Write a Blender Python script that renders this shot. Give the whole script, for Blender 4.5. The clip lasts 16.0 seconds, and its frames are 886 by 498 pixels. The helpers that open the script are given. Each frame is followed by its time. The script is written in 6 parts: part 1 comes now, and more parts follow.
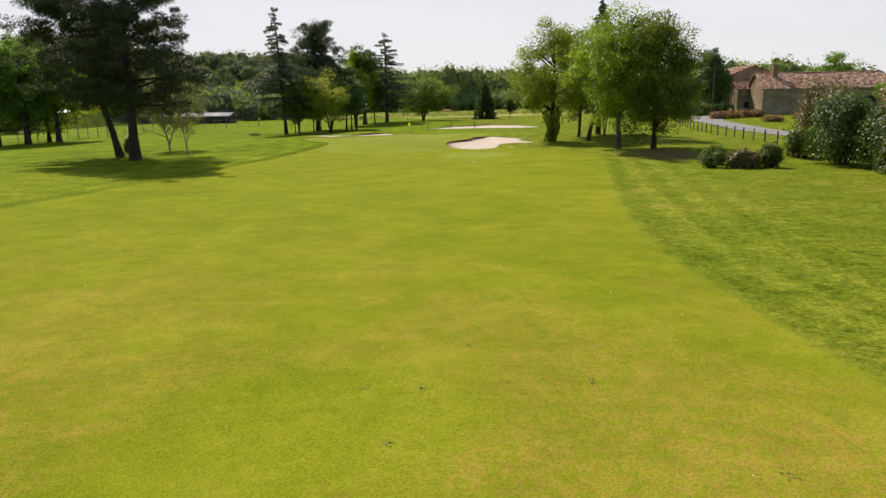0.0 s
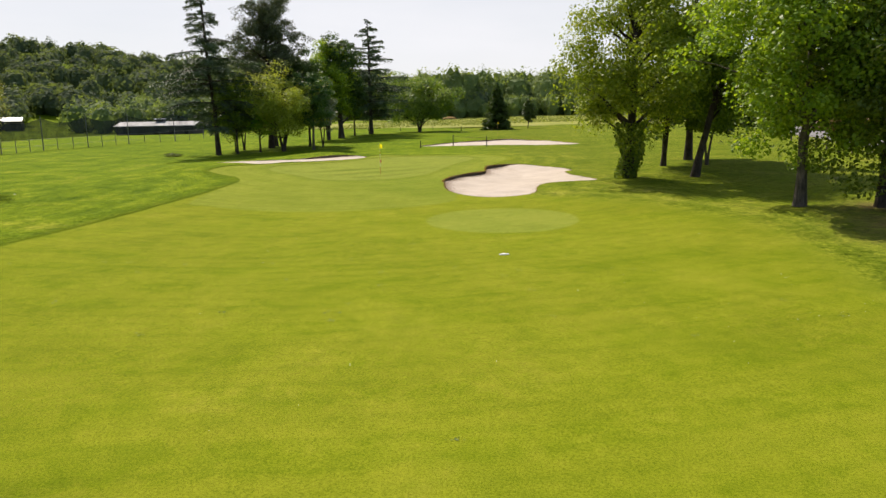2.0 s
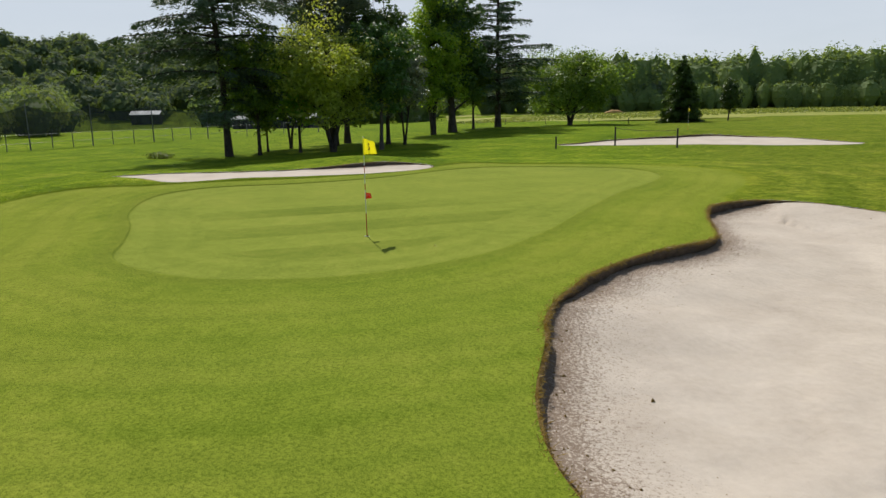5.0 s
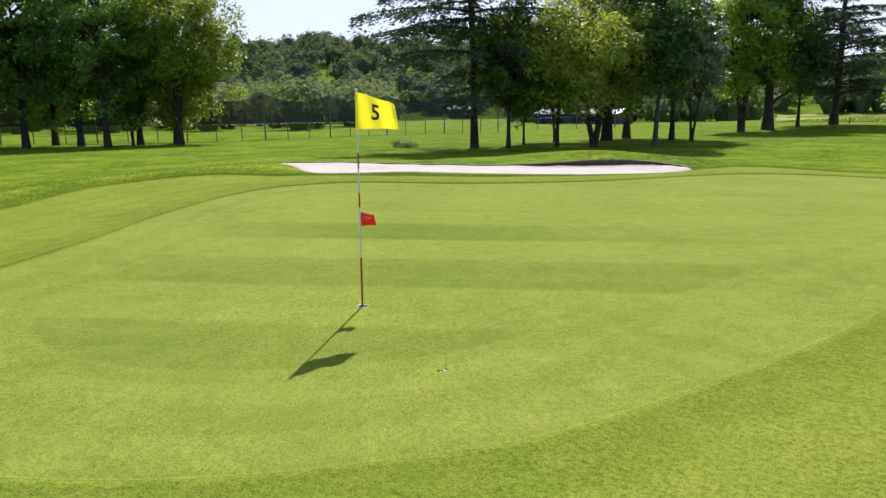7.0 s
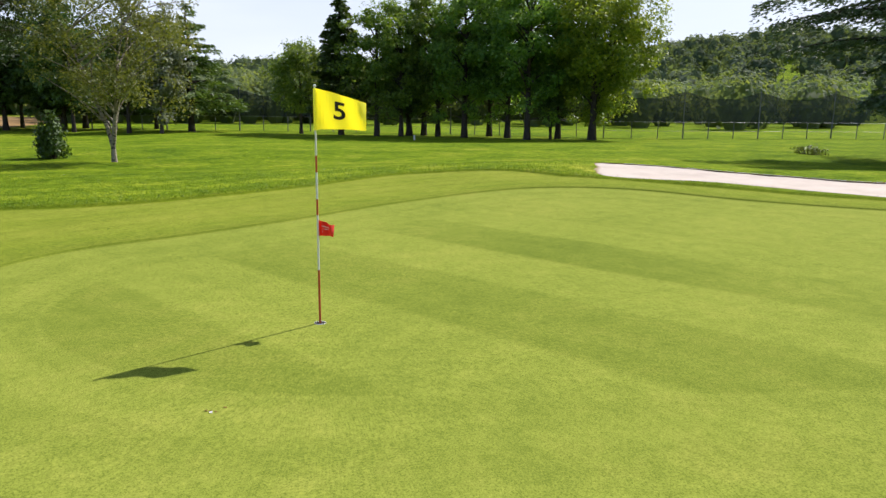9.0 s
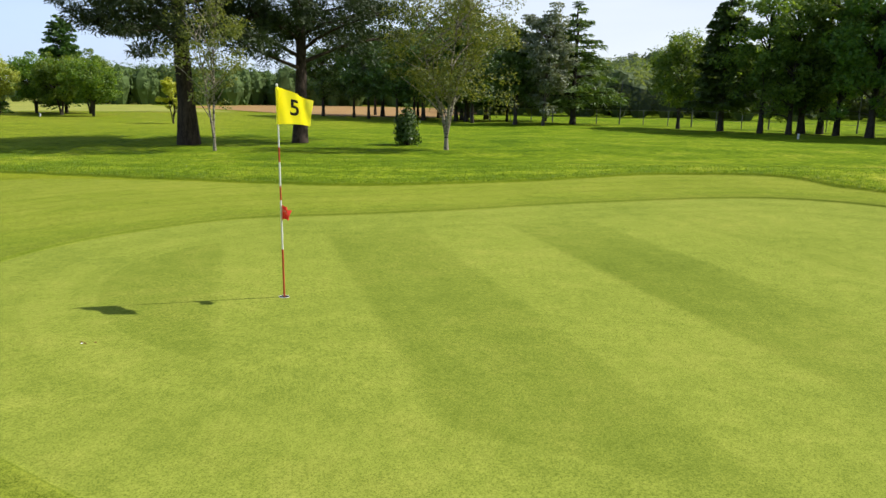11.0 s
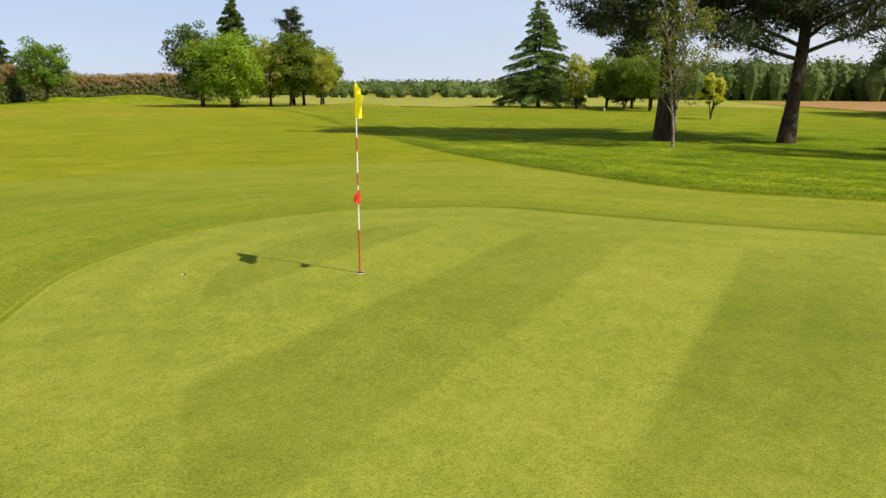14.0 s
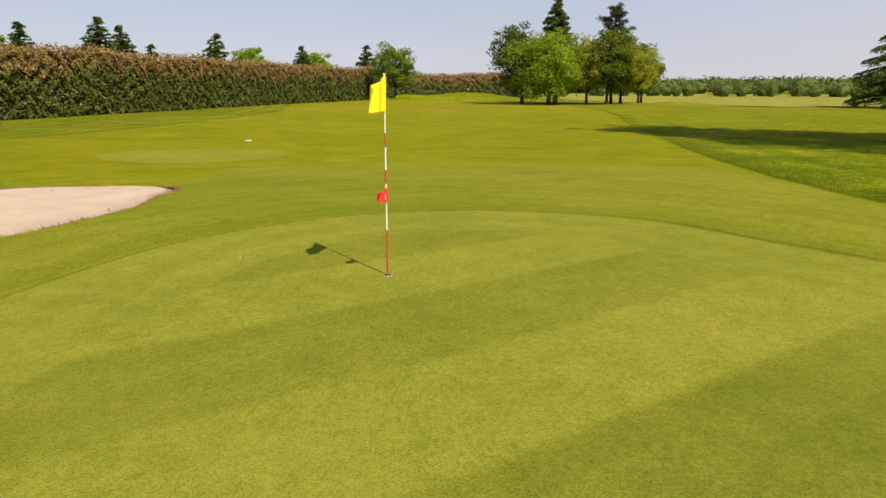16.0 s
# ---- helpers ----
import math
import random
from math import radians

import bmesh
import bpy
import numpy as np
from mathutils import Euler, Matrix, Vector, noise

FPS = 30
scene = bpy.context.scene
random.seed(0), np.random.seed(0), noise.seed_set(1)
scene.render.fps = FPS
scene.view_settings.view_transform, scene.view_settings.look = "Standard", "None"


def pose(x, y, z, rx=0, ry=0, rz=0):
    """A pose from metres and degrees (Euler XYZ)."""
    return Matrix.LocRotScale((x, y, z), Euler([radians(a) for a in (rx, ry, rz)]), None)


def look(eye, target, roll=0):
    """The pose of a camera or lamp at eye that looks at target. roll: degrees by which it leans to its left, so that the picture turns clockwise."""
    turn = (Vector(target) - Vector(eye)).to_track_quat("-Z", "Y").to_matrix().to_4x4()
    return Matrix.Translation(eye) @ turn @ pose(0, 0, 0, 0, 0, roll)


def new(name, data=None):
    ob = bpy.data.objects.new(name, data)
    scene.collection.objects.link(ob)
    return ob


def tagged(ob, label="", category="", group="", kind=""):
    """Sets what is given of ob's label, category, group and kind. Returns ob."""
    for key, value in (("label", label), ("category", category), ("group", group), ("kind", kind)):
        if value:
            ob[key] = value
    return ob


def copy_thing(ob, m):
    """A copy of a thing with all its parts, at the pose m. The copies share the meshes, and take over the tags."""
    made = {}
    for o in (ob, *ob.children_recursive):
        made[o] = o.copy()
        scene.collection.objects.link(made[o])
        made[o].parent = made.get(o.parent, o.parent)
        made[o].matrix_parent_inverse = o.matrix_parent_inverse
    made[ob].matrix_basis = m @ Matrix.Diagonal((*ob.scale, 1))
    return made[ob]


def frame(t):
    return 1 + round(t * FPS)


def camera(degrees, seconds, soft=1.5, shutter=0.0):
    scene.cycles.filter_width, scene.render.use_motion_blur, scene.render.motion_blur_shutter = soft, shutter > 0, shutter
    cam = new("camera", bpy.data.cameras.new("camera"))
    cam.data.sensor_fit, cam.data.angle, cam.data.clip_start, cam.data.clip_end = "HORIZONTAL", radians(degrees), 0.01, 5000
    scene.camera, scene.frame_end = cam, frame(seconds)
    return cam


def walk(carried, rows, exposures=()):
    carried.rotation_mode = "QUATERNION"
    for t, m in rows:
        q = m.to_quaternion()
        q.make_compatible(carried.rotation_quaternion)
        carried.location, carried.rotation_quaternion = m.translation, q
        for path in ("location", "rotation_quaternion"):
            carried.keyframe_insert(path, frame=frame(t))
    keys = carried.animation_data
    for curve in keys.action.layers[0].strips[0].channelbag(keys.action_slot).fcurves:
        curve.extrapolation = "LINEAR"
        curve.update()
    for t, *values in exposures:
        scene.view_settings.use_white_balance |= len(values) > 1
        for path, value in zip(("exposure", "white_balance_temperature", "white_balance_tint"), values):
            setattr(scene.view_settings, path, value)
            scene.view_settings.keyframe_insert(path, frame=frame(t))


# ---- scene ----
cam = camera(63.9, 16.0)
PATH = [
    (0, (4.991, -85.197, 4.452), (4.964, -83.239, 4.047), -0.9),
    (0.5, (5.127, -75.796, 4.52), (5.097, -73.837, 4.118), -0.9),
    (1, (5.289, -66.738, 4.559), (5.253, -64.778, 4.163), -0.9),
    (1.5, (5.296, -58.061, 4.506), (5.257, -56.099, 4.116), -1.0),
    (2, (5.312, -49.895, 4.444), (5.272, -47.933, 4.056), -1.0),
    (2.5, (5.334, -42.057, 4.352), (5.286, -40.095, 3.965), -1.2),
    (3, (5.362, -35.333, 4.1), (5.297, -33.372, 3.713), -1.4),
    (5.5, (5.359, -11.128, 2.434), (4.701, -9.28, 2.045), -1.0),
    (6, (5.19, -8.521, 2.197), (4.339, -6.753, 1.809), -0.9),
    (6.5, (5.064, -6.493, 2.025), (4.041, -4.819, 1.64), -0.7),
    (7, (5.044, -4.925, 1.954), (3.809, -3.398, 1.573), -0.4),
    (7.5, (5.251, -3.7, 1.948), (3.779, -2.401, 1.569), -0.2),
    (8, (5.602, -2.734, 1.958), (3.95, -1.672, 1.577), 0.2),
    (8.5, (6.078, -1.727, 1.989), (4.285, -0.929, 1.603), 0.5),
    (9, (6.419, -0.666, 1.988), (4.534, -0.123, 1.597), 0.6),
    (9.5, (6.653, 0.45, 2.003), (4.712, 0.723, 1.605), 0.8),
    (12, (5.779, 5.15, 2.092), (4.101, 4.149, 1.663), 0.4),
    (12.5, (5.243, 5.79, 2.091), (3.705, 4.587, 1.659), 0.3),
    (13, (4.6, 6.419, 2.099), (3.236, 5.022, 1.665), 0.2),
    (13.5, (3.907, 6.971, 2.112), (2.734, 5.412, 1.673), 0.2),
    (14, (3.116, 7.399, 2.097), (2.149, 5.705, 1.655), 0.1),
    (14.5, (2.321, 7.695, 2.111), (1.573, 5.894, 1.667), -0.0),
    (15, (1.504, 7.772, 2.089), (0.982, 5.893, 1.644), -0.1),
    (15.5, (0.688, 7.714, 2.062), (0.388, 5.788, 1.616), -0.0),
    (16, (-0.159, 7.608, 2.041), (-0.275, 5.662, 1.594), -0.0),
]
walk(cam, [(t, look(eye, target, roll)) for t, eye, target, roll in PATH],
     [(0, 0.15, 7000, 17), (3, 0.27, 6850, 15), (5.3, -0.16, 6250, 11), (6.2, 0.14, 5950, 14), (7.2, 0.42, 5800, 19), (9.5, 0.40, 6200, 18),
      (12, 0.34, 6350, 11), (14, 0.22, 7200, 17), (16, 0.05, 8350, 21)])
# ---------------- sky, sun ----------------
SUN_DIR = Vector((-0.338, 0.593, 0.731)).normalized()      # towards the sun
SUN_ELEV = math.asin(SUN_DIR.z)
SUN_AZ = math.atan2(SUN_DIR.x, SUN_DIR.y)

world = bpy.data.worlds.new("sky")
scene.world = world
world.use_nodes = True
wn, wl = world.node_tree.nodes, world.node_tree.links
wn.clear()
w_out = wn.new("ShaderNodeOutputWorld")
w_bg = wn.new("ShaderNodeBackground")
w_sky = wn.new("ShaderNodeTexSky")
w_sky.sky_type = "NISHITA"
w_sky.sun_disc = False
w_sky.sun_elevation = SUN_ELEV
w_sky.sun_rotation = SUN_AZ
w_sky.air_density, w_sky.dust_density, w_sky.ozone_density = 1.0, 0.2, 1.6
w_bg.inputs["Strength"].default_value = 0.064
# thin high cloud, drawn out in streaks
w_co = wn.new("ShaderNodeTexCoord")
w_map = wn.new("ShaderNodeMapping")
w_map.inputs["Scale"].default_value = (1.2, 1.0, 5.0)
w_no = wn.new("ShaderNodeTexNoise")
w_no.inputs["Scale"].default_value = 1.6
w_no.inputs["Detail"].default_value = 6.0
w_no.inputs["Roughness"].default_value = 0.55
w_rmp = wn.new("ShaderNodeMapRange")
w_rmp.inputs["From Min"].default_value, w_rmp.inputs["From Max"].default_value = 0.36, 0.72
w_rmp.inputs["To Min"].default_value, w_rmp.inputs["To Max"].default_value = 0.76, 0.98
w_mix = wn.new("ShaderNodeMix")
w_mix.data_type = "RGBA"
w_mix.inputs["B"].default_value = (10.6, 12.6, 16.2, 1)
wl.new(w_co.outputs["Generated"], w_map.inputs["Vector"])
wl.new(w_map.outputs["Vector"], w_no.inputs["Vector"])
wl.new(w_no.outputs["Fac"], w_rmp.inputs["Value"])
# the haze thins out towards the zenith
w_sep = wn.new("ShaderNodeSeparateXYZ")
w_hz = wn.new("ShaderNodeMapRange")
w_hz.inputs["From Max"].default_value = 1.1
w_hz.inputs["To Min"].default_value, w_hz.inputs["To Max"].default_value = 1.0, 0.12
w_mul = wn.new("ShaderNodeMath")
w_mul.operation = "MULTIPLY"
wl.new(w_co.outputs["Generated"], w_sep.inputs[0])
wl.new(w_sep.outputs["Z"], w_hz.inputs["Value"])
wl.new(w_rmp.outputs["Result"], w_mul.inputs[0])
wl.new(w_hz.outputs["Result"], w_mul.inputs[1])
# and glows towards the sun's side of the sky
w_dot = wn.new("ShaderNodeVectorMath")
w_dot.operation = "DOT_PRODUCT"
w_dot.inputs[1].default_value = (SUN_DIR.x, SUN_DIR.y, 0.0)
w_side = wn.new("ShaderNodeMapRange")
w_side.inputs["From Min"].default_value, w_side.inputs["From Max"].default_value = -0.68, 0.45
w_side.inputs["To Min"].default_value, w_side.inputs["To Max"].default_value = 0.75, 1.0
w_mul2 = wn.new("ShaderNodeMath")
w_mul2.operation = "MULTIPLY"
wl.new(w_co.outputs["Generated"], w_dot.inputs[0])
wl.new(w_dot.outputs["Value"], w_side.inputs["Value"])
w_tone = wn.new("ShaderNodeMix")
w_tone.data_type = "RGBA"
w_tone.inputs["A"].default_value = (7.5, 10.8, 16.4, 1)
w_tone.inputs["B"].default_value = (11.8, 12.7, 13.6, 1)
w_lit = wn.new("ShaderNodeMapRange")
w_lit.inputs["From Min"].default_value, w_lit.inputs["From Max"].default_value = -0.5, 0.3
wl.new(w_dot.outputs["Value"], w_lit.inputs["Value"])
wl.new(w_lit.outputs["Result"], w_tone.inputs["Factor"])
wl.new(w_tone.outputs["Result"], w_mix.inputs["B"])
wl.new(w_mul.outputs[0], w_mul2.inputs[0])
wl.new(w_side.outputs["Result"], w_mul2.inputs[1])
wl.new(w_mul2.outputs[0], w_mix.inputs["Factor"])
wl.new(w_sky.outputs["Color"], w_mix.inputs["A"])
wl.new(w_mix.outputs["Result"], w_bg.inputs["Color"])
wl.new(w_bg.outputs["Background"], w_out.inputs["Surface"])

sun_data = bpy.data.lights.new("sun", "SUN")
sun_data.energy = 5.0
sun_data.angle = radians(0.6)
sun_data.color = (1.0, 0.95, 0.86)
sun = new("sun", sun_data)
sun.matrix_basis = look(SUN_DIR * 200, (0, 0, 0))

# ---------------- small tools ----------------
rng = np.random.default_rng(7)


def mesh_np(name, verts, loops, sizes, material=None, smooth=False):
    """A mesh from arrays: vertices, loop vertex indices and face sizes."""
    verts = np.asarray(verts, np.float32).reshape(-1, 3)
    loops = np.asarray(loops, np.int32).ravel()
    sizes = np.asarray(sizes, np.int32).ravel()
    me = bpy.data.meshes.new(name)
    me.vertices.add(len(verts))
    me.vertices.foreach_set("co", verts.ravel())
    me.loops.add(len(loops))
    me.loops.foreach_set("vertex_index", loops)
    me.polygons.add(len(sizes))
    me.polygons.foreach_set("loop_start", np.concatenate(([0], np.cumsum(sizes)[:-1])).astype(np.int32))
    me.polygons.foreach_set("use_smooth", np.full(len(sizes), smooth))
    me.update(calc_edges=True)
    me.validate()
    if material:
        me.materials.append(material)
    return me


def bm_mesh(name, bm, material=None, smooth=False):
    me = bpy.data.meshes.new(name)
    bm.to_mesh(me)
    bm.free()
    for p in me.polygons:
        p.use_smooth = smooth
    if material:
        me.materials.append(material)
    return me


def thing(name, at, label, category, group="", turn=0.0, scale=1.0):
    ob = new(name)
    ob.empty_display_size = 0.2
    ob.location = at
    ob.rotation_euler = (0, 0, radians(turn))
    ob.scale = (scale, scale, scale)
    return tagged(ob, label, category, group)


def part(name, me, material, parent, label="", at=(0, 0, 0), turn=(0, 0, 0)):
    """One mesh object under a thing or a part."""
    if isinstance(me, bmesh.types.BMesh):
        me = bm_mesh(name, me)
    if material and not me.materials:
        me.materials.append(material)
    ob = new(name, me)
    ob.parent = parent
    ob.location = at
    ob.rotation_euler = [radians(a) for a in turn]
    if label:
        tagged(ob, label)
    return ob


def solo(name, me, label, category, kind="", group="", at=(0, 0, 0), turn=0.0):
    """A thing that is one mesh."""
    ob = new(name, me)
    ob.location = at
    ob.rotation_euler = (0, 0, radians(turn))
    return tagged(ob, label, category, group, kind)


def box_bm(size, at=(0, 0, 0), bevel=0.0, bm=None, turn=0.0):
    bm = bm or bmesh.new()
    made = bmesh.ops.create_cube(bm, size=1.0)["verts"]
    bmesh.ops.scale(bm, vec=size, verts=made)
    if turn:
        bmesh.ops.rotate(bm, cent=(0, 0, 0), matrix=Matrix.Rotation(radians(turn), 3, "Z"), verts=made)
    bmesh.ops.translate(bm, vec=at, verts=made)
    if bevel:
        edges = list({e for v in made for e in v.link_edges})
        bmesh.ops.bevel(bm, geom=edges, offset=bevel, segments=2, affect="EDGES", profile=0.6)
    return bm


def tubes(paths, sides=6):
    """Vertices and quads of tapered tubes: each path is (points, radii)."""
    V, L, n0 = [], [], 0
    ang = np.linspace(0, 2 * np.pi, sides, endpoint=False)
    for pts, rad in paths:
        pts = np.asarray(pts, float)
        rad = np.asarray(rad, float)
        d = np.gradient(pts, axis=0)
        d /= np.linalg.norm(d, axis=1, keepdims=True) + 1e-9
        ref = np.where(np.abs(d[:, 2:3]) > 0.9, np.array([[1.0, 0, 0]]), np.array([[0, 0, 1.0]]))
        u = np.cross(d, ref)
        u /= np.linalg.norm(u, axis=1, keepdims=True) + 1e-9
        v = np.cross(d, u)
        ring = pts[:, None] + rad[:, None, None] * (u[:, None] * np.cos(ang)[None, :, None] + v[:, None] * np.sin(ang)[None, :, None])
        k = len(pts)
        V.append(ring.reshape(-1, 3))
        a = np.arange(k - 1)[:, None] * sides + np.arange(sides)[None]
        b = np.arange(k - 1)[:, None] * sides + (np.arange(sides)[None] + 1) % sides
        q = np.stack([a, a + sides, b + sides, b], -1).reshape(-1, 4) + n0
        L.append(q)
        n0 += k * sides
    V, L = np.concatenate(V), np.concatenate(L)
    return V, L


def tube_mesh(name, paths, material, sides=6):
    V, L = tubes(paths, sides)
    return mesh_np(name, V, L, np.full(len(L), 4), material, smooth=True)


def diamonds(c, length, width, axis=None, up=None):
    """Small leaf-shaped quads at the points c. axis: the way each one points."""
    n = len(c)
    if axis is None:
        axis = rng.normal(size=(n, 3))
    axis = axis / (np.linalg.norm(axis, axis=1, keepdims=True) + 1e-9)
    side = np.cross(axis, rng.normal(size=(n, 3)) if up is None else up)
    side /= np.linalg.norm(side, axis=1, keepdims=True) + 1e-9
    a = axis * np.broadcast_to(length, (n,))[:, None] * 0.5
    b = side * np.broadcast_to(width, (n,))[:, None] * 0.5
    return np.stack([c - a, c - a * 0.1 + b, c + a, c - a * 0.1 - b], 1).reshape(-1, 3)


def leaf_mesh(name, verts, material, k=4):
    n = len(verts) // k
    return mesh_np(name, verts, np.arange(n * k), np.full(n, k), material)


def slivers(c, length, width, axis=None, up=None):
    """The same as three-cornered leaves, for crowns farther off."""
    v = diamonds(c, length, width, axis, up).reshape(-1, 4, 3)
    base = v[:, 0:1]
    half = (v[:, 1:2] - v[:, 3:4]) * 0.5
    return np.concatenate([base + half, base - half, v[:, 2:3]], 1).reshape(-1, 3)


def smooth_loop(pts, k=7):
    """A closed Catmull-Rom curve through a few plan points."""
    p = np.asarray(pts, float)
    t = np.linspace(0, 1, k, endpoint=False)[:, None]
    out = []
    for i in range(len(p)):
        a, b, c, d = p[i - 1], p[i], p[(i + 1) % len(p)], p[(i + 2) % len(p)]
        out.append(0.5 * (2 * b + (c - a) * t + (2 * a - 5 * b + 4 * c - d) * t ** 2 + (3 * b - a - 3 * c + d) * t ** 3))
    return np.concatenate(out)


def signed(P, loop):
    """Signed plan distance to a closed line, negative inside."""
    P = np.asarray(P, float)
    out = np.empty(len(P))
    a = loop
    b = np.roll(loop, -1, axis=0)
    e = b - a
    ee = (e ** 2).sum(1)
    for i in range(0, len(P), 4000):
        q = P[i:i + 4000]
        w = q[:, None] - a[None]
        t = np.clip((w * e[None]).sum(2) / ee[None], 0, 1)
        dist = np.sqrt(((w - e[None] * t[..., None]) ** 2).sum(2)).min(1)
        cond = (a[None, :, 1] > q[:, None, 1]) != (b[None, :, 1] > q[:, None, 1])
        xs = a[None, :, 0] + (q[:, None, 1] - a[None, :, 1]) * e[None, :, 0] / np.where(e[None, :, 1] == 0, 1e-9, e[None, :, 1])
        inside = (cond & (q[:, None, 0] < xs)).sum(1) % 2 == 1
        out[i:i + 4000] = np.where(inside, -dist, dist)
    return out


def sig(v):
    return 1 / (1 + np.exp(-np.clip(v, -30, 30)))


def sstep(a, b, v):
    t = np.clip((np.asarray(v, float) - a) / (b - a), 0, 1)
    return t * t * (3 - 2 * t)


def hump(x, y, cx, cy, rx, ry):
    return np.exp(-((x - cx) / rx) ** 2 - ((y - cy) / ry) ** 2)


def ground_z(x, y):
    """The height of the ground: a raised putting green, gentle mounds, and a wooded hill to the north-west."""
    x, y = np.asarray(x, float), np.asarray(y, float)
    z = -0.5 + 0.5 * np.exp(-((x + 2) / 17) ** 4 - ((y - 5) / 18) ** 4)
    z = z + 0.6 * sig((x - 17) / 4) * sig((y + 27) / 3) + 0.6 * sig((y - 30) / 5) * sig((x + 14) / 5) - 0.8 * sig((-x - 48) / 5)
    z = z + 0.5 * hump(x, y, -10, 68, 11, 7) + 0.36 * hump(x, y, -14.5, 10, 6, 6.5)
    z = z + 0.48 * hump(x, y, -7.8, 20.8, 4.6, 2.2) + 0.45 * hump(x, y, 11, 46.5, 8, 2.5)
    z = z + 1.5 * hump(x, y, -1.5, -122, 5, 4) + 1.4 * hump(x, y, -13, -126, 8, 4) + 0.5 * hump(x, y, -38, -90, 6, 3)
    z = z + 0.8 * hump(x, y, 78, 68, 22, 16) - 0.23 * hump(x, y, 7.4, -10.2, 4.5, 2.8)
    d = np.hypot(x, y)
    az = np.degrees(np.arctan2(x, y))
    crest = np.interp(az, [-180, -150, -125, -105, -90, -70, -57, -45, -30, -15, 0, 8, 20, 180],
                      [0, 0, 3, 11, 20, 29, 36, 42, 40, 31, 17, 6, 0, 0])
    crest = crest + 2.0 * np.sin(az * 0.35) * (crest > 8) + 1.2 * np.sin(az * 0.9 + 1) * (crest > 8)
    z = z + crest * sstep(230, 500, d)
    return z


def gz(x, y):
    return float(ground_z(x, y))


# ---------------- outlines in plan ----------------
GREEN = smooth_loop([(-4.1, -3.0), (-2.5, -3.95), (-1.0, -4.2), (0.5, -3.85), (1.6, -3.15), (2.4, -2.3), (3.0, -1.4), (3.5, 0.0),
                     (4.0, 1.9), (4.6, 5.2), (5.4, 8.5), (6.4, 11.5), (6.9, 14.4), (6.3, 17.3), (4.3, 19.2), (0.5, 19.6), (-2.1, 17.6),
                     (-4.0, 13.1), (-6.2, 10.2), (-8.3, 8.5), (-9.3, 6.5), (-9.0, 4.6), (-7.8, 2.3), (-6.3, 0.4), (-5.1, -1.4)])
FAIRWAY = smooth_loop([(-20, -60), (-17.9, -49.8), (-15.4, -39.6), (-13.2, -29), (-11.4, -19), (-10.2, -13.5), (-9.2, -9.0), (-8.9, -5.6), (-9.0, -3.2),
                       (-9.9, -1.0), (-11.6, 1.2), (-13.5, 4.0), (-13.0, 6.6), (-11.1, 7.7), (-9.6, 9.2), (-7.5, 11.3), (-5.2, 13.8),
                       (-3.7, 16.4), (-2.9, 19), (-1.5, 21), (1.5, 21.8), (5, 21.1), (8.3, 19.3), (9.8, 16.3), (9.7, 12.4), (8.9, 9),
                       (8.3, 6.6), (9.0, 1.0), (9.0, -8), (9.8, -11), (12, -12.8), (15.5, -17), (17.2, -24), (16.5, -31), (14.8, -41),
                       (13.4, -49), (11.9, -61), (12.3, -73), (13.5, -85), (15, -100), (10, -113), (-8, -117), (-20, -108), (-22, -80)], 5)
CHIP = smooth_loop([(7.3 + 3.35 * math.cos(a * math.pi / 6), -18.9 + 3.25 * math.sin(a * math.pi / 6)) for a in range(12)], 4)
APRON = smooth_loop([(-9.0, -12.2), (-7.5, -13.6), (-5.4, -14.8), (-3.4, -15.4), (-1.5, -15.6), (0.4, -15.5), (1.8, -15.3), (3.3, -14.6), (4.6, -13.6), (5.3, -12.2), (5.3, -11), (5.6, -6), (6.0, -2), (8.4, 2), (8.8, 8), (10.2, 12), (10.4, 17), (8.5, 20.5), (4, 22.5), (-2, 22),
                     (-4.5, 17), (-8, 12.5), (-12, 9.6), (-14.5, 6), (-14, 2), (-11, -1), (-9, -4)])
SAND_FRONT = smooth_loop([(4.55, -6.4), (4.45, -5.5), (4.5, -4.6), (4.7, -3.8), (5.0, -2.8), (5.6, -1.65), (6.3, -0.7), (7.0, 0.1),
                          (7.35, 0.9), (7.4, 2.1), (7.5, 4.1), (7.8, 5.7), (8.6, 6.8), (9.6, 7.1), (11, 6.4), (12.8, 4.3), (13.7, 1.9),
                          (13.0, 0.4), (13.1, -2.3), (14.2, -5.0), (12.8, -5.8), (11.2, -6.3), (10.45, -7.0), (10.05, -8.2), (9.9, -9.2),
                          (9.5, -9.9), (8.6, -10.5), (7.6, -10.7), (6.45, -10.5), (5.5, -9.85), (4.9, -8.95), (4.6, -7.8)])
SAND_BACK = smooth_loop([(-15.2, 11.1), (-12.9, 9.7), (-10.9, 8.95), (-9.3, 11.2), (-7.2, 13.2), (-5, 15), (-3.7, 17), (-3.3, 18.6),
                         (-4.6, 19.3), (-6.5, 19.2), (-8.5, 18.0), (-10, 16.2), (-11.3, 14.2), (-12.8, 12.7)])
SAND_FAR = smooth_loop([(0.9, 37.6), (5, 36.9), (10, 36.0), (15, 33.2), (19.3, 32.3), (18, 36), (15.5, 41), (12.6, 44.0), (9, 44.0), (5.2, 43.0), (2.6, 40.6)])


# ---------------- materials ----------------
def material(name):
    m = bpy.data.materials.new(name)
    m.use_nodes = True
    t = m.node_tree
    t.nodes.clear()
    out = t.nodes.new("ShaderNodeOutputMaterial")
    return m, t, out


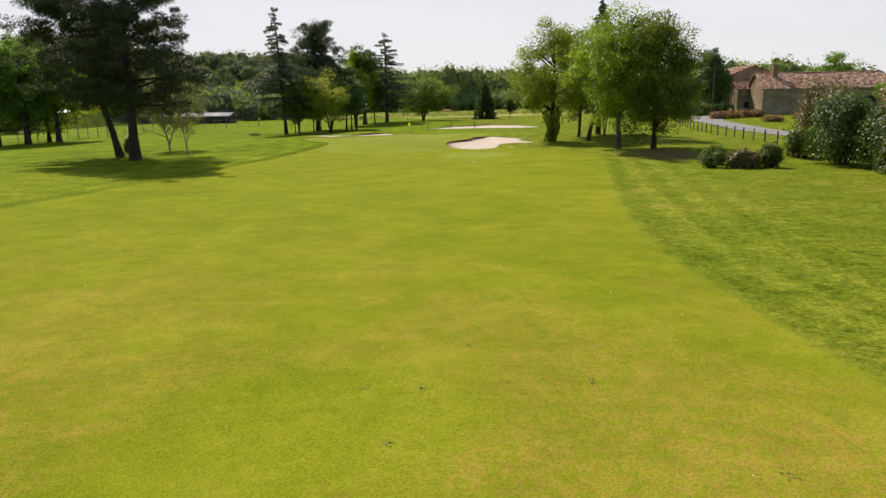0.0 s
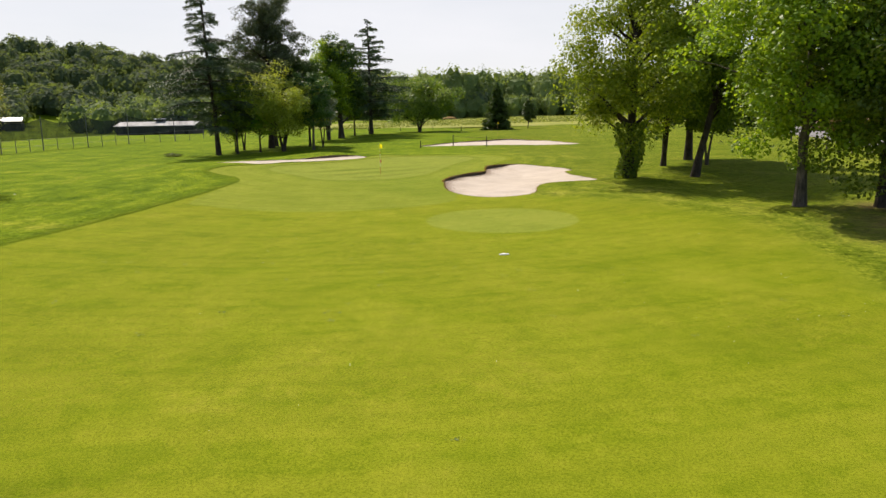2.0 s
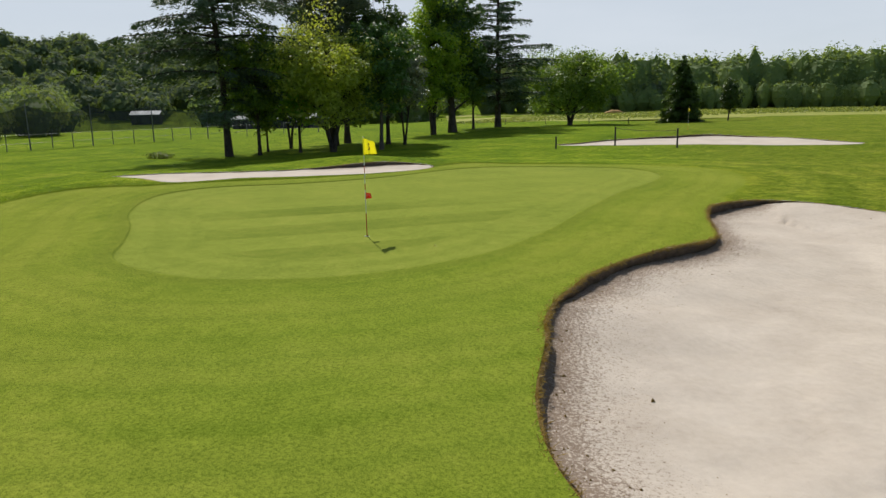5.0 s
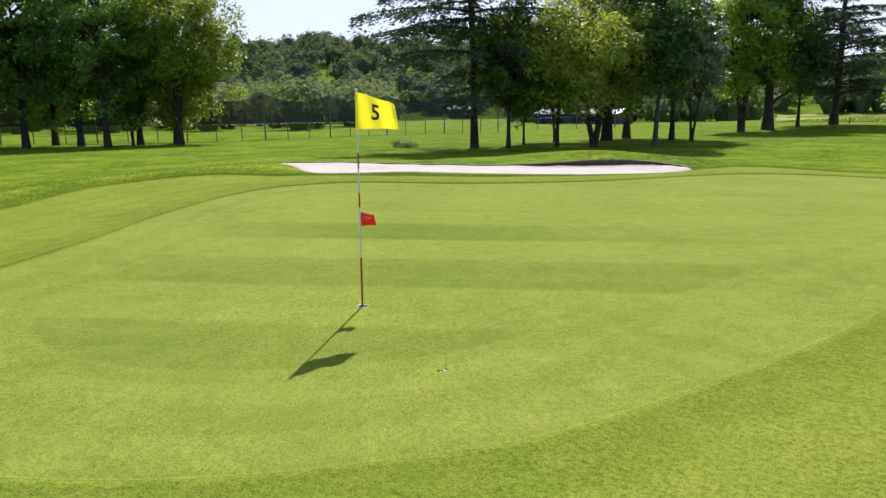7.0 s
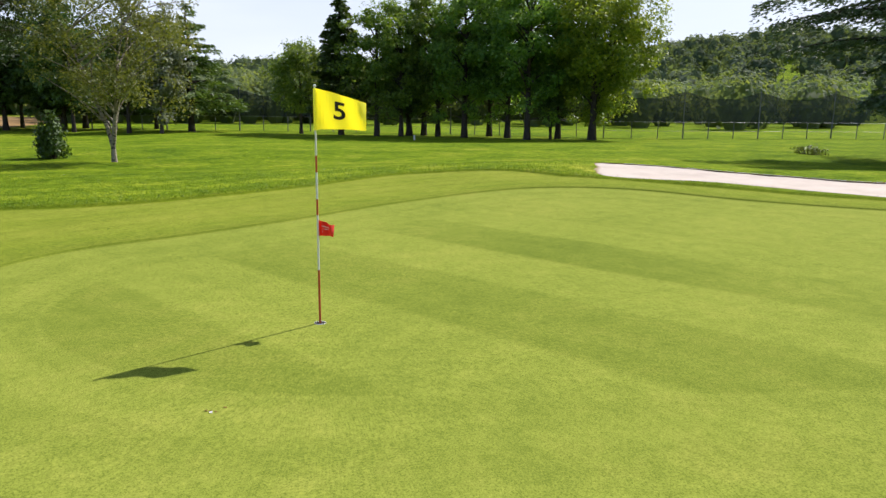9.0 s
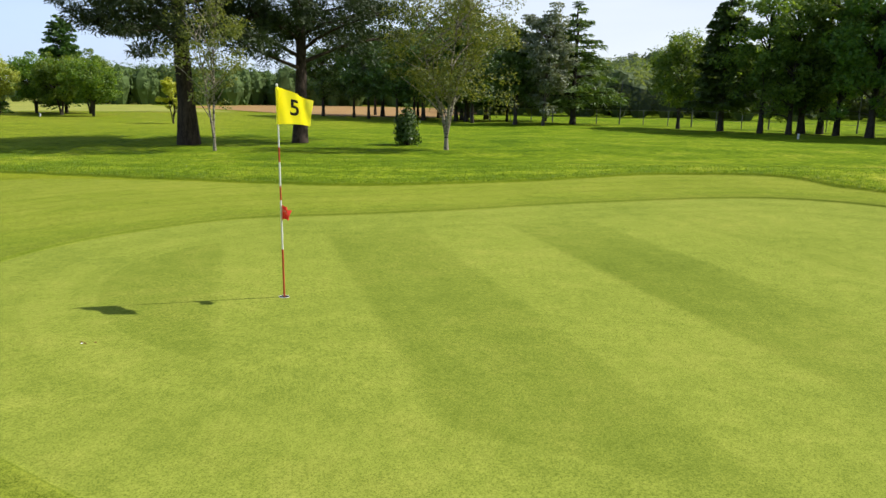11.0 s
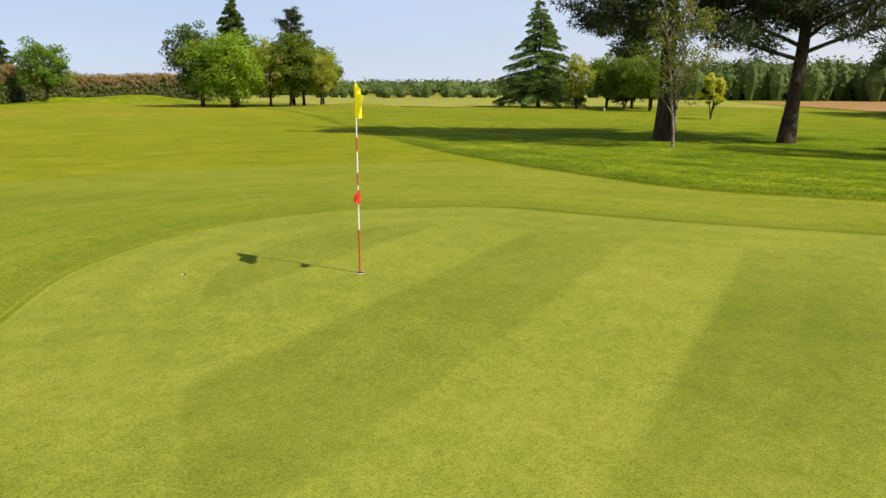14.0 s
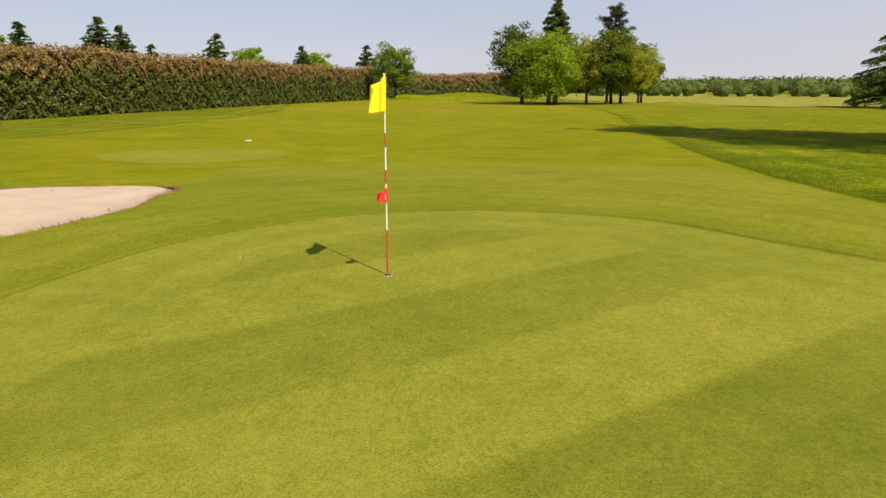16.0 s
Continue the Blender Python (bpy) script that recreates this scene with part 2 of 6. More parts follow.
def nd(t, kind, **values):
    n = t.nodes.new(kind)
    for k, v in values.items():
        n.inputs[k.replace("_", " ")].default_value = v
    return n


def noise_of(t, scale, detail=4.0, rough=0.55, vec=None, dist=0.0):
    n = nd(t, "ShaderNodeTexNoise", Scale=scale, Detail=detail, Roughness=rough, Distortion=dist)
    if vec is not None:
        t.links.new(vec, n.inputs["Vector"])
    return n.outputs["Fac"]


def span(t, value, a, b, c=0.0, d=1.0, smooth=False):
    n = nd(t, "ShaderNodeMapRange", From_Min=a, From_Max=b, To_Min=c, To_Max=d)
    if smooth:
        n.interpolation_type = "SMOOTHSTEP"
    t.links.new(value, n.inputs["Value"])
    return n.outputs["Result"]


def calc(t, op, a, b=None):
    n = t.nodes.new("ShaderNodeMath")
    n.operation = op
    for i, v in enumerate((a, b)):
        if v is None:
            continue
        if isinstance(v, (int, float)):
            n.inputs[i].default_value = v
        else:
            t.links.new(v, n.inputs[i])
    return n.outputs[0]


def blend(t, fac, a, b, mode="MIX"):
    n = t.nodes.new("ShaderNodeMix")
    n.data_type = "RGBA"
    n.blend_type = mode
    for key, v in (("Factor", fac), ("A", a), ("B", b)):
        if isinstance(v, (int, float)):
            n.inputs[key].default_value = v
        elif isinstance(v, tuple):
            n.inputs[key].default_value = (*v, 1)
        else:
            t.links.new(v, n.inputs[key])
    return n.outputs["Result"]


def ramp(t, fac, stops):
    n = t.nodes.new("ShaderNodeValToRGB")
    el = n.color_ramp.elements
    while len(el) < len(stops):
        el.new(0.5)
    for e, (p, c) in zip(el, stops):
        e.position, e.color = p, (*c, 1)
    t.links.new(fac, n.inputs["Fac"])
    return n.outputs["Color"]


def coords(t, kind="Object", scale=None):
    c = t.nodes.new("ShaderNodeTexCoord").outputs[kind]
    if scale:
        m = nd(t, "ShaderNodeMapping", Scale=scale)
        t.links.new(c, m.inputs["Vector"])
        c = m.outputs["Vector"]
    return c


def place(t):
    return t.nodes.new("ShaderNodeNewGeometry").outputs["Position"]


def surface(t, out, color, rough=0.8, bump=None, strength=0.3, dist=0.02, spec=0.3, metal=0.0):
    p = t.nodes.new("ShaderNodeBsdfPrincipled")
    p.inputs["Roughness"].default_value = rough
    p.inputs["Specular IOR Level"].default_value = spec
    p.inputs["Metallic"].default_value = metal
    if isinstance(color, tuple):
        p.inputs["Base Color"].default_value = (*color, 1)
    else:
        t.links.new(color, p.inputs["Base Color"])
    if bump is not None:
        b = nd(t, "ShaderNodeBump", Strength=strength, Distance=dist)
        t.links.new(bump, b.inputs["Height"])
        t.links.new(b.outputs["Normal"], p.inputs["Normal"])
    t.links.new(p.outputs[0], out.inputs["Surface"])
    return p


def plain(name, color, rough=0.6, vary=0.15, scale=8.0, metal=0.0, spec=0.4, bump=0.2):
    """Paint, wood, cloth and the like: one colour with two scales of variation and fine relief."""
    m, t, out = material(name)
    v = coords(t)
    n1, n2 = noise_of(t, scale, 5, vec=v), noise_of(t, scale * 7, 3, vec=v)
    f = calc(t, "ADD", calc(t, "MULTIPLY", n1, 0.65), calc(t, "MULTIPLY", n2, 0.35))
    dark = tuple(c * (1 - vary * 1.6) for c in color)
    light = tuple(min(1, c * (1 + vary)) for c in color)
    col = ramp(t, f, [(0.3, dark), (0.7, light)])
    surface(t, out, col, rough, n2, bump, 0.01, spec, metal)
    return m


def attr(t, name):
    n = t.nodes.new("ShaderNodeAttribute")
    n.attribute_name = name
    return n.outputs["Fac"]


def make_turf():
    """Mown turf: green, fringe, fairway and rough told apart by distance to their edges."""
    m, t, out = material("turf")
    P = place(t)
    big = noise_of(t, 0.05, 3, 0.5, P)
    mid = noise_of(t, 0.35, 4, 0.6, P)
    small = noise_of(t, 3.0, 5, 0.65, P)
    fine = noise_of(t, 24.0, 4, 0.7, P)
    blade = noise_of(t, 95.0, 2, 0.7, P)
    wob = calc(t, "MULTIPLY", calc(t, "SUBTRACT", noise_of(t, 2.2, 4, 0.7, P), 0.5), 0.35)
    sg = calc(t, "ADD", attr(t, "d_green"), calc(t, "MULTIPLY", wob, 0.35))
    sf = calc(t, "ADD", attr(t, "d_fairway"), wob)
    sc = calc(t, "ADD", attr(t, "d_chip"), calc(t, "MULTIPLY", wob, 0.5))
    # rough
    patch = calc(t, "ADD", calc(t, "MULTIPLY", mid, 0.5), calc(t, "ADD", calc(t, "MULTIPLY", small, 0.3), calc(t, "MULTIPLY", big, 0.2)))
    rough_c = ramp(t, patch, [(0.38, (0.066, 0.122, 0.006)), (0.47, (0.116, 0.184, 0.008)), (0.54, (0.158, 0.226, 0.010)), (0.64, (0.235, 0.270, 0.026))])
    rough_e = ramp(t, patch, [(0.36, (0.082, 0.128, 0.008)), (0.46, (0.128, 0.176, 0.012)), (0.56, (0.168, 0.206, 0.018)), (0.68, (0.230, 0.232, 0.042))])
    sep = t.nodes.new("ShaderNodeSeparateXYZ")
    t.links.new(P, sep.inputs[0])
    rough_c = blend(t, span(t, sep.outputs[0], 4, 13, 0, 1, True), rough_c, rough_e)
    # lanes that follow the fairway's edge, fading into the rough
    rlane = calc(t, "SINE", calc(t, "MULTIPLY", calc(t, "ADD", sf, calc(t, "MULTIPLY", mid, 0.9)), 3.3))
    rlane = calc(t, "MULTIPLY", span(t, rlane, -0.5, 0.6, 0, 0.85, True), span(t, sf, 2.5, 9.0, 1, 0, True))
    rough_c = blend(t, rlane, rough_c, blend(t, 1.0, rough_c, (1.34, 1.24, 1.5), "MULTIPLY"))
    # fairway: yellower, thinner, with dry patches and greener hollows
    dry = calc(t, "ADD", calc(t, "MULTIPLY", mid, 0.45), calc(t, "ADD", calc(t, "MULTIPLY", small, 0.25), calc(t, "MULTIPLY", big, 0.3)))
    fair_c = ramp(t, dry, [(0.36, (0.128, 0.178, 0.009)), (0.46, (0.170, 0.220, 0.012)), (0.56, (0.202, 0.244, 0.017)), (0.66, (0.244, 0.258, 0.030))])
    straw = calc(t, "MULTIPLY", span(t, noise_of(t, 0.16, 5, 0.6, P, 0.4), 0.43, 0.58, 0, 1, True), span(t, sep.outputs[1], -76, -52, 0.9, 0.12))
    straw = calc(t, "MULTIPLY", straw, span(t, noise_of(t, 5.5, 5, 0.75, P), 0.40, 0.60))
    fair_c = blend(t, straw, fair_c, (0.292, 0.220, 0.045))
    mott = noise_of(t, 1.1, 6, 0.7, P, 0.6)
    fair_c = blend(t, 0.58, fair_c, blend(t, 1.0, fair_c, ramp(t, mott, [(0.38, (0.76, 0.84, 0.7)), (0.5, (1, 1, 1)), (0.62, (1.20, 1.12, 1.35))]), "MULTIPLY"))
    # mowing bands along the fairway and across the green, with a lap cut round its rim
    across = calc(t, "ADD", calc(t, "MULTIPLY", sep.outputs[0], -0.525), calc(t, "MULTIPLY", sep.outputs[1], 0.851))
    turn = calc(t, "ADD", calc(t, "MULTIPLY", calc(t, "SUBTRACT", mid, 0.5), 0.16), calc(t, "MULTIPLY", calc(t, "SUBTRACT", small, 0.5), 0.10))
    wave = calc(t, "SINE", calc(t, "MULTIPLY", calc(t, "SUBTRACT", calc(t, "ADD", across, turn), 0.82), math.pi / 1.5))
    band = span(t, wave, -0.22, 0.18, 0, 1, True)
    halves = calc(t, "SINE", calc(t, "MULTIPLY", calc(t, "SUBTRACT", across, 0.82), math.pi / 0.375))
    band = calc(t, "MULTIPLY", band, span(t, halves, -0.3, 0.3, 0.86, 1.0, True))
    inner = span(t, sg, -1.72, -1.58, 1, 0, True)
    # band contrast painted by place: weaker where the view faces the sun
    worn = calc(t, "MULTIPLY", calc(t, "MULTIPLY", span(t, sep.outputs[1], 3.0, 7.0, 1, 0.10, True), span(t, sep.outputs[0], -6.5, -2.0, 0.22, 1, True)), span(t, across, 2.6, 4.6, 0.52, 0.82, True))
    band = calc(t, "MULTIPLY", calc(t, "MULTIPLY", band, inner), worn)
    laps = calc(t, "SINE", calc(t, "MULTIPLY", calc(t, "ADD", sg, calc(t, "MULTIPLY", mid, 0.25)), 7.6))
    laps = calc(t, "MULTIPLY", span(t, laps, -0.4, 0.4, 0, 0.16, True), span(t, sg, -1.72, -1.58, 0, 1))
    band = calc(t, "MAXIMUM", band, laps)
    gm = calc(t, "ADD", calc(t, "MULTIPLY", mid, 0.5), calc(t, "MULTIPLY", small, 0.5))
    green_c = ramp(t, gm, [(0.32, (0.166, 0.212, 0.030)), (0.5, (0.213, 0.257, 0.039)), (0.68, (0.262, 0.290, 0.052))])
    green_d = ramp(t, gm, [(0.32, (0.094, 0.134, 0.015)), (0.5, (0.124, 0.168, 0.019)), (0.68, (0.158, 0.190, 0.025))])
    green_c = blend(t, band, green_c, green_d)
    stip = noise_of(t, 17.0, 5, 0.75, P)
    green_c = blend(t, 0.5, green_c, blend(t, 1.0, green_c, ramp(t, stip, [(0.36, (0.72, 0.76, 0.65)), (0.5, (1, 1, 1)), (0.64, (1.22, 1.18, 1.25))]), "MULTIPLY"))
    # apron round the green: mown in lanes that follow it, paler than the fairway
    fr_c = ramp(t, gm, [(0.32, (0.148, 0.196, 0.016)), (0.5, (0.196, 0.242, 0.023)), (0.68, (0.252, 0.280, 0.034))])
    lane = calc(t, "SINE", calc(t, "MULTIPLY", calc(t, "ADD", sg, calc(t, "MULTIPLY", mid, 1.6)), 3.0))
    fr_c = blend(t, span(t, lane, -0.6, 0.6, 0, 0.22, True), fr_c, (0.236, 0.262, 0.034))
    dark_side = calc(t, "MULTIPLY", span(t, sg, 0.3, 1.6, 1, 0, True), 0.30)
    fr_c = blend(t, dark_side, fr_c, blend(t, 1.0, fr_c, (0.70, 0.80, 0.7), "MULTIPLY"))
    fair_c = blend(t, span(t, lane, -0.4, 0.4, 0, 0.20, True), fair_c, (0.228, 0.252, 0.022))
    thin = calc(t, "SINE", calc(t, "MULTIPLY", calc(t, "ADD", sg, calc(t, "MULTIPLY", mid, 0.7)), 8.0))
    thin = span(t, thin, 0.2, 0.95, 0, 0.34, True)
    fr_c = blend(t, thin, fr_c, blend(t, 1.0, fr_c, (0.74, 0.82, 0.7), "MULTIPLY"))
    fair_c = blend(t, calc(t, "MULTIPLY", thin, 0.7), fair_c, blend(t, 1.0, fair_c, (0.74, 0.82, 0.7), "MULTIPLY"))
    rough_c = blend(t, calc(t, "MULTIPLY", span(t, sep.outputs[1], -36, -16, 0.75, 0, True), span(t, sep.outputs[0], -24, 0, 1, 0)), rough_c, fair_c)
    fr_c = blend(t, 1.0, fr_c, (1.06, 1.05, 1.22), "MULTIPLY")
    fair_c = blend(t, 1.0, fair_c, (1.07, 1.04, 0.95), "MULTIPLY")
    # the fringe is a little darker and greener beside the front bunker
    deep_green = calc(t, "MULTIPLY", attr(t, "deep_green"), span(t, small, 0.25, 0.6, 0.75, 1.0))
    fr_c = blend(t, deep_green, fr_c, blend(t, 1.0, fr_c, (0.88, 0.95, 0.88), "MULTIPLY"))
    sa = calc(t, "ADD", attr(t, "d_apron"), calc(t, "MULTIPLY", wob, 0.6))
    soft = calc(t, "DIVIDE", sf, calc(t, "MULTIPLY", span(t, sep.outputs[0], 6, 12, 0.05, 0.30), span(t, sep.outputs[1], -37, -28, 1, 7, True)))
    c = blend(t, span(t, soft, -1, 1, 1, 0, True), rough_c, fair_c)
    near_fringe = calc(t, "MULTIPLY", span(t, sa, -0.10, 0.10, 1, 0, True), span(t, sf, -0.05, 0.05, 1, 0))
    c = blend(t, near_fringe, c, fr_c)
    c = blend(t, span(t, sc, -0.06, 0.06, 1, 0), c, blend(t, 1.0, blend(t, 0.6, fr_c, green_c), (1.08, 1.07, 1.1), "MULTIPLY"))
    c = blend(t, span(t, attr(t, "d_green"), -0.01, 0.015, 1, 0), c, green_c)
    # a seam of longer grass along each mown edge, darkened for the step's shade
    collar = attr(t, "d_green")
    seam = calc(t, "MULTIPLY", span(t, collar, -0.005, 0.01, 0, 1), span(t, collar, 0.03, 0.05, 1, 0))
    seam = calc(t, "MAXIMUM", calc(t, "MULTIPLY", seam, 0.42), calc(t, "MULTIPLY", calc(t, "MULTIPLY", span(t, sg, 0.03, 0.06, 0, 1), span(t, sg, 0.2, 0.6, 1, 0, True)), 0.16))
    c = blend(t, seam, c, (0.052, 0.082, 0.006))
    # the fairway step's face, with its shade painted in
    bank = attr(t, "d_fairway")
    bank = calc(t, "MULTIPLY", calc(t, "MULTIPLY", span(t, bank, 0.0, 0.03, 0, 1), span(t, bank, 0.08, 0.13, 1, 0)), calc(t, "MULTIPLY", span(t, sep.outputs[0], 0, 4, 0.45, 0), span(t, sep.outputs[1], -27, -17, 0, 1)))
    c = blend(t, bank, c, (0.052, 0.085, 0.006))
    # the shadow line at the foot of the rough, painted dark
    seam2 = calc(t, "MULTIPLY", span(t, sf, -0.02, 0.12, 0, 1), span(t, sf, 0.25, 1.1, 1, 0, True))
    seam2 = calc(t, "MULTIPLY", seam2, calc(t, "MAXIMUM", span(t, sep.outputs[0], 4, 12, 1, 0), span(t, sep.outputs[1], -37, -30, 0.55, 0)))
    c = blend(t, calc(t, "MULTIPLY", seam2, calc(t, "MULTIPLY", small, 0.75)), c, (0.061, 0.095, 0.005))
    shag = noise_of(t, 2.3, 9, 0.75, P, 0.8)
    far_in = span(t, sf, 0.0, 0.3, 0, 1)
    c = blend(t, calc(t, "MULTIPLY", far_in, 0.8), c, blend(t, 1.0, c, ramp(t, shag, [(0.37, (0.44, 0.52, 0.42)), (0.5, (1, 1, 1)), (0.63, (1.5, 1.38, 1.5))]), "MULTIPLY"))
    clump = noise_of(t, 9.0, 6, 0.8, P, 0.5)
    c = blend(t, calc(t, "MULTIPLY", far_in, 0.9), c, blend(t, 1.0, c, ramp(t, clump, [(0.36, (0.40, 0.50, 0.4)), (0.5, (0.98, 1, 1)), (0.64, (1.6, 1.45, 1.7))]), "MULTIPLY"))
    # bare, scuffed soil under the maples
    soil = calc(t, "MULTIPLY", attr(t, "soil"), span(t, calc(t, "ADD", calc(t, "MULTIPLY", small, 0.6), calc(t, "MULTIPLY", mid, 0.4)), 0.38, 0.52))
    c = blend(t, soil, c, (0.170, 0.110, 0.065))
    # grass grain
    grain = calc(t, "ADD", calc(t, "MULTIPLY", fine, 0.45), calc(t, "MULTIPLY", blade, 0.55))
    notgreen = span(t, sg, -0.05, 0.1, 0.12, 1.0)
    grain = blend(t, span(t, sg, -0.05, 0.05, 1, 0), grain, calc(t, "ADD", calc(t, "MULTIPLY", noise_of(t, 48.0, 3, 0.8, P), 0.45), calc(t, "MULTIPLY", blade, 0.55)))
    c = blend(t, span(t, sg, -0.05, 0.1, 0.7, 0.9), c, blend(t, 1.0, c, ramp(t, grain, [(0.38, (0.42, 0.46, 0.36)), (0.5, (1, 1, 1)), (0.63, (1.42, 1.36, 1.3))]), "MULTIPLY"))
    h = calc(t, "ADD", calc(t, "MULTIPLY", grain, notgreen), calc(t, "ADD", calc(t, "MULTIPLY", calc(t, "MULTIPLY", small, notgreen), 0.8), calc(t, "MULTIPLY", calc(t, "MULTIPLY", calc(t, "ADD", shag, clump), far_in), 1.8)))
    c = blend(t, 1.0, c, (0.98, 0.97, 0.90), "MULTIPLY")
    surface(t, out, c, 0.95, h, 0.6, 0.03, 0.02)
    return m


def make_leaf(name, dark, mid, light, trans=0.35, rough=0.5, patch=0.5, own=0.55):
    """Leaves: each one its own shade, light coming through."""
    m, t, out = material(name)
    g = t.nodes.new("ShaderNodeNewGeometry")
    o = t.nodes.new("ShaderNodeObjectInfo")
    n = noise_of(t, patch, 3, 0.6, g.outputs["Position"])
    f = calc(t, "ADD", calc(t, "MULTIPLY", g.outputs["Random Per Island"], own), calc(t, "MULTIPLY", n, 1 - own))
    c = ramp(t, f, [(0.12, dark), (0.5, mid), (0.88, light)])
    h = t.nodes.new("ShaderNodeHueSaturation")
    t.links.new(c, h.inputs["Color"])
    t.links.new(span(t, o.outputs["Random"], 0, 1, 0.485, 0.515), h.inputs["Hue"])
    t.links.new(span(t, o.outputs["Random"], 0, 1, 0.85, 1.15), h.inputs["Value"])
    p = t.nodes.new("ShaderNodeBsdfPrincipled")
    p.inputs["Roughness"].default_value = rough
    p.inputs["Specular IOR Level"].default_value = 0.4
    t.links.new(h.outputs[0], p.inputs["Base Color"])
    tr = t.nodes.new("ShaderNodeBsdfTranslucent")
    t.links.new(blend(t, 1.0, h.outputs[0], (1.70, 1.58, 0.60), "MULTIPLY"), tr.inputs["Color"])
    mx = nd(t, "ShaderNodeMixShader", Fac=trans * 0.85)
    t.links.new(p.outputs[0], mx.inputs[1])
    t.links.new(tr.outputs[0], mx.inputs[2])
    t.links.new(mx.outputs[0], out.inputs["Surface"])
    return m


def make_bark(name, dark, light, scale=3.0, white=False):
    m, t, out = material(name)
    v = coords(t, "Object", (1, 1, 0.22))
    n1, n2 = noise_of(t, scale * 4, 6, 0.7, v, 0.6), noise_of(t, scale * 0.5, 3, 0.5, coords(t))
    f = calc(t, "ADD", calc(t, "MULTIPLY", n1, 0.7), calc(t, "MULTIPLY", n2, 0.3))
    c = ramp(t, f, [(0.36, dark), (0.62, light)])
    if white:
        spots = noise_of(t, 5.0, 4, 0.7, coords(t, "Object", (1, 1, 2.5)))
        c = blend(t, span(t, spots, 0.52, 0.58), c, (0.05, 0.045, 0.04))
    surface(t, out, c, 0.9, n1, 0.8, 0.04, 0.15)
    return m


def make_sand(name="bunker_sand"):
    m, t, out = material(name)
    P = place(t)
    n1, n2, n3 = noise_of(t, 0.8, 4, 0.6, P), noise_of(t, 9, 5, 0.7, P), noise_of(t, 120, 2, 0.6, P)
    sep = t.nodes.new("ShaderNodeSeparateXYZ")
    t.links.new(P, sep.inputs[0])
    way = calc(t, "ADD", sep.outputs[0], calc(t, "MULTIPLY", sep.outputs[1], 0.7))
    rake = calc(t, "SINE", calc(t, "ADD", calc(t, "MULTIPLY", way, 34.0), calc(t, "MULTIPLY", n1, 26.0)))
    f = calc(t, "ADD", calc(t, "MULTIPLY", n1, 0.5), calc(t, "ADD", calc(t, "MULTIPLY", n2, 0.3), calc(t, "MULTIPLY", n3, 0.2)))
    c = ramp(t, f, [(0.3, (0.41, 0.345, 0.275)), (0.5, (0.515, 0.445, 0.365)), (0.7, (0.61, 0.535, 0.445))])
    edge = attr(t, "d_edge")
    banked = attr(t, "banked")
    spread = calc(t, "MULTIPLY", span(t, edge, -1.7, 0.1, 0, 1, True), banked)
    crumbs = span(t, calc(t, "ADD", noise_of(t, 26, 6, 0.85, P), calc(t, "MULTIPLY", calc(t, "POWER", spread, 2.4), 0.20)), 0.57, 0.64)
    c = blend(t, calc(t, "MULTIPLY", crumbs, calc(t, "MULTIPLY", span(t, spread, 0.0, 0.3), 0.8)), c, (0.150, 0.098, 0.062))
    rim = calc(t, "MULTIPLY", span(t, calc(t, "ADD", edge, calc(t, "MULTIPLY", n2, 0.16)), -0.06, 0.08, 0, 0.8, True), calc(t, "SUBTRACT", 1.0, banked))
    c = blend(t, rim, c, (0.28, 0.20, 0.10))
    h = calc(t, "ADD", calc(t, "MULTIPLY", rake, 0.12), calc(t, "ADD", calc(t, "MULTIPLY", n2, 1.0), calc(t, "MULTIPLY", n3, 0.25)))
    surface(t, out, c, 0.95, h, 0.4, 0.03, 0.1)
    return m


def make_lip():
    m, t, out = material("bunker_lip_soil")
    P = place(t)
    n1, n2 = noise_of(t, 7, 5, 0.7, P), noise_of(t, 60, 3, 0.7, P)
    f = calc(t, "ADD", calc(t, "MULTIPLY", n1, 0.6), calc(t, "MULTIPLY", n2, 0.4))
    c = ramp(t, f, [(0.3, (0.070, 0.052, 0.038)), (0.5, (0.135, 0.102, 0.075)), (0.7, (0.24, 0.185, 0.140))])
    straw = ramp(t, f, [(0.3, (0.09, 0.075, 0.018)), (0.5, (0.21, 0.135, 0.036)), (0.7, (0.36, 0.24, 0.08))])
    c = blend(t, span(t, calc(t, "ADD", attr(t, "down"), calc(t, "MULTIPLY", calc(t, "SUBTRACT", n1, 0.5), 0.8)), 0.10, 0.22), straw, c)
    surface(t, out, c, 0.95, f, 0.9, 0.04, 0.1)
    return m


TURF = make_turf()
SAND = make_sand()
LIP = make_lip()
L_MAPLE = make_leaf("maple_leaves", (0.050, 0.100, 0.010), (0.112, 0.190, 0.018), (0.225, 0.305, 0.036), 0.55)
L_FRESH = make_leaf("young_maple_leaves", (0.088, 0.156, 0.012), (0.170, 0.258, 0.020), (0.300, 0.375, 0.042), 0.58)
L_PLANE = make_leaf("plane_tree_leaves", (0.062, 0.124, 0.020), (0.122, 0.212, 0.032), (0.225, 0.322, 0.055), 0.58)
L_BRIGHT = make_leaf("fresh_leaves", (0.110, 0.220, 0.016), (0.200, 0.340, 0.028), (0.340, 0.460, 0.050), 0.6)
L_DARK = make_leaf("dark_leaves", (0.030, 0.066, 0.012), (0.058, 0.112, 0.018), (0.108, 0.175, 0.030), 0.3)
L_OLIVE = make_leaf("olive_leaves", (0.170, 0.205, 0.034), (0.290, 0.330, 0.055), (0.430, 0.450, 0.090), 0.62)
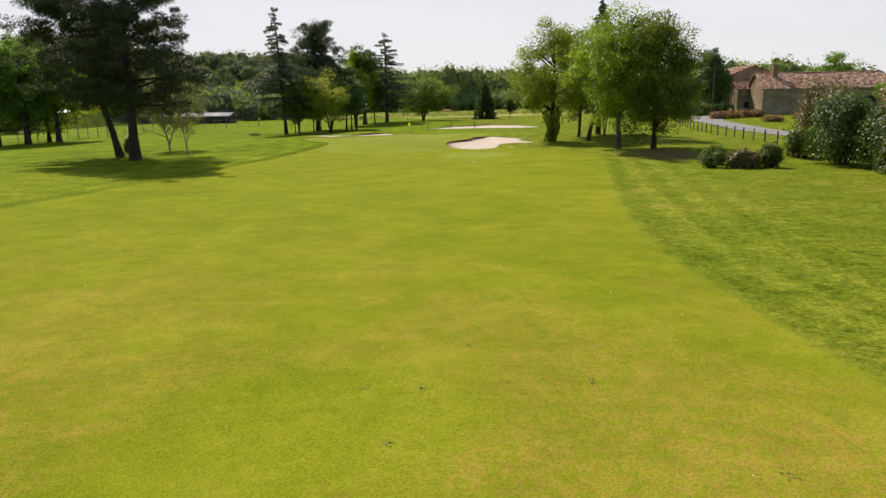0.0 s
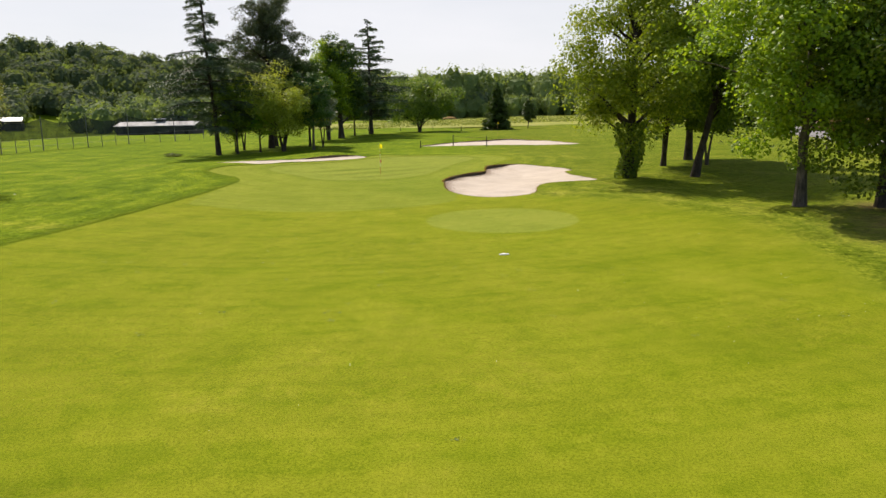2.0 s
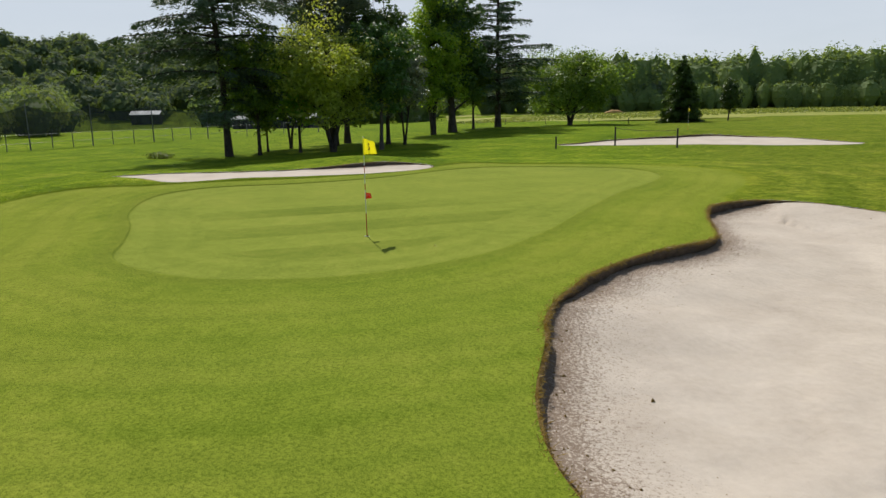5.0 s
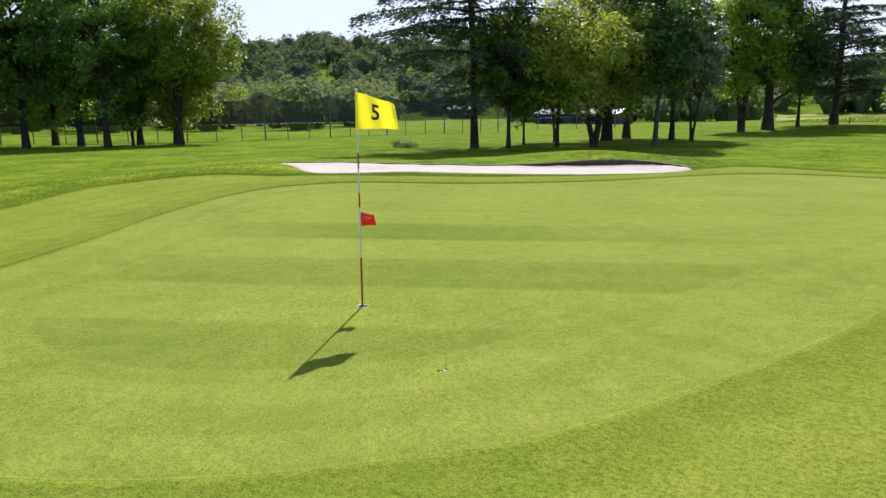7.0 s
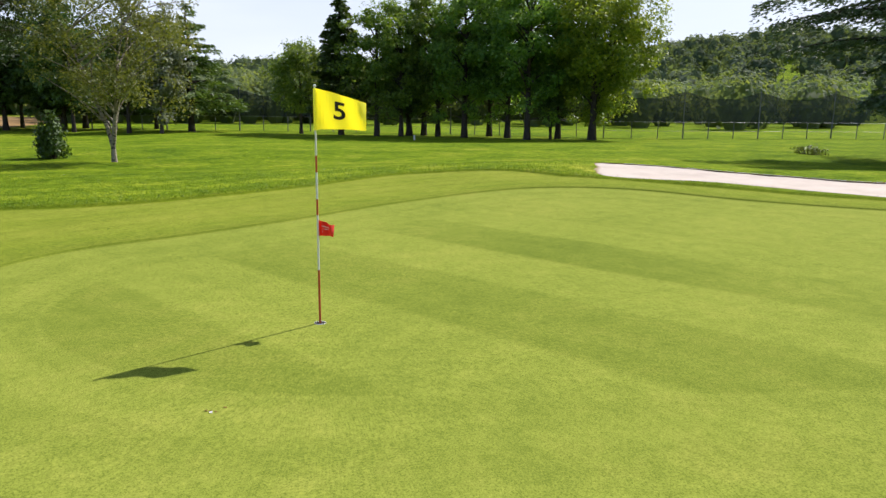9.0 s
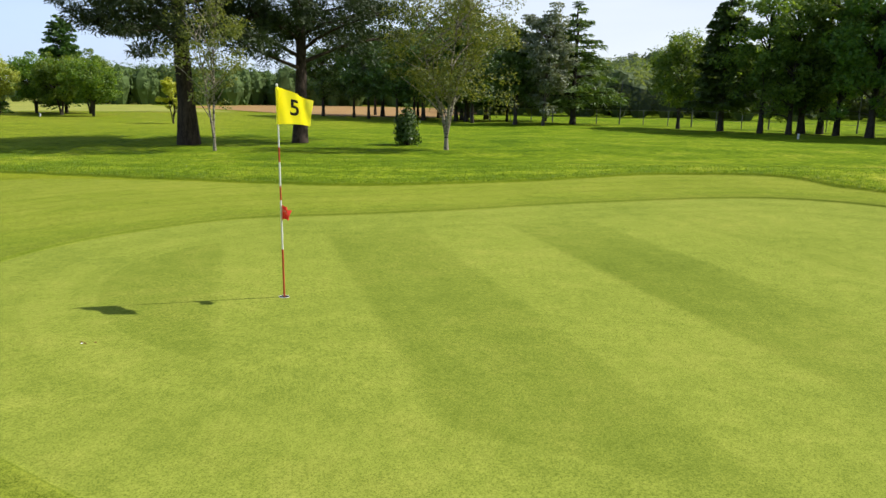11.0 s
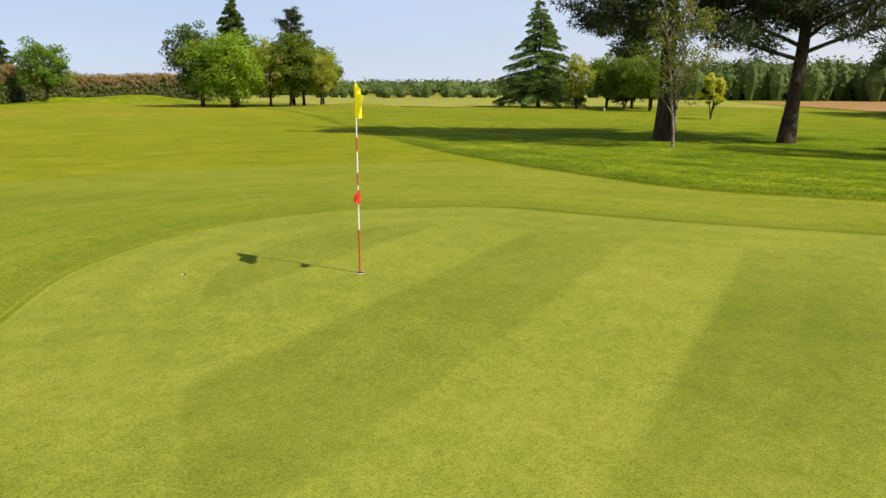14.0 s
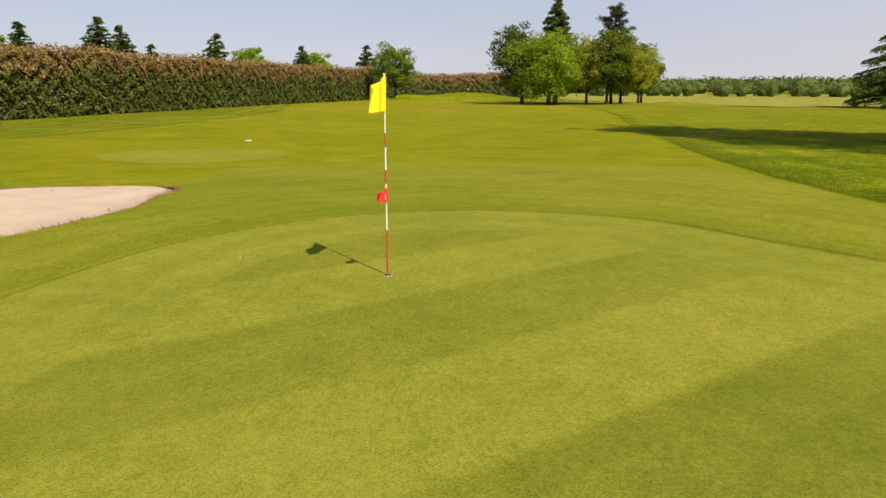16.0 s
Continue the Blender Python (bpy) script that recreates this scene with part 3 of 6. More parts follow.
L_BIRCH = make_leaf("birch_leaves", (0.075, 0.094, 0.020), (0.140, 0.162, 0.036), (0.225, 0.240, 0.062), 0.5)
L_BROWN = make_leaf("brownish_leaves", (0.070, 0.060, 0.025), (0.130, 0.110, 0.045), (0.200, 0.170, 0.075), 0.35)
L_YELLOW = make_leaf("yellow_leaves", (0.250, 0.300, 0.020), (0.420, 0.450, 0.030), (0.580, 0.580, 0.060), 0.45)
L_PINE = make_leaf("pine_needles", (0.017, 0.032, 0.009), (0.034, 0.058, 0.015), (0.068, 0.096, 0.026), 0.12, 0.6)
L_PALEPINE = make_leaf("pale_pine_needles", (0.034, 0.052, 0.020), (0.068, 0.088, 0.036), (0.125, 0.142, 0.058), 0.15, 0.6)
L_CEDAR = make_leaf("cedar_needles", (0.030, 0.056, 0.024), (0.058, 0.096, 0.040), (0.105, 0.150, 0.060), 0.15, 0.6)
L_FIR = make_leaf("fir_needles", (0.040, 0.088, 0.016), (0.088, 0.156, 0.028), (0.165, 0.240, 0.045), 0.3, 0.6)
L_GREY = make_leaf("grey_leaves", (0.093, 0.120, 0.068), (0.163, 0.195, 0.115), (0.279, 0.300, 0.189), 0.25)
L_HEDGE = make_leaf("hedge_leaves", (0.046, 0.084, 0.013), (0.100, 0.146, 0.024), (0.190, 0.235, 0.044), 0.38)
L_RUST = make_leaf("rust_leaves", (0.130, 0.076, 0.032), (0.245, 0.142, 0.060), (0.355, 0.232, 0.105), 0.35, 0.5, 0.35)
# distance haze is put into this leaf colour by lightening it
L_WOOD = make_leaf("hazed_far_leaves", (0.070, 0.110, 0.048), (0.130, 0.178, 0.068), (0.222, 0.262, 0.098), 0.5, 0.8, 0.06, 0.3)
# paler copy for the northern wood: haze and backlight in the colour
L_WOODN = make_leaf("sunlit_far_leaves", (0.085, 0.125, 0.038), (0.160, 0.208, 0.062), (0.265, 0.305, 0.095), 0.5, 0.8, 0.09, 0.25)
L_STRAW = make_leaf("dry_grass", (0.150, 0.105, 0.030), (0.260, 0.170, 0.050), (0.380, 0.280, 0.095), 0.3, 0.7)
L_WOODS = make_leaf("far_treeline_leaves", (0.048, 0.086, 0.020), (0.086, 0.138, 0.030), (0.140, 0.198, 0.044), 0.25, 0.8, 0.06, 0.2)
# hillside leaves, paled and blued in colour for the haze
L_WOOD2 = make_leaf("hazed_hill_leaves", (0.070, 0.106, 0.056), (0.105, 0.152, 0.074), (0.160, 0.212, 0.098), 0.5, 0.9, 0.05, 0.25)
L_GRASS = make_leaf("grass_blades", (0.080, 0.150, 0.007), (0.128, 0.210, 0.010), (0.215, 0.275, 0.030), 0.45, 0.6)
B_GREY = make_bark("grey_bark", (0.045, 0.038, 0.030), (0.150, 0.125, 0.100))
B_DARK = make_bark("dark_bark", (0.022, 0.018, 0.014), (0.085, 0.068, 0.052))
B_PINE = make_bark("pine_bark", (0.020, 0.015, 0.011), (0.080, 0.058, 0.043))
B_BIRCH = make_bark("pale_bark", (0.20, 0.17, 0.12), (0.38, 0.33, 0.26), 3.0, True)


# ---------------- the ground ----------------
def axis_steps(lo, hi, bands):
    """Coordinates from lo to hi: the step is given for each band, and grows outside them."""
    out, v = [], bands[0][0]
    for a, b, step in bands:
        out += list(np.arange(a, b, step))
    out.append(bands[-1][1])
    for sgn, end in ((-1, lo), (1, hi)):
        v, step = (out[0], bands[0][2]) if sgn < 0 else (out[-1], bands[-1][2])
        side = []
        while sgn * v < sgn * end:
            step *= 1.16
            v += sgn * step
            side.append(v)
        out = side[::-1] + out if sgn < 0 else out + side
    return np.array(out)


def zone_attributes(me):
    n = len(me.vertices)
    co = np.empty(n * 3, np.float32)
    me.vertices.foreach_get("co", co)
    P = co.reshape(-1, 3)[:, :2].astype(float)
    for key, loop in (("d_green", GREEN), ("d_fairway", FAIRWAY), ("d_chip", CHIP), ("d_apron", APRON)):
        me.attributes.new(key, "FLOAT", "POINT").data.foreach_set("value", np.clip(signed(P, loop), -40, 40).astype(np.float32))
    deep_green = np.clip(1.15 * hump(P[:, 0], P[:, 1], 3.4, -7.0, 4.2, 4.6), 0, 1)
    me.attributes.new("deep_green", "FLOAT", "POINT").data.foreach_set("value", deep_green.astype(np.float32))
    soil = np.maximum(hump(P[:, 0], P[:, 1], 23.2, -25.0, 2.6, 3.4), 0.8 * hump(P[:, 0], P[:, 1], 23.6, -19.4, 1.4, 1.4))
    me.attributes.new("soil", "FLOAT", "POINT").data.foreach_set("value", np.clip(soil * 1.3, 0, 1).astype(np.float32))


def unevenness(x, y):
    return 0.03 * np.sin(x * 0.31 + 1.7 * np.sin(y * 0.17)) * np.sin(y * 0.27 + 1.3 * np.sin(x * 0.21)) + 0.012 * np.sin(x * 1.3 + y * 0.9) * np.sin(y * 1.1 - x * 0.6)


from mathutils.geometry import delaunay_2d_cdt

LOOPS = [SAND_FRONT, SAND_BACK, SAND_FAR]


def ground_height(x, y):
    """The ground with its small steps: the fringe stands over the green, the rough over the fairway."""
    P = np.stack([x, y], 1)
    sg, sf = signed(P, GREEN), signed(P, FAIRWAY)
    sand = np.min([signed(P, lp) for lp in LOOPS], axis=0)
    step = 0.028 * sstep(0.0, 0.03, sg) + 0.055 * sstep(0.0, 0.11, sf) * sstep(0.15, 0.8, sand) * np.maximum(sstep(6, 3, x) * sstep(-32, -20, y), 0.5 * sstep(-30, -37, y))
    return ground_z(x, y) + unevenness(x, y) * (0.25 + 0.75 * sstep(0, 2.5, sg)) + step


def grown_loop(loop, off):
    """The same outline, grown outwards."""
    d = np.roll(loop, -1, 0) - np.roll(loop, 1, 0)
    d /= np.linalg.norm(d, axis=1, keepdims=True)
    area = np.sum(loop[:, 0] * np.roll(loop[:, 1], -1) - np.roll(loop[:, 0], -1) * loop[:, 1])
    return loop + np.stack([d[:, 1], -d[:, 0]], 1) * np.sign(area) * off


def triangulate(points, loops):
    """Triangles over plan points, with the closed loops as edges."""
    pts = [Vector(p) for p in points]
    edges = []
    for lp in loops:
        k = len(pts)
        pts += [Vector(p) for p in lp]
        edges += [(k + i, k + (i + 1) % len(lp)) for i in range(len(lp))]
    v, e, f, *_ = delaunay_2d_cdt(pts, edges, [], 0, 1e-5)
    return np.array([(a.x, a.y) for a in v]), np.array([list(t) for t in f])


def build_ground():
    xs = axis_steps(-2600, 2600, [(-45, -18, 1.5), (-18, 16, 0.45), (16, 45, 1.5)])
    ys = axis_steps(-2600, 2600, [(-95, -30, 1.5), (-30, 24, 0.45), (24, 60, 1.2)])
    X, Y = np.meshgrid(xs, ys)
    P = np.stack([X.ravel(), Y.ravel()], 1)
    keep = np.ones(len(P), bool)
    for lp in LOOPS:
        box = (P[:, 0] > lp[:, 0].min() - 1) & (P[:, 0] < lp[:, 0].max() + 1) & (P[:, 1] > lp[:, 1].min() - 1) & (P[:, 1] < lp[:, 1].max() + 1)
        idx = np.where(box)[0]
        keep[idx[signed(P[idx], lp) < 0.12]] = False
    for lp in (GREEN, FAIRWAY):
        keep &= np.abs(signed(P, lp)) > 0.2
    P = P[keep]
    steps = [grown_loop(GREEN, o) for o in (-0.05, 0.0, 0.03, 0.08)] + [grown_loop(FAIRWAY, o) for o in (-0.08, 0.0, 0.11, 0.20)]
    v, f = triangulate(P, LOOPS + steps)
    c = v[f].mean(1)
    inside = np.zeros(len(c), bool)
    for lp in LOOPS:
        box = (np.abs(c - lp.mean(0)) < 25).all(1)
        idx = np.where(box)[0]
        inside[idx] |= signed(c[idx], lp) < 0
    f = f[~inside]
    co = np.concatenate([v, ground_height(v[:, 0], v[:, 1])[:, None]], 1)
    me = mesh_np("ground", co, f, np.full(len(f), 3), TURF, smooth=True)
    zone_attributes(me)
    return solo("ground", me, "mown golf course turf with a smooth putting green, fairway and rough", "ground", "structure")


GROUND = build_ground()


def build_bunker(label, loop, lip_way, lip_high, depth, step, scar=None):
    """Sand in a hollow of the turf: the bank is high on the side that lip_way points to."""
    way = np.array(lip_way) / np.hypot(*lip_way)
    nxt = np.roll(loop, -1, 0) - np.roll(loop, 1, 0)
    nxt /= np.linalg.norm(nxt, axis=1, keepdims=True)
    area = 0.5 * np.sum(loop[:, 0] * np.roll(loop[:, 1], -1) - np.roll(loop[:, 0], -1) * loop[:, 1])
    out_n = np.stack([nxt[:, 1], -nxt[:, 0]], 1) * np.sign(area)
    face = out_n @ way
    lip = 0.012 + lip_high * sstep(0.0, 0.95, face) * (1 + 0.7 * np.array([noise.noise(Vector((a * 0.6, b * 0.6, 9))) for a, b in loop]))
    if scar:
        lip = lip + scar[3] * hump(loop[:, 0], loop[:, 1], scar[0], scar[1], scar[2], scar[2])
    for _ in range(6):
        lip = (np.roll(lip, 1) + lip + np.roll(lip, -1)) / 3
    gh = ground_height(loop[:, 0], loop[:, 1])
    rim = loop + out_n * 0.0
    # sand
    lo, hi = loop.min(0), loop.max(0)
    X, Y = np.meshgrid(np.arange(lo[0], hi[0], step), np.arange(lo[1], hi[1], step))
    P = np.stack([X.ravel(), Y.ravel()], 1) + rng.normal(0, step * 0.12, (X.size, 2))
    P = P[signed(P, loop) < -step * 0.5]
    grown = loop + out_n * 0.06
    v, f = triangulate(P, [grown])
    c = v[f].mean(1)
    f = f[signed(c, grown) < 0]
    d = -signed(v, loop)
    j = np.argmin(((v[:, None] - loop[None]) ** 2).sum(2), 1)
    bowl = sstep(0, 1, np.clip(d / 2.6, 0, 1)) * depth
    base = gh[j] - lip[j]
    mean = base.mean() - depth * 0.35
    z = base * (1 - sstep(0.2, 4, d)) + mean * sstep(0.2, 4, d) - bowl * 0.5
    rough = np.array([noise.fractal(Vector((a * 1.1, b * 1.1, 0)), 0.6, 2.0, 4) for a, b in v])
    fine = np.array([noise.noise(Vector((a * 5.5, b * 5.5, 3))) for a, b in v])
    lumps = np.array([noise.noise(Vector((a * 9.0, b * 9.0, 8))) for a, b in v])
    z = z + 0.022 * rough + 0.012 * fine * sstep(0.0, 0.5, d) + 0.055 * np.abs(lumps) * (1 - sstep(0.1, 1.0, d)) * (lip[j] > 0.05) + 0.03 * lip[j] / 0.25 * (1 - sstep(0.0, 0.7, d))
    me = mesh_np("sand", np.concatenate([v, z[:, None]], 1), f, np.full(len(f), 3), SAND, smooth=True)
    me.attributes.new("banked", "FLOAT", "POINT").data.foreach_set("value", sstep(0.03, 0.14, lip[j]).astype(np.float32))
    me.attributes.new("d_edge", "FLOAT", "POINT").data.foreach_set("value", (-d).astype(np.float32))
    ob = solo("sand_bunker", me, label, "bunker")
    # the cut bank of soil and roots, leaning over the sand
    n = len(loop)
    V = []
    for k, (off, frac, dz) in enumerate(((0.03, 0.0, -0.012), (-0.012, 0.0, -0.004), (-0.05, 0.25, 0.0), (-0.02, 0.6, 0.0), (0.035, 1.0, -0.08))):
        w = np.array([noise.noise(Vector((a * 3.0, b * 3.0, k * 1.7))) for a, b in loop])
        pl = loop + out_n * ((off + 0.05 * w * (k > 0)) * np.clip(lip / 0.09, 0.1, 1))[:, None]
        V.append(np.concatenate([pl, (gh - lip * frac + dz + 0.012 * w * (k > 1) * np.clip(lip / 0.09, 0.1, 1))[:, None]], 1))
    V = np.concatenate(V)
    q = []
    for k in range(4):
        a = k * n + np.arange(n)
        b = k * n + (np.arange(n) + 1) % n
        q.append(np.stack([a, b, b + n, a + n], 1))
    q = np.concatenate(q)
    me = mesh_np("bank", V, q, np.full(len(q), 4), LIP, smooth=True)
    me.attributes.new("down", "FLOAT", "POINT").data.foreach_set("value", np.repeat(np.array([0, 0, 0.25, 0.6, 1.0], np.float32), n))
    part("bank", me, LIP, ob, "brown soil bank with dry roots")
    # long grass hanging over the edge
    m = int(n * 60)
    i = rng.integers(0, n, m)
    t = rng.random(m)
    pos = loop[i] * (1 - t)[:, None] + loop[(i + 1) % n] * t[:, None]
    pos = pos + out_n[i] * rng.normal(0.02, 0.035, m)[:, None]
    dens = sstep(0.05, 0.2, lip[i]) * 0.85 + 0.15
    sel = rng.random(m) < dens
    i, pos = i[sel], pos[sel]
    root = np.concatenate([pos, (gh[i] - 0.01)[:, None]], 1)
    tip = np.concatenate([-out_n[i] * rng.uniform(0.01, 0.07, len(i))[:, None], rng.uniform(-0.05, 0.03, len(i))[:, None]], 1) + rng.normal(0, 0.03, (len(i), 3))
    vv = diamonds(root + tip * 0.5, np.linalg.norm(tip, axis=1) + 0.015, 0.009, tip)
    ed = leaf_mesh("grass_edge", vv, L_STRAW)
    o2 = part("grass_edge", ed, L_STRAW, ob, "overhanging dry grass blades")
    tagged(o2, kind="stuff")
    return ob


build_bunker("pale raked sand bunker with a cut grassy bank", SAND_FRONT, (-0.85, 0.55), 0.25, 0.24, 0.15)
build_bunker("long pale sand bunker behind the putting green", SAND_BACK, (-0.4, 0.9), 0.03, 0.05, 0.3, (-6.8, 19.0, 2.1, 0.22))
build_bunker("distant pale sand bunker with a dark bank", SAND_FAR, (-0.1, 1.0), 0.12, 0.05, 0.7)


def sheet(name, corners, material, label, category, lift=0.03, step=6.0, kind="structure"):
    """A field lying on the ground."""
    loop = np.array(corners, float)
    lo, hi = loop.min(0), loop.max(0)
    X, Y = np.meshgrid(np.arange(lo[0], hi[0] + step, step), np.arange(lo[1], hi[1] + step, step))
    P = np.stack([X.ravel(), Y.ravel()], 1)
    P = P[signed(P, loop) < -step * 0.3]
    v, f = triangulate(P, [loop])
    f = f[signed(v[f].mean(1), loop) < 0]
    z = ground_height(v[:, 0], v[:, 1]) + lift
    return solo(name, mesh_np(name, np.concatenate([v, z[:, None]], 1), f, np.full(len(f), 3), material, True), label, category, kind)


def ground_paint(name, stops, scale):
    m, t, out = material(name)
    P = place(t)
    a, b, c = noise_of(t, scale, 5, 0.6, P), noise_of(t, scale * 12, 4, 0.7, P), noise_of(t, scale * 120, 2, 0.7, P)
    f = calc(t, "ADD", calc(t, "MULTIPLY", a, 0.4), calc(t, "ADD", calc(t, "MULTIPLY", b, 0.35), calc(t, "MULTIPLY", c, 0.25)))
    surface(t, out, ramp(t, f, stops), 0.9, f, 0.6, 0.05, 0.15)
    return m


SOIL = ground_paint("ploughed_soil", [(0.35, (0.20, 0.118, 0.040)), (0.5, (0.29, 0.172, 0.060)), (0.65, (0.37, 0.235, 0.088))], 0.15)
MEADOW = ground_paint("crop_meadow", [(0.38, (0.15, 0.180, 0.020)), (0.5, (0.24, 0.255, 0.036)), (0.62, (0.34, 0.32, 0.070))], 0.1)
ASPHALT = ground_paint("worn_asphalt", [(0.35, (0.17, 0.16, 0.155)), (0.5, (0.23, 0.22, 0.21)), (0.65, (0.29, 0.275, 0.26))], 0.6)
sheet("ploughed_field", [(-101, -30), (-100, -44), (-108, -58), (-150, -112), (-210, -110), (-180, -30)], SOIL, "bare red-brown ploughed field beside the golf course", "field", 0.06, 7)
sheet("crop_field", [(-94, -99), (-80, -106), (-61, -102.5), (-46, -98), (-36, -106), (-30, -140), (-40, -340), (-300, -260), (-160, -125), (-112, -70)], MEADOW, "yellow-green crop field under open sky", "field", 0.05, 9)
sheet("meadow", [(-34, 150), (0, 112), (22, 101), (60, 99), (140, 120), (150, 250), (-60, 255)], MEADOW, "yellow-green meadow in front of the wood", "field", 0.05, 8)
sheet("road", [(72, -150), (60, -100), (47.5, -52), (42.2, -34), (40.9, -20), (42.3, -5), (43.8, 13.8), (46.4, 37.8), (52.5, 61), (70, 95), (75, 93), (58, 58), (51.0, 37), (48.4, 13), (47.3, -5), (46, -20), (47.2, -33), (52.3, -50), (65, -98), (77, -148)],
      ASPHALT, "narrow worn grey country road", "road", 0.05, 2.0)


def crop_rows():
    """Low rows of plants across the northern meadow, seen end on."""
    V = []
    for y in np.concatenate([np.arange(128, 170, 4.0), np.arange(170, 240, 8.0)]):
        n = 700
        x = rng.uniform(-30 + max(0, 118 - y) * 3.2, 120, n)
        x = x[x > -30 + max(0, 112 - y) * 5]
        n = len(x)
        yy = y + rng.normal(0, 0.25, n)
        z = ground_z(x, yy) + rng.uniform(0.02, 0.35, n)
        V.append(diamonds(np.stack([x, yy, z], 1), rng.uniform(0.35, 0.6, n), rng.uniform(0.2, 0.4, n)))
    me = leaf_mesh("crop_rows", np.concatenate(V), L_WOODN)
    return solo("crop_rows", me, "low rows of light green crop plants", "crop", "stuff")


crop_rows()


# ---------------- trees ----------------
def join_tubes(name, thick, thin, mat):
    """Round trunk tubes and coarser limb tubes in one mesh."""
    V1, L1 = tubes(thick, 9)
    V2, L2 = tubes([p for p in thin if len(p[0]) > 3], 5)
    V3, L3 = tubes([p for p in thin if len(p[0]) <= 3], 3)
    L = np.concatenate([L1, L2 + len(V1), L3 + len(V1) + len(V2)])
    return mesh_np(name, np.concatenate([V1, V2, V3]), L, np.full(len(L), 4), mat, smooth=True)


def wobble(pts, amount):
    k = len(pts)
    w = rng.normal(0, amount, (k, 3)) * np.linspace(0, 1, k)[:, None]
    w[0] = 0
    return pts + w


def trunk_path(height, r, lean, k=7, fork=0.0):
    t = np.linspace(0, 1, k)
    s = np.clip((t - fork) / (1 - fork), 0, 1) ** 1.2
    pts = np.stack([lean[0] * s, lean[1] * s, -0.12 + (height + 0.12) * t], 1)
    pts = wobble(pts, r * 0.35)
    rad = r * (1 - 0.72 * t)
    rad[0] = r * 1.35
    return pts, rad


def limb_path(a, b, r, sag=0.15, k=5):
    t = np.linspace(0, 1, k)[:, None]
    a, b = np.asarray(a, float), np.asarray(b, float)
    pts = a + (b - a) * t
    pts[:, 2] += sag * np.linalg.norm(b - a) * (4 * t * (1 - t))[:, 0] * 0.5
    return wobble(pts, r * 0.6), r * (1 - 0.78 * t[:, 0])


def on_trunk(path, z):
    pts = path[0]
    return np.array([np.interp(z, pts[:, 2], pts[:, i]) for i in range(2)] + [z])


def broadleaf(name, at, height, width, leaves, bark, label, n=9000, leaf=0.24, base=2.6, r=0.2, lean=(0, 0), seed=0, clusters=70,
              lopsided=(0, 0), ivy=False, trunks=1, group="", top=1.0, open_=0.0, droop=0.0, apart=False, near=False, vase=0.16):
    """A broadleaved tree: trunk, limbs and a crown of leaf clumps with gaps."""
    global rng
    rng = np.random.default_rng(1000 + seed)
    n = int(n * (1.5 if near else 2.3))
    clusters = int(clusters * 1.7)
    base *= 0.9
    ob = thing(name, (at[0], at[1], gz(*at) - 0.02), label, "tree", group)
    cz = base + (height - base) * 0.5
    ax = np.array([width / 2, width / 2, (height - base) / 2])
    d = rng.normal(size=(clusters, 3))
    d /= np.linalg.norm(d, axis=1, keepdims=True)
    rf = rng.uniform(0.35, 1.0, clusters) ** 0.6
    lob = 1 + 0.22 * np.sin(d[:, 0] * 4 + seed) * np.sin(d[:, 1] * 4 + seed * 2) + rng.normal(0, 0.08, clusters)
    cc = d * ax * (rf * lob * 0.94)[:, None]
    squeeze = 1 - (1 - top) * np.clip(cc[:, 2] / ax[2], 0, 1)
    cc[:, :2] *= squeeze[:, None]
    cc[:, :2] += np.array(lopsided) * (1 - np.abs(cc[:, 2:3] / ax[2]) * 0.5)
    cc += np.array([lean[0], lean[1], cz])
    rc = 0.118 * width * rng.uniform(0.6, 1.4, clusters) * (1 - 0.3 * open_)
    paths = []
    for k in range(trunks):
        sp = (0, 0) if trunks == 1 else (width * vase * math.cos(k * 2.4 + seed), width * vase * math.sin(k * 2.4 + seed))
        tp = trunk_path(height * (0.78 if trunks == 1 else 0.6), r * (1 if trunks == 1 else 0.75), (lean[0] * 0.8 + sp[0], lean[1] * 0.8 + sp[1]), 8, 0.14 if apart else 0.0)
        paths.append(tp)
    limbs = []
    for i in rng.permutation(clusters)[:44 if apart else 26]:
        tp = paths[i % trunks]
        z0 = np.clip(cc[i, 2] - rng.uniform(0.25, 0.5) * np.hypot(cc[i, 0] - lean[0], cc[i, 1] - lean[1]) - 0.8, base * 0.75, height * 0.68)
        limbs.append(limb_path(on_trunk(tp, z0), cc[i], r * rng.uniform(0.22, 0.42)))
    if apart:
        part("trunk", tube_mesh("trunk", paths, bark, 8), bark, ob)
        for lp in limbs:
            part("limb", tube_mesh("limb", [lp], bark, 5), bark, ob)
    else:
        part("trunk", tube_mesh("trunk", paths + limbs, bark, 6), bark, ob)
    who = rng.integers(0, clusters, n)
    q = rng.normal(size=(n, 3))
    q /= np.linalg.norm(q, axis=1, keepdims=True)
    q *= (rng.uniform(0.15, 1.0, n) ** 0.5)[:, None] * np.array([1.15, 1.15, 0.8])
    pos = cc[who] + q * rc[who][:, None]
    pos[:, 2] -= droop * np.abs(q[:, 2]) * rc[who]
    pos[:, 2] = np.maximum(pos[:, 2], base * 0.55)
    size = leaf * (1.0 if near else 0.86) * rng.uniform(0.6, 1.35, n)
    face = 0.75 * q + rng.normal(0, 0.55, (n, 3)) + np.array([0, 0, 0.75])
    axis = np.cross(face, rng.normal(size=(n, 3))) + np.array([0, 0, -0.5 * droop])
    part("crown", leaf_mesh("crown", diamonds(pos, size, size * 0.8, axis, face), leaves) if near else leaf_mesh("crown", slivers(pos, size, size * 0.9, axis, face), leaves, 3), leaves, ob)
    if ivy:
        m = 2600
        z = rng.uniform(0, base + 1.2, m)
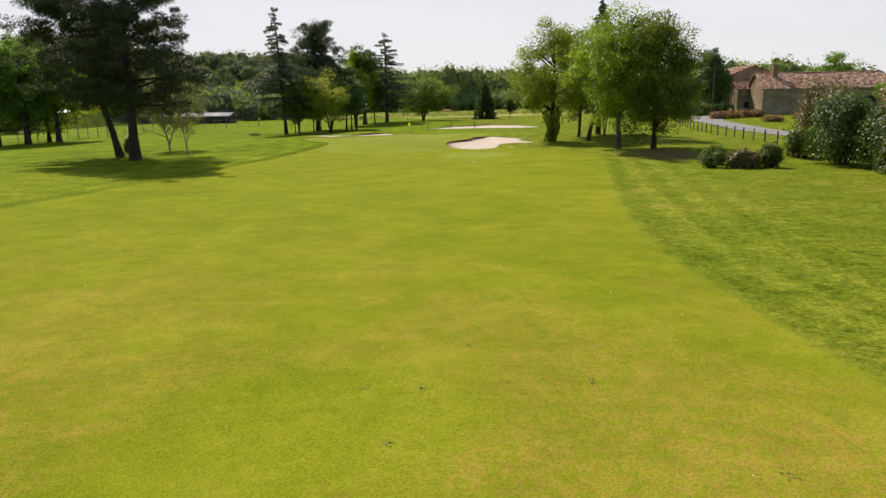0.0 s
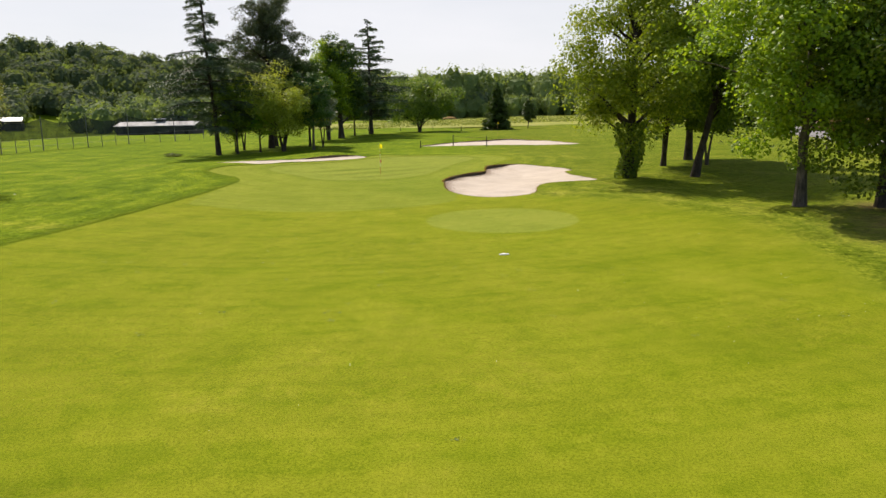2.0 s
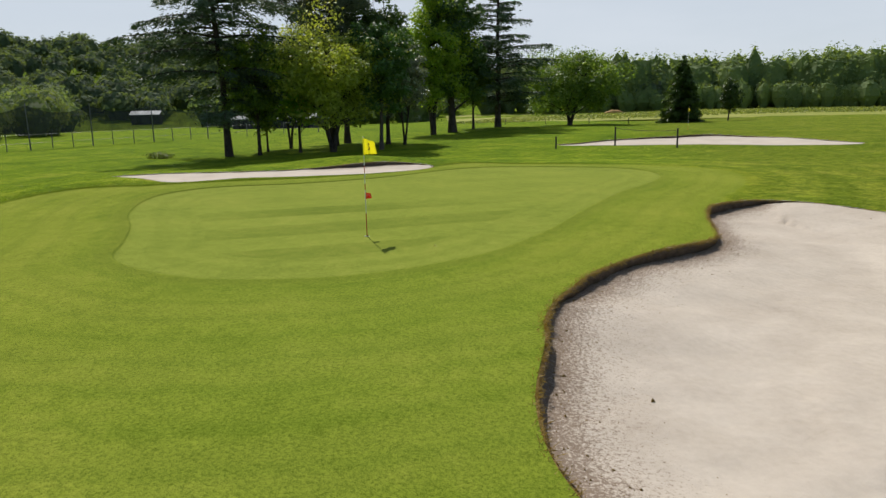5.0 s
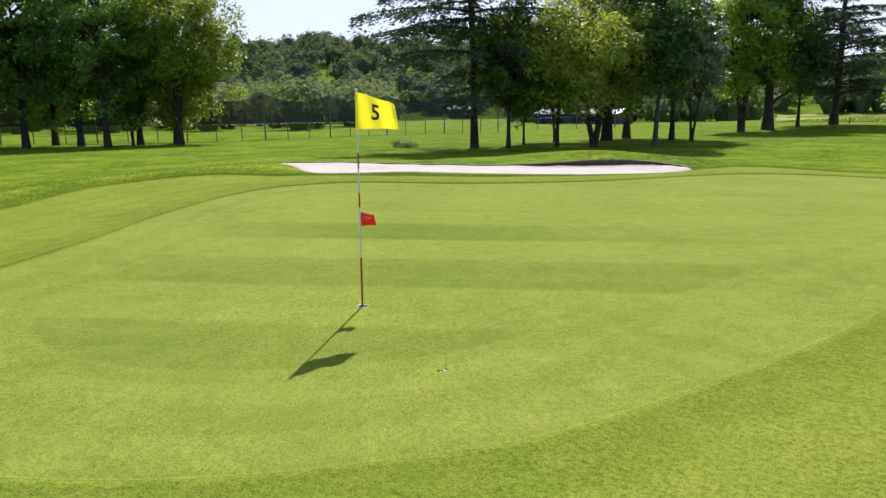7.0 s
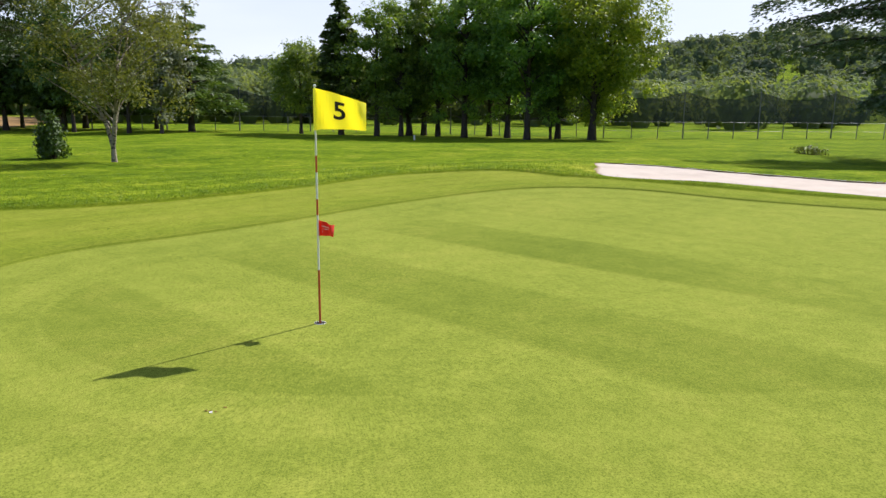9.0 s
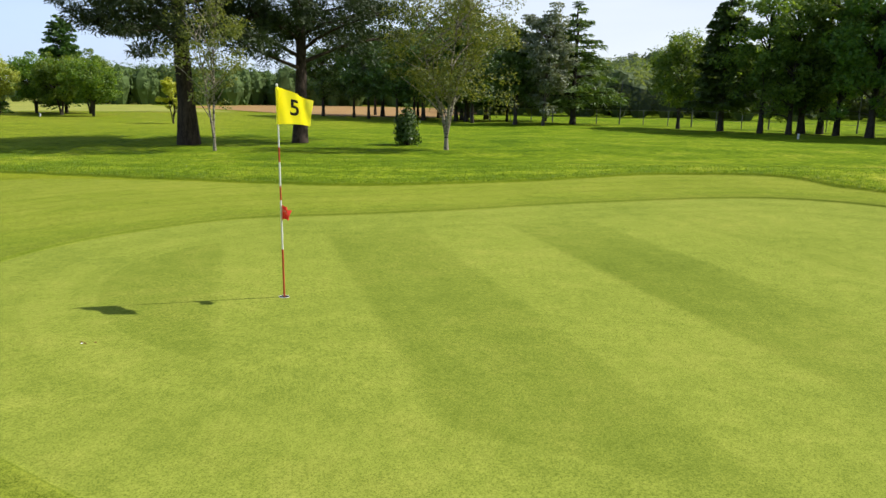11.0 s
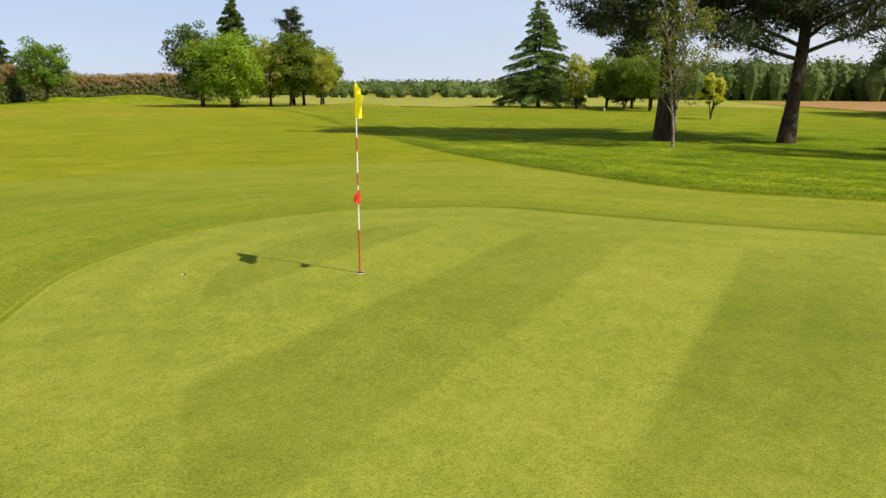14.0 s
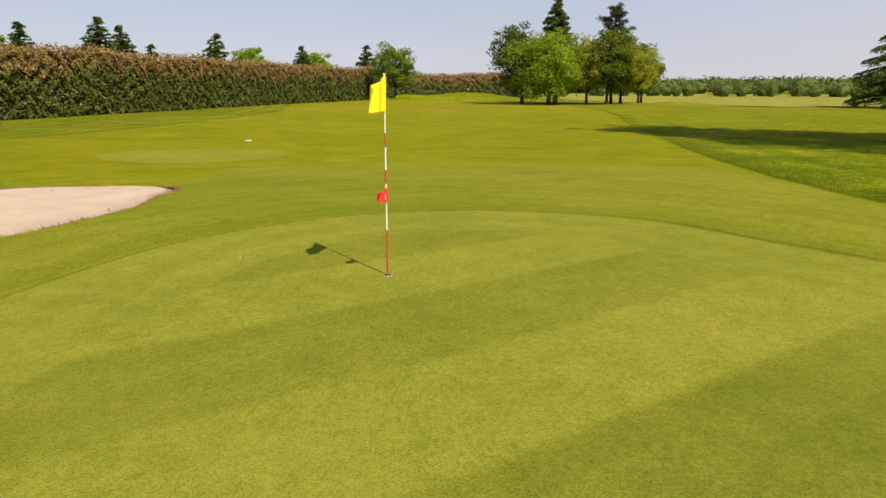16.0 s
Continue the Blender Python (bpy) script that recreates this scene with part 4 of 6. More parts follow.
        a = rng.uniform(0, 2 * np.pi, m)
        tx = np.stack([np.interp(z, paths[0][0][:, 2], paths[0][0][:, i]) for i in range(2)], 1)
        rr = (r * 1.25 + 0.45 * np.abs(np.sin(z * 1.1 + a * 0.5)) * rng.random(m) + 0.25 * sstep(base - 1, base + 1, z))
        pos = np.stack([tx[:, 0] + rr * np.cos(a), tx[:, 1] + rr * np.sin(a), z], 1)
        part("ivy", leaf_mesh("ivy", diamonds(pos, 0.17, 0.15), L_MAPLE), L_MAPLE, ob, "dense climbing ivy")
    return ob


def conifer(name, at, height, width, leaves, bark, label, n=9000, needle=0.34, base=1.5, r=0.25, tiers=22, droop=0.2, rise=0.0, seed=0, spread=0.34,
            profile=0.9, ragged=0.25, group="", lean=(0, 0), fat=0.30, low=1.0):
    """A cedar, fir or spruce: whorls of limbs that carry flat sprays of needles."""
    global rng
    rng = np.random.default_rng(3000 + seed)
    n = int(n * 2.0)
    needle *= 1.08
    ob = thing(name, (at[0], at[1], gz(*at) - 0.02), label, "tree", group)
    tiers = int(tiers * 1.35)
    tp = trunk_path(height, r, lean, 9)
    tp[1][-1] = 0.02
    limbs, cs, axs = [], [], []
    total = 0.0
    spec = []
    for k in range(tiers):
        f = (k + rng.uniform(0, 0.7)) / tiers
        z = base + (height - base) * f
        for a in rng.uniform(0, 2 * np.pi, 1) + np.arange(rng.integers(4, 7)) * 2 * np.pi / 5.3:
            L = width / 2 * ((1 - f) ** profile * 0.94 + 0.06) * rng.uniform(1 - ragged, 1 + ragged * 0.6) * (low + (1 - low) * float(sstep(0.0, 0.35, f)))
            spec.append((z + rng.uniform(-0.6, 0.6) * (height - base) / tiers, a + rng.normal(0, 0.4), L))
            total += L ** 1.4
    for z, a, L in spec:
        o = on_trunk(tp, min(z, height * 0.99))
        t = np.linspace(0, 1, 6)
        dirn = np.array([math.cos(a), math.sin(a)])
        zz = z + rise * L * t - droop * L * t ** 2
        pts = np.concatenate([o[None, :2] + dirn[None] * (L * t)[:, None], zz[:, None]], 1)
        limbs.append((pts, r * 0.32 * (L / (width / 2)) ** 0.5 * (1 - 0.85 * t) + 0.01))
        m = max(10, int(n * L ** 1.4 / total))
        u = rng.uniform(0.12, 1.04, m) ** 0.8
        side = rng.normal(0, 1, m) * spread * L * (1.02 - u) * 0.9 + rng.normal(0, 0.07 * L, m)
        px = o[0] + dirn[0] * L * u - dirn[1] * side
        py = o[1] + dirn[1] * L * u + dirn[0] * side
        pz = z + rise * L * u - droop * L * u ** 2 - 0.12 * np.abs(side) - rng.exponential(0.05 + 0.03 * L, m) + 0.06 * rng.normal(size=m)
        cs.append(np.stack([px, py, pz], 1))
        sgn = np.sign(side)
        axs.append(np.stack([dirn[0] - dirn[1] * sgn * 0.9, dirn[1] + dirn[0] * sgn * 0.9, np.full(m, -0.35)], 1) + rng.normal(0, 0.3, (m, 3)))
    part("trunk", tube_mesh("trunk", [tp] + limbs, bark, 4), bark, ob)
    c, axs = np.concatenate(cs), np.concatenate(axs)
    size = needle * rng.uniform(0.6, 1.3, len(c))
    part("crown", leaf_mesh("crown", slivers(c, size, size * fat, axs), leaves, 3), leaves, ob)
    return ob


def pine(name, at, height, width, label, n=16000, base=5.0, r=0.4, lean=(0, 0), seed=0, needle=0.36, leaves=None, limbs_n=34, group="", fat=0.16, arch=0.2, offset=(0, 0), tuft=1.0):
    """A pine: open limbs that end in rounded tufts of long needles."""
    global rng
    rng = np.random.default_rng(5000 + seed)
    n = int(n * 3.0)
    needle *= 1.1
    leaves = leaves or L_PINE
    ob = thing(name, (at[0], at[1], gz(*at) - 0.02), label, "tree", group)
    tp = trunk_path(height * 0.9, r, lean, 9)
    limbs, tufts = [], []
    for k in range(limbs_n):
        f = (k + 0.5) / limbs_n
        z = base + (height * 0.86 - base) * f
        a = k * 2.4 + rng.normal(0, 0.4)
        L = width / 2 * (0.55 + 0.45 * math.sin(math.pi * min(1, 0.28 + f * 0.75))) * rng.uniform(0.7, 1.1) * (1 - 0.35 * f)
        o = on_trunk(tp, z)
        end = o + np.array([math.cos(a) * L + offset[0] * (1 - f), math.sin(a) * L + offset[1] * (1 - f), L * rng.uniform(0.0, 0.35) + (height * 0.1) * f])
        path = limb_path(o, end, r * 0.30 * (1.1 - f * 0.6), arch * rng.uniform(-0.3, 1), 6)
        limbs.append(path)
        for j in range(11):
            u = rng.uniform(0.30, 1.05)
            b = np.array([np.interp(u, np.linspace(0, 1, 6), path[0][:, i]) for i in range(3)])
            tip = b + rng.normal(0, 0.16 * L, 3) * np.array([1, 1, 0.55])
            limbs.append((np.stack([b, (b + tip) / 2 + rng.normal(0, 0.05, 3), tip]), np.array([0.022, 0.016, 0.009])))
            tufts.append((tip, tuft * rng.uniform(0.45, 1.0) * (0.66 + 0.024 * width)))
    part("trunk", join_tubes("trunk", [tp] + limbs[:0], limbs, B_PINE), B_PINE, ob)
    tc = np.array([t for t, _ in tufts])
    tr = np.array([q for _, q in tufts])
    who = rng.integers(0, len(tc), n)
    q = rng.normal(size=(n, 3))
    q /= np.linalg.norm(q, axis=1, keepdims=True)
    pos = tc[who] + q * (tr[who] * rng.uniform(0.2, 1.0, n) ** 0.6)[:, None] * np.array([1.1, 1.1, 0.62])
    size = needle * 0.9 * rng.uniform(0.6, 1.3, n)
    part("crown", leaf_mesh("crown", slivers(pos, size, size * fat * 1.15, q + rng.normal(0, 0.5, (n, 3))), leaves, 3), leaves, ob)
    return ob


def bush(name, at, size, leaves, label, n=2500, leaf=0.14, seed=0, group="", category="shrub", stems=True):
    """A shrub of many stems and leaves."""
    global rng
    rng = np.random.default_rng(7000 + seed)
    ob = thing(name, (at[0], at[1], gz(*at) - 0.02), label, category, group)
    k = 30
    n = int(n * 1.9)
    cc = rng.uniform(-1, 1, (k, 3)) * np.array([0.38, 0.38, 0.30]) * np.array(size)
    cc[:, 2] += size[2] * 0.52
    cc[:, 2] *= 1 - 0.35 * (np.hypot(cc[:, 0] / size[0], cc[:, 1] / size[1]) / 0.5) ** 2
    stemsp = [limb_path((c[0] * 0.25, c[1] * 0.25, -0.05), c, 0.03, 0.1, 4) for c in cc]
    part("stem", tube_mesh("stem", stemsp, B_DARK, 4), B_DARK, ob)
    who = rng.integers(0, k, n)
    pos = cc[who] + np.clip(rng.normal(0, 0.10, (n, 3)), -0.2, 0.2) * np.array(size)
    pos[:, 2] = np.abs(pos[:, 2])
    s = leaf * rng.uniform(0.6, 1.4, n)
    face = (pos - np.array([0, 0, size[2] * 0.4])) / np.array(size) + rng.normal(0, 0.35, (n, 3)) + np.array([0, 0, 0.3])
    axis = np.cross(face, rng.normal(size=(n, 3))) + np.array([0, 0, 0.25])
    part("foliage", leaf_mesh("foliage", slivers(pos, s, s * 0.75, axis, face), leaves, 3), leaves, ob)
    return ob


def spot(ob, x, y, turn, scale=1.0, tall=1.0):
    """A copy of a tree, turned and scaled, at another place."""
    return copy_thing(ob, pose(x, y, gz(x, y) - 0.02, 0, 0, turn) @ Matrix.Diagonal((scale, scale, scale * tall, 1)))


# ---- maples beside the road ----
g = "trees beside the road"
broadleaf("maple_tree", (20.5, -18.4), 12.8, 9.0, L_FRESH, B_GREY, "green maple with a pale forked trunk on the rough", 26000, 0.17, 2.2, 0.24, seed=1, near=True, group=g)
broadleaf("maple_tree", (23.5, -19.4), 12.4, 9.0, L_MAPLE, B_DARK, "green maple with low side shoots and a dark trunk", 28000, 0.17, 1.1, 0.24, seed=2, near=True, group=g, top=0.75)
broadleaf("leaning_tree", (20.2, -5.2), 12.5, 9.2, L_MAPLE, B_DARK, "leaning broadleaved tree with a thick dark trunk", 20000, 0.18, 3.2, 0.25, (3.2, 0.9), seed=3, near=True, group=g)
broadleaf("ivy_clad_tree", (16.2, -4.6), 12.6, 9.6, L_FRESH, B_DARK, "fresh green tree with an ivy-clad trunk", 27000, 0.165, 2.6, 0.36, (0.5, 0), seed=4, near=True, ivy=True, group=g, lopsided=(-0.2, -0.3), top=0.6)
broadleaf("maple_tree", (20.7, 3.4), 12.5, 7.0, L_MAPLE, B_DARK, "dense maple with twin dark trunks", 8000, 0.26, 2.8, 0.26, seed=5, trunks=2, group=g)
broadleaf("young_tree", (23.7, 2.8), 9.0, 5.0, L_MAPLE, B_GREY, "slim young tree with a forked stem", 5000, 0.26, 2.8, 0.13, seed=6, trunks=2, group=g)
conifer("dark_conifer", (24.0, 8.0), 17.2, 7.5, L_CEDAR, B_DARK, "tall dark conifer rising behind the maples", 8000, 0.5, 3, 0.3, 20, 0.15, 0.1, seed=1)

# ---- the grove north of the green ----
g = "grove behind the green"
conifer("cedar_tree", (-21.8, 31.5), 20.2, 17.0, L_CEDAR, B_DARK, "tall ragged cedar with drooping limbs and thin top", 17000, 0.26, 3.4, 0.28, 19, 0.22, 0.14, seed=2, profile=1.35, ragged=0.75, group=g, spread=0.20, fat=0.38, low=0.45, lean=(-0.9, 0.3))
broadleaf("slim_tree", (-19.9, 32.5), 9.2, 4.6, L_MAPLE, B_DARK, "slim broadleaved tree in the grove shade", 5000, 0.22, 2.6, 0.14, seed=11, group=g)
broadleaf("slim_tree", (-21.4, 36.6), 6.5, 2.8, L_MAPLE, B_DARK, "thin ivy-wrapped young tree", 2200, 0.2, 1.6, 0.09, seed=12, group=g)
broadleaf("slim_tree", (-21.8, 41.5), 8.0, 4.4, L_PLANE, B_DARK, "small forked tree in the grove", 3500, 0.24, 2.6, 0.16, seed=13, trunks=2, group=g)
pine("pine_tree", (-18.9, 44.0), 19.4, 11.5, "tall grey-green pine with a rounded crown", 17000, 7.6, 0.36, (0.3, 0), seed=1, needle=0.36, leaves=L_PALEPINE, limbs_n=40, tuft=1.35, fat=0.2, group=g)
broadleaf("olive_green_tree", (-15.0, 34.4), 9.4, 9.4, L_OLIVE, B_DARK, "wide olive-green tree with several dark trunks", 12000, 0.20, 2.4, 0.26, seed=14, trunks=3, group=g)
broadleaf("yellow_green_tree", (-18.0, 35.2), 8.2, 3.8, L_BRIGHT, B_DARK, "slim tree with pale yellow-green leaves", 4500, 0.2, 2.2, 0.12, seed=15, group=g)
broadleaf("dark_tree", (-19.4, 48.5), 12.0, 7.0, L_DARK, B_DARK, "dark broadleaved tree with a thick trunk", 6000, 0.28, 3.2, 0.3, seed=16, group=g)
broadleaf("dark_tree", (-11.7, 35.6), 9.6, 4.6, L_DARK, B_GREY, "slender dark tree with a curved pale trunk", 5000, 0.22, 2.8, 0.16, (0.3, 0), seed=17, group=g)
broadleaf("dark_tree", (-13.6, 43.0), 12.0, 5.5, L_DARK, B_DARK, "dark tree with a thin straight trunk", 5500, 0.25, 2.8, 0.18, seed=18, group=g)
broadleaf("grey_leaved_tree", (-11.6, 41.2), 7.6, 4.2, L_GREY, B_DARK, "small silvery tree with a forked dark trunk", 3600, 0.2, 2.2, 0.14, seed=19, trunks=2, group=g)
broadleaf("fresh_green_tree", (-14.2, 60.4), 14.4, 8.6, L_BRIGHT, B_DARK, "tall fresh green tree in full leaf", 8000, 0.3, 2.6, 0.34, seed=20, trunks=2, group=g)
broadleaf("dark_tree", (-12.6, 62.6), 16.0, 7.5, L_DARK, B_DARK, "tall dark tree with a heavy trunk", 7000, 0.32, 3.2, 0.45, seed=21, group=g)
broadleaf("slim_tree", (-11.0, 66.2), 9.0, 4.4, L_MAPLE, B_DARK, "slim tree on the shaded mound", 3000, 0.28, 2.8, 0.16, seed=22, group=g)
conifer("cedar_tree", (-8.7, 69.4), 18.4, 15.0, L_CEDAR, B_DARK, "spreading cedar with long level limbs", 12000, 0.34, 2.6, 0.34, 16, 0.12, 0.18, seed=3, profile=0.95, ragged=0.6, group=g, spread=0.22, fat=0.34, low=0.6)
broadleaf("lone_round_tree", (-1.6, 88.0), 10.2, 13.6, L_PLANE, B_DARK, "lone wide-crowned tree on the course", 11000, 0.32, 2.2, 0.38, seed=23, trunks=2)
conifer("conical_conifer", (13.2, 87.5), 8.7, 6.2, L_DARK, B_DARK, "dense dark conical conifer down to the ground", 8000, 0.36, 0.2, 0.2, 22, 0.1, 0.1, seed=4, profile=0.8, ragged=0.12, fat=0.55)
broadleaf("small_dark_tree", (18.9, 86.0), 5.6, 2.8, L_DARK, B_DARK, "small dark tree with a bent stem", 2200, 0.25, 1.2, 0.12, (0.3, 0), seed=24, trunks=2)
bush("low_bush", (-26.6, 30.2), (1.9, 1.2, 0.75), L_HEDGE, "low straggling bush on the rough", 260, 0.10, 1)

# ---- row of planes to the west ----
g = "row of plane trees"
pl = [broadleaf("plane_tree", (-60.8, 34.6), 17.5, 11.5, L_FRESH, B_DARK, "large plane tree in fresh bright leaf", 13000, 0.30, 2.6, 0.42, seed=31, group=g, lopsided=(0.6, 0.8)),
      broadleaf("plane_tree", (-62.3, 28.0), 18.0, 10.0, L_PLANE, B_DARK, "tall plane tree with a sparse crown", 6500, 0.33, 3.0, 0.34, seed=32, group=g, open_=0.6),
      broadleaf("plane_tree", (-68.2, 23.1), 18.0, 9.5, L_PLANE, B_DARK, "tall plane tree with a dark trunk", 6000, 0.34, 3.0, 0.34, seed=33, group=g, open_=0.4)]
for i, (x, y, k, tn, sc) in enumerate(((-63.0, 35.6, 1, 70, 0.95), (-64.8, 32.6, 2, 200, 0.9), (-66.4, 27.4, 1, 150, 0.92), (-71.1, 27.0, 2, 20, 0.95),
                                       (-71.4, 21.0, 1, 260, 0.9), (-74.6, 20.2, 2, 100, 0.9), (-71.5, 16.8, 2, 310, 0.8), (-73.2, 14.4, 1, 30, 0.85))):
    spot(pl[k], x, y, tn, sc, 1.0)
broadleaf("dark_evergreen", (-63.6, 31.2), 8.0, 3.6, L_DARK, B_DARK, "small dark evergreen between the plane trees", 3000, 0.24, 1.8, 0.2, seed=34, trunks=2, group=g)
broadleaf("dark_evergreen", (-74.4, 18.4), 8.5, 5.0, L_DARK, B_DARK, "thick dark tree among the plane trees", 3200, 0.3, 2.2, 0.4, seed=35, group=g)
conifer("dark_conifer", (-76.0, 10.8), 15.4, 7.0, L_DARK, B_DARK, "tall dark pointed conifer at the end of the row", 8000, 0.45, 2.6, 0.3, 22, 0.05, 0.12, seed=5, profile=0.6, ragged=0.25, fat=0.5)
broadleaf("lone_tree", (-79.5, 6.6), 10.9, 7.2, L_PLANE, B_DARK, "lone green tree near the net fence", 5000, 0.3, 2.4, 0.2, seed=36)

# ---- big pines and young trees by the fairway ----
pine("umbrella_pine", (-24.6, -18.6), 20.5, 14.2, "big old pine with a heavy forked trunk", 36000, 5.0, 0.46, (0.5, -0.4), seed=11, arch=-0.1, needle=0.29, limbs_n=46, fat=0.2, offset=(0.8, -0.6), tuft=1.15)
pine("umbrella_pine", (-28.0, -14.2), 17.5, 13.0, "old pine with a leaning trunk", 24000, 3.8, 0.35, (-4.2, -1.2), seed=12, leaves=L_PINE, needle=0.30, limbs_n=38, fat=0.2, tuft=1.2)
broadleaf("young_birch", (-21.1, -14.8), 8.2, 4.2, L_BIRCH, B_BIRCH, "young birch with sparse yellow-green leaves", 2600, 0.11, 2.2, 0.085, seed=41, trunks=2, vase=0.13, clusters=60, open_=0.8, apart=True)
broadleaf("young_birch", (-26.4, -5.7), 9.5, 6.6, L_BIRCH, B_BIRCH, "pale-barked birch with thin open yellowish crown", 8500, 0.105, 2.0, 0.135, (0.3, 0.2), seed=42, trunks=3, vase=0.30, clusters=95, open_=0.7, apart=True)
bush("evergreen_shrub", (-29.4, -8.7), (1.3, 1.3, 2.2), L_DARK, "upright dark green shrub on the rough", 1500, 0.14, 2)

# ---- south-west trees ----
g = "south-western trees"
conifer("deodar_cedar", (-76.0, -97.0), 18.6, 17.0, L_FIR, B_DARK, "broad blue-green deodar cedar in tiers", 20000, 0.50, 1.8, 0.4, 22, 0.22, 0.05, seed=6, profile=0.9, ragged=0.2)
broadleaf("small_tree", (-75.5, -86.0), 8.6, 5.2, L_OLIVE, B_DARK, "small light green tree with forked stems", 2600, 0.32, 2.0, 0.16, seed=51, trunks=3, group=g)
a = broadleaf("round_tree", (-84.0, -88.0), 9.2, 8.0, L_MAPLE, B_DARK, "round-headed green tree at the field edge", 5500, 0.34, 2.2, 0.25, seed=52, trunks=2, group=g)
spot(a, -79.6, -79.0, 60, 0.95)
spot(a, -87.0, -80.5, 190, 1.05)
spot(a, -78.0, -72.0, 300, 0.9)
conifer("dark_cypress", (-89.0, -87.0), 15.0, 8.5, L_DARK, B_DARK, "dark bluntly pointed conifer behind round trees", 7000, 0.55, 1.5, 0.3, 18, 0.05, 0.15, seed=7, profile=0.45, fat=0.55, ragged=0.15)
broadleaf("yellow_leaved_tree", (-61.2, -46.5), 5.4, 3.2, L_YELLOW, B_DARK, "small tree with bright yellow leaves", 1700, 0.26, 0.8, 0.10, seed=53, trunks=3, clusters=22, open_=0.5, lopsided=(0.3, 0.2), top=0.5)
a = broadleaf("wood_tree", (-98.7, -46.4), 11.5, 8.5, L_DARK, B_DARK, "dark broadleaved tree at the edge of the wood", 2600, 0.42, 2.6, 0.3, seed=54, group=g)
b = broadleaf("wood_tree", (-92.0, -36.0), 14.5, 8.0, L_DARK, B_DARK, "dark slim tree of a small wood", 2300, 0.42, 3.0, 0.22, seed=55, group=g)
for x, y, k, tn, sc in ((-95, -30, 1, 40, 1.0), (-90, -27, 0, 120, 1.05), (-94, -22.5, 1, 260, 1.1), (-84, -18.5, 1, 10, 0.95), (-103, -38, 0, 80, 1.1), (-106, -33, 1, 140, 1.0),
                        (-101, -28, 1, 300, 1.1), (-108, -25, 0, 30, 1.15), (-99, -20, 0, 200, 1.2), (-110, -42, 1, 20, 1.0), (-96, -40, 1, 330, 0.9), (-87.5, -30, 1, 75, 0.85), (-89, -22, 0, 215, 1.0), (-92, -15.5, 1, 165, 0.9), (-97, -11, 0, 95, 1.0)):
    spot((a, b)[k], x, y, tn, sc)
conifer("tall_conifer", (-87.6, -20.2), 16.0, 7.5, L_DARK, B_DARK, "tall conifer above the small wood", 6500, 0.5, 2.5, 0.3, 20, 0.1, 0.1, seed=8, profile=0.6, fat=0.5)
broadleaf("dark_tree", (-80.2, -12.2), 11.2, 5.6, L_DARK, B_DARK, "dark round tree near the net fence", 4500, 0.34, 2.4, 0.24, seed=56, group=g)
broadleaf("weeping_birch", (-80.0, -8.8), 14.2, 6.6, L_GREY, B_GREY, "tall grey-green weeping birch", 7000, 0.30, 2.2, 0.24, seed=57, droop=0.8, trunks=2, group=g)
conifer("cedar_tree", (-87.0, -6.0), 15.0, 13.0, L_FIR, B_DARK, "level-limbed cedar behind the birch", 6000, 0.55, 2.5, 0.35, 13, 0.1, 0.12, seed=9, profile=0.8, ragged=0.3)

# ---- southern trees ----
g = "southern clump of trees"
broadleaf("round_tree", (-20.8, -92.0), 9.8, 10.6, L_BRIGHT, B_DARK, "round fresh green tree on the fairway edge", 9500, 0.30, 1.2, 0.3, seed=61, group=g)
broadleaf("dark_tree", (-17.8, -96.5), 11.4, 9.4, L_DARK, B_DARK, "dark green round tree behind a brighter one", 6000, 0.32, 1.2, 0.28, seed=62, group=g)
conifer("dark_conifer", (-23.6, -101.0), 15.2, 8.0, L_DARK, B_DARK, "dark pointed conifer rising behind the clump", 7500, 0.5, 2.0, 0.3, 20, 0.05, 0.12, seed=10, profile=0.6, fat=0.5)
a = broadleaf("clump_tree", (-26.2, -92.5), 9.2, 6.4, L_OLIVE, B_DARK, "brownish-green tree in the clump", 4200, 0.28, 1.6, 0.2, seed=63, group=g)
b = broadleaf("clump_tree", (-28.8, -91.5), 10.2, 7.2, L_MAPLE, B_DARK, "green tree with a dark stem in the clump", 5200, 0.30, 1.6, 0.22, seed=64, group=g)
spot(b, -31.5, -94.0, 120, 0.95)
spot(b, -35.0, -95.5, 240, 0.85)
spot(a, -33.0, -90.8, 60, 0.85)
pine("slender_pine", (-31.0, -97.0), 14.6, 6.0, "slender pine standing above the clump", 5000, 5.0, 0.2, seed=13, needle=0.4, limbs_n=18)
broadleaf("hedge_side_tree", (0.6, -119.5), 8.4, 7.6, L_MAPLE, B_DARK, "small green tree in front of the hedge", 5200, 0.3, 1.8, 0.22, seed=65)


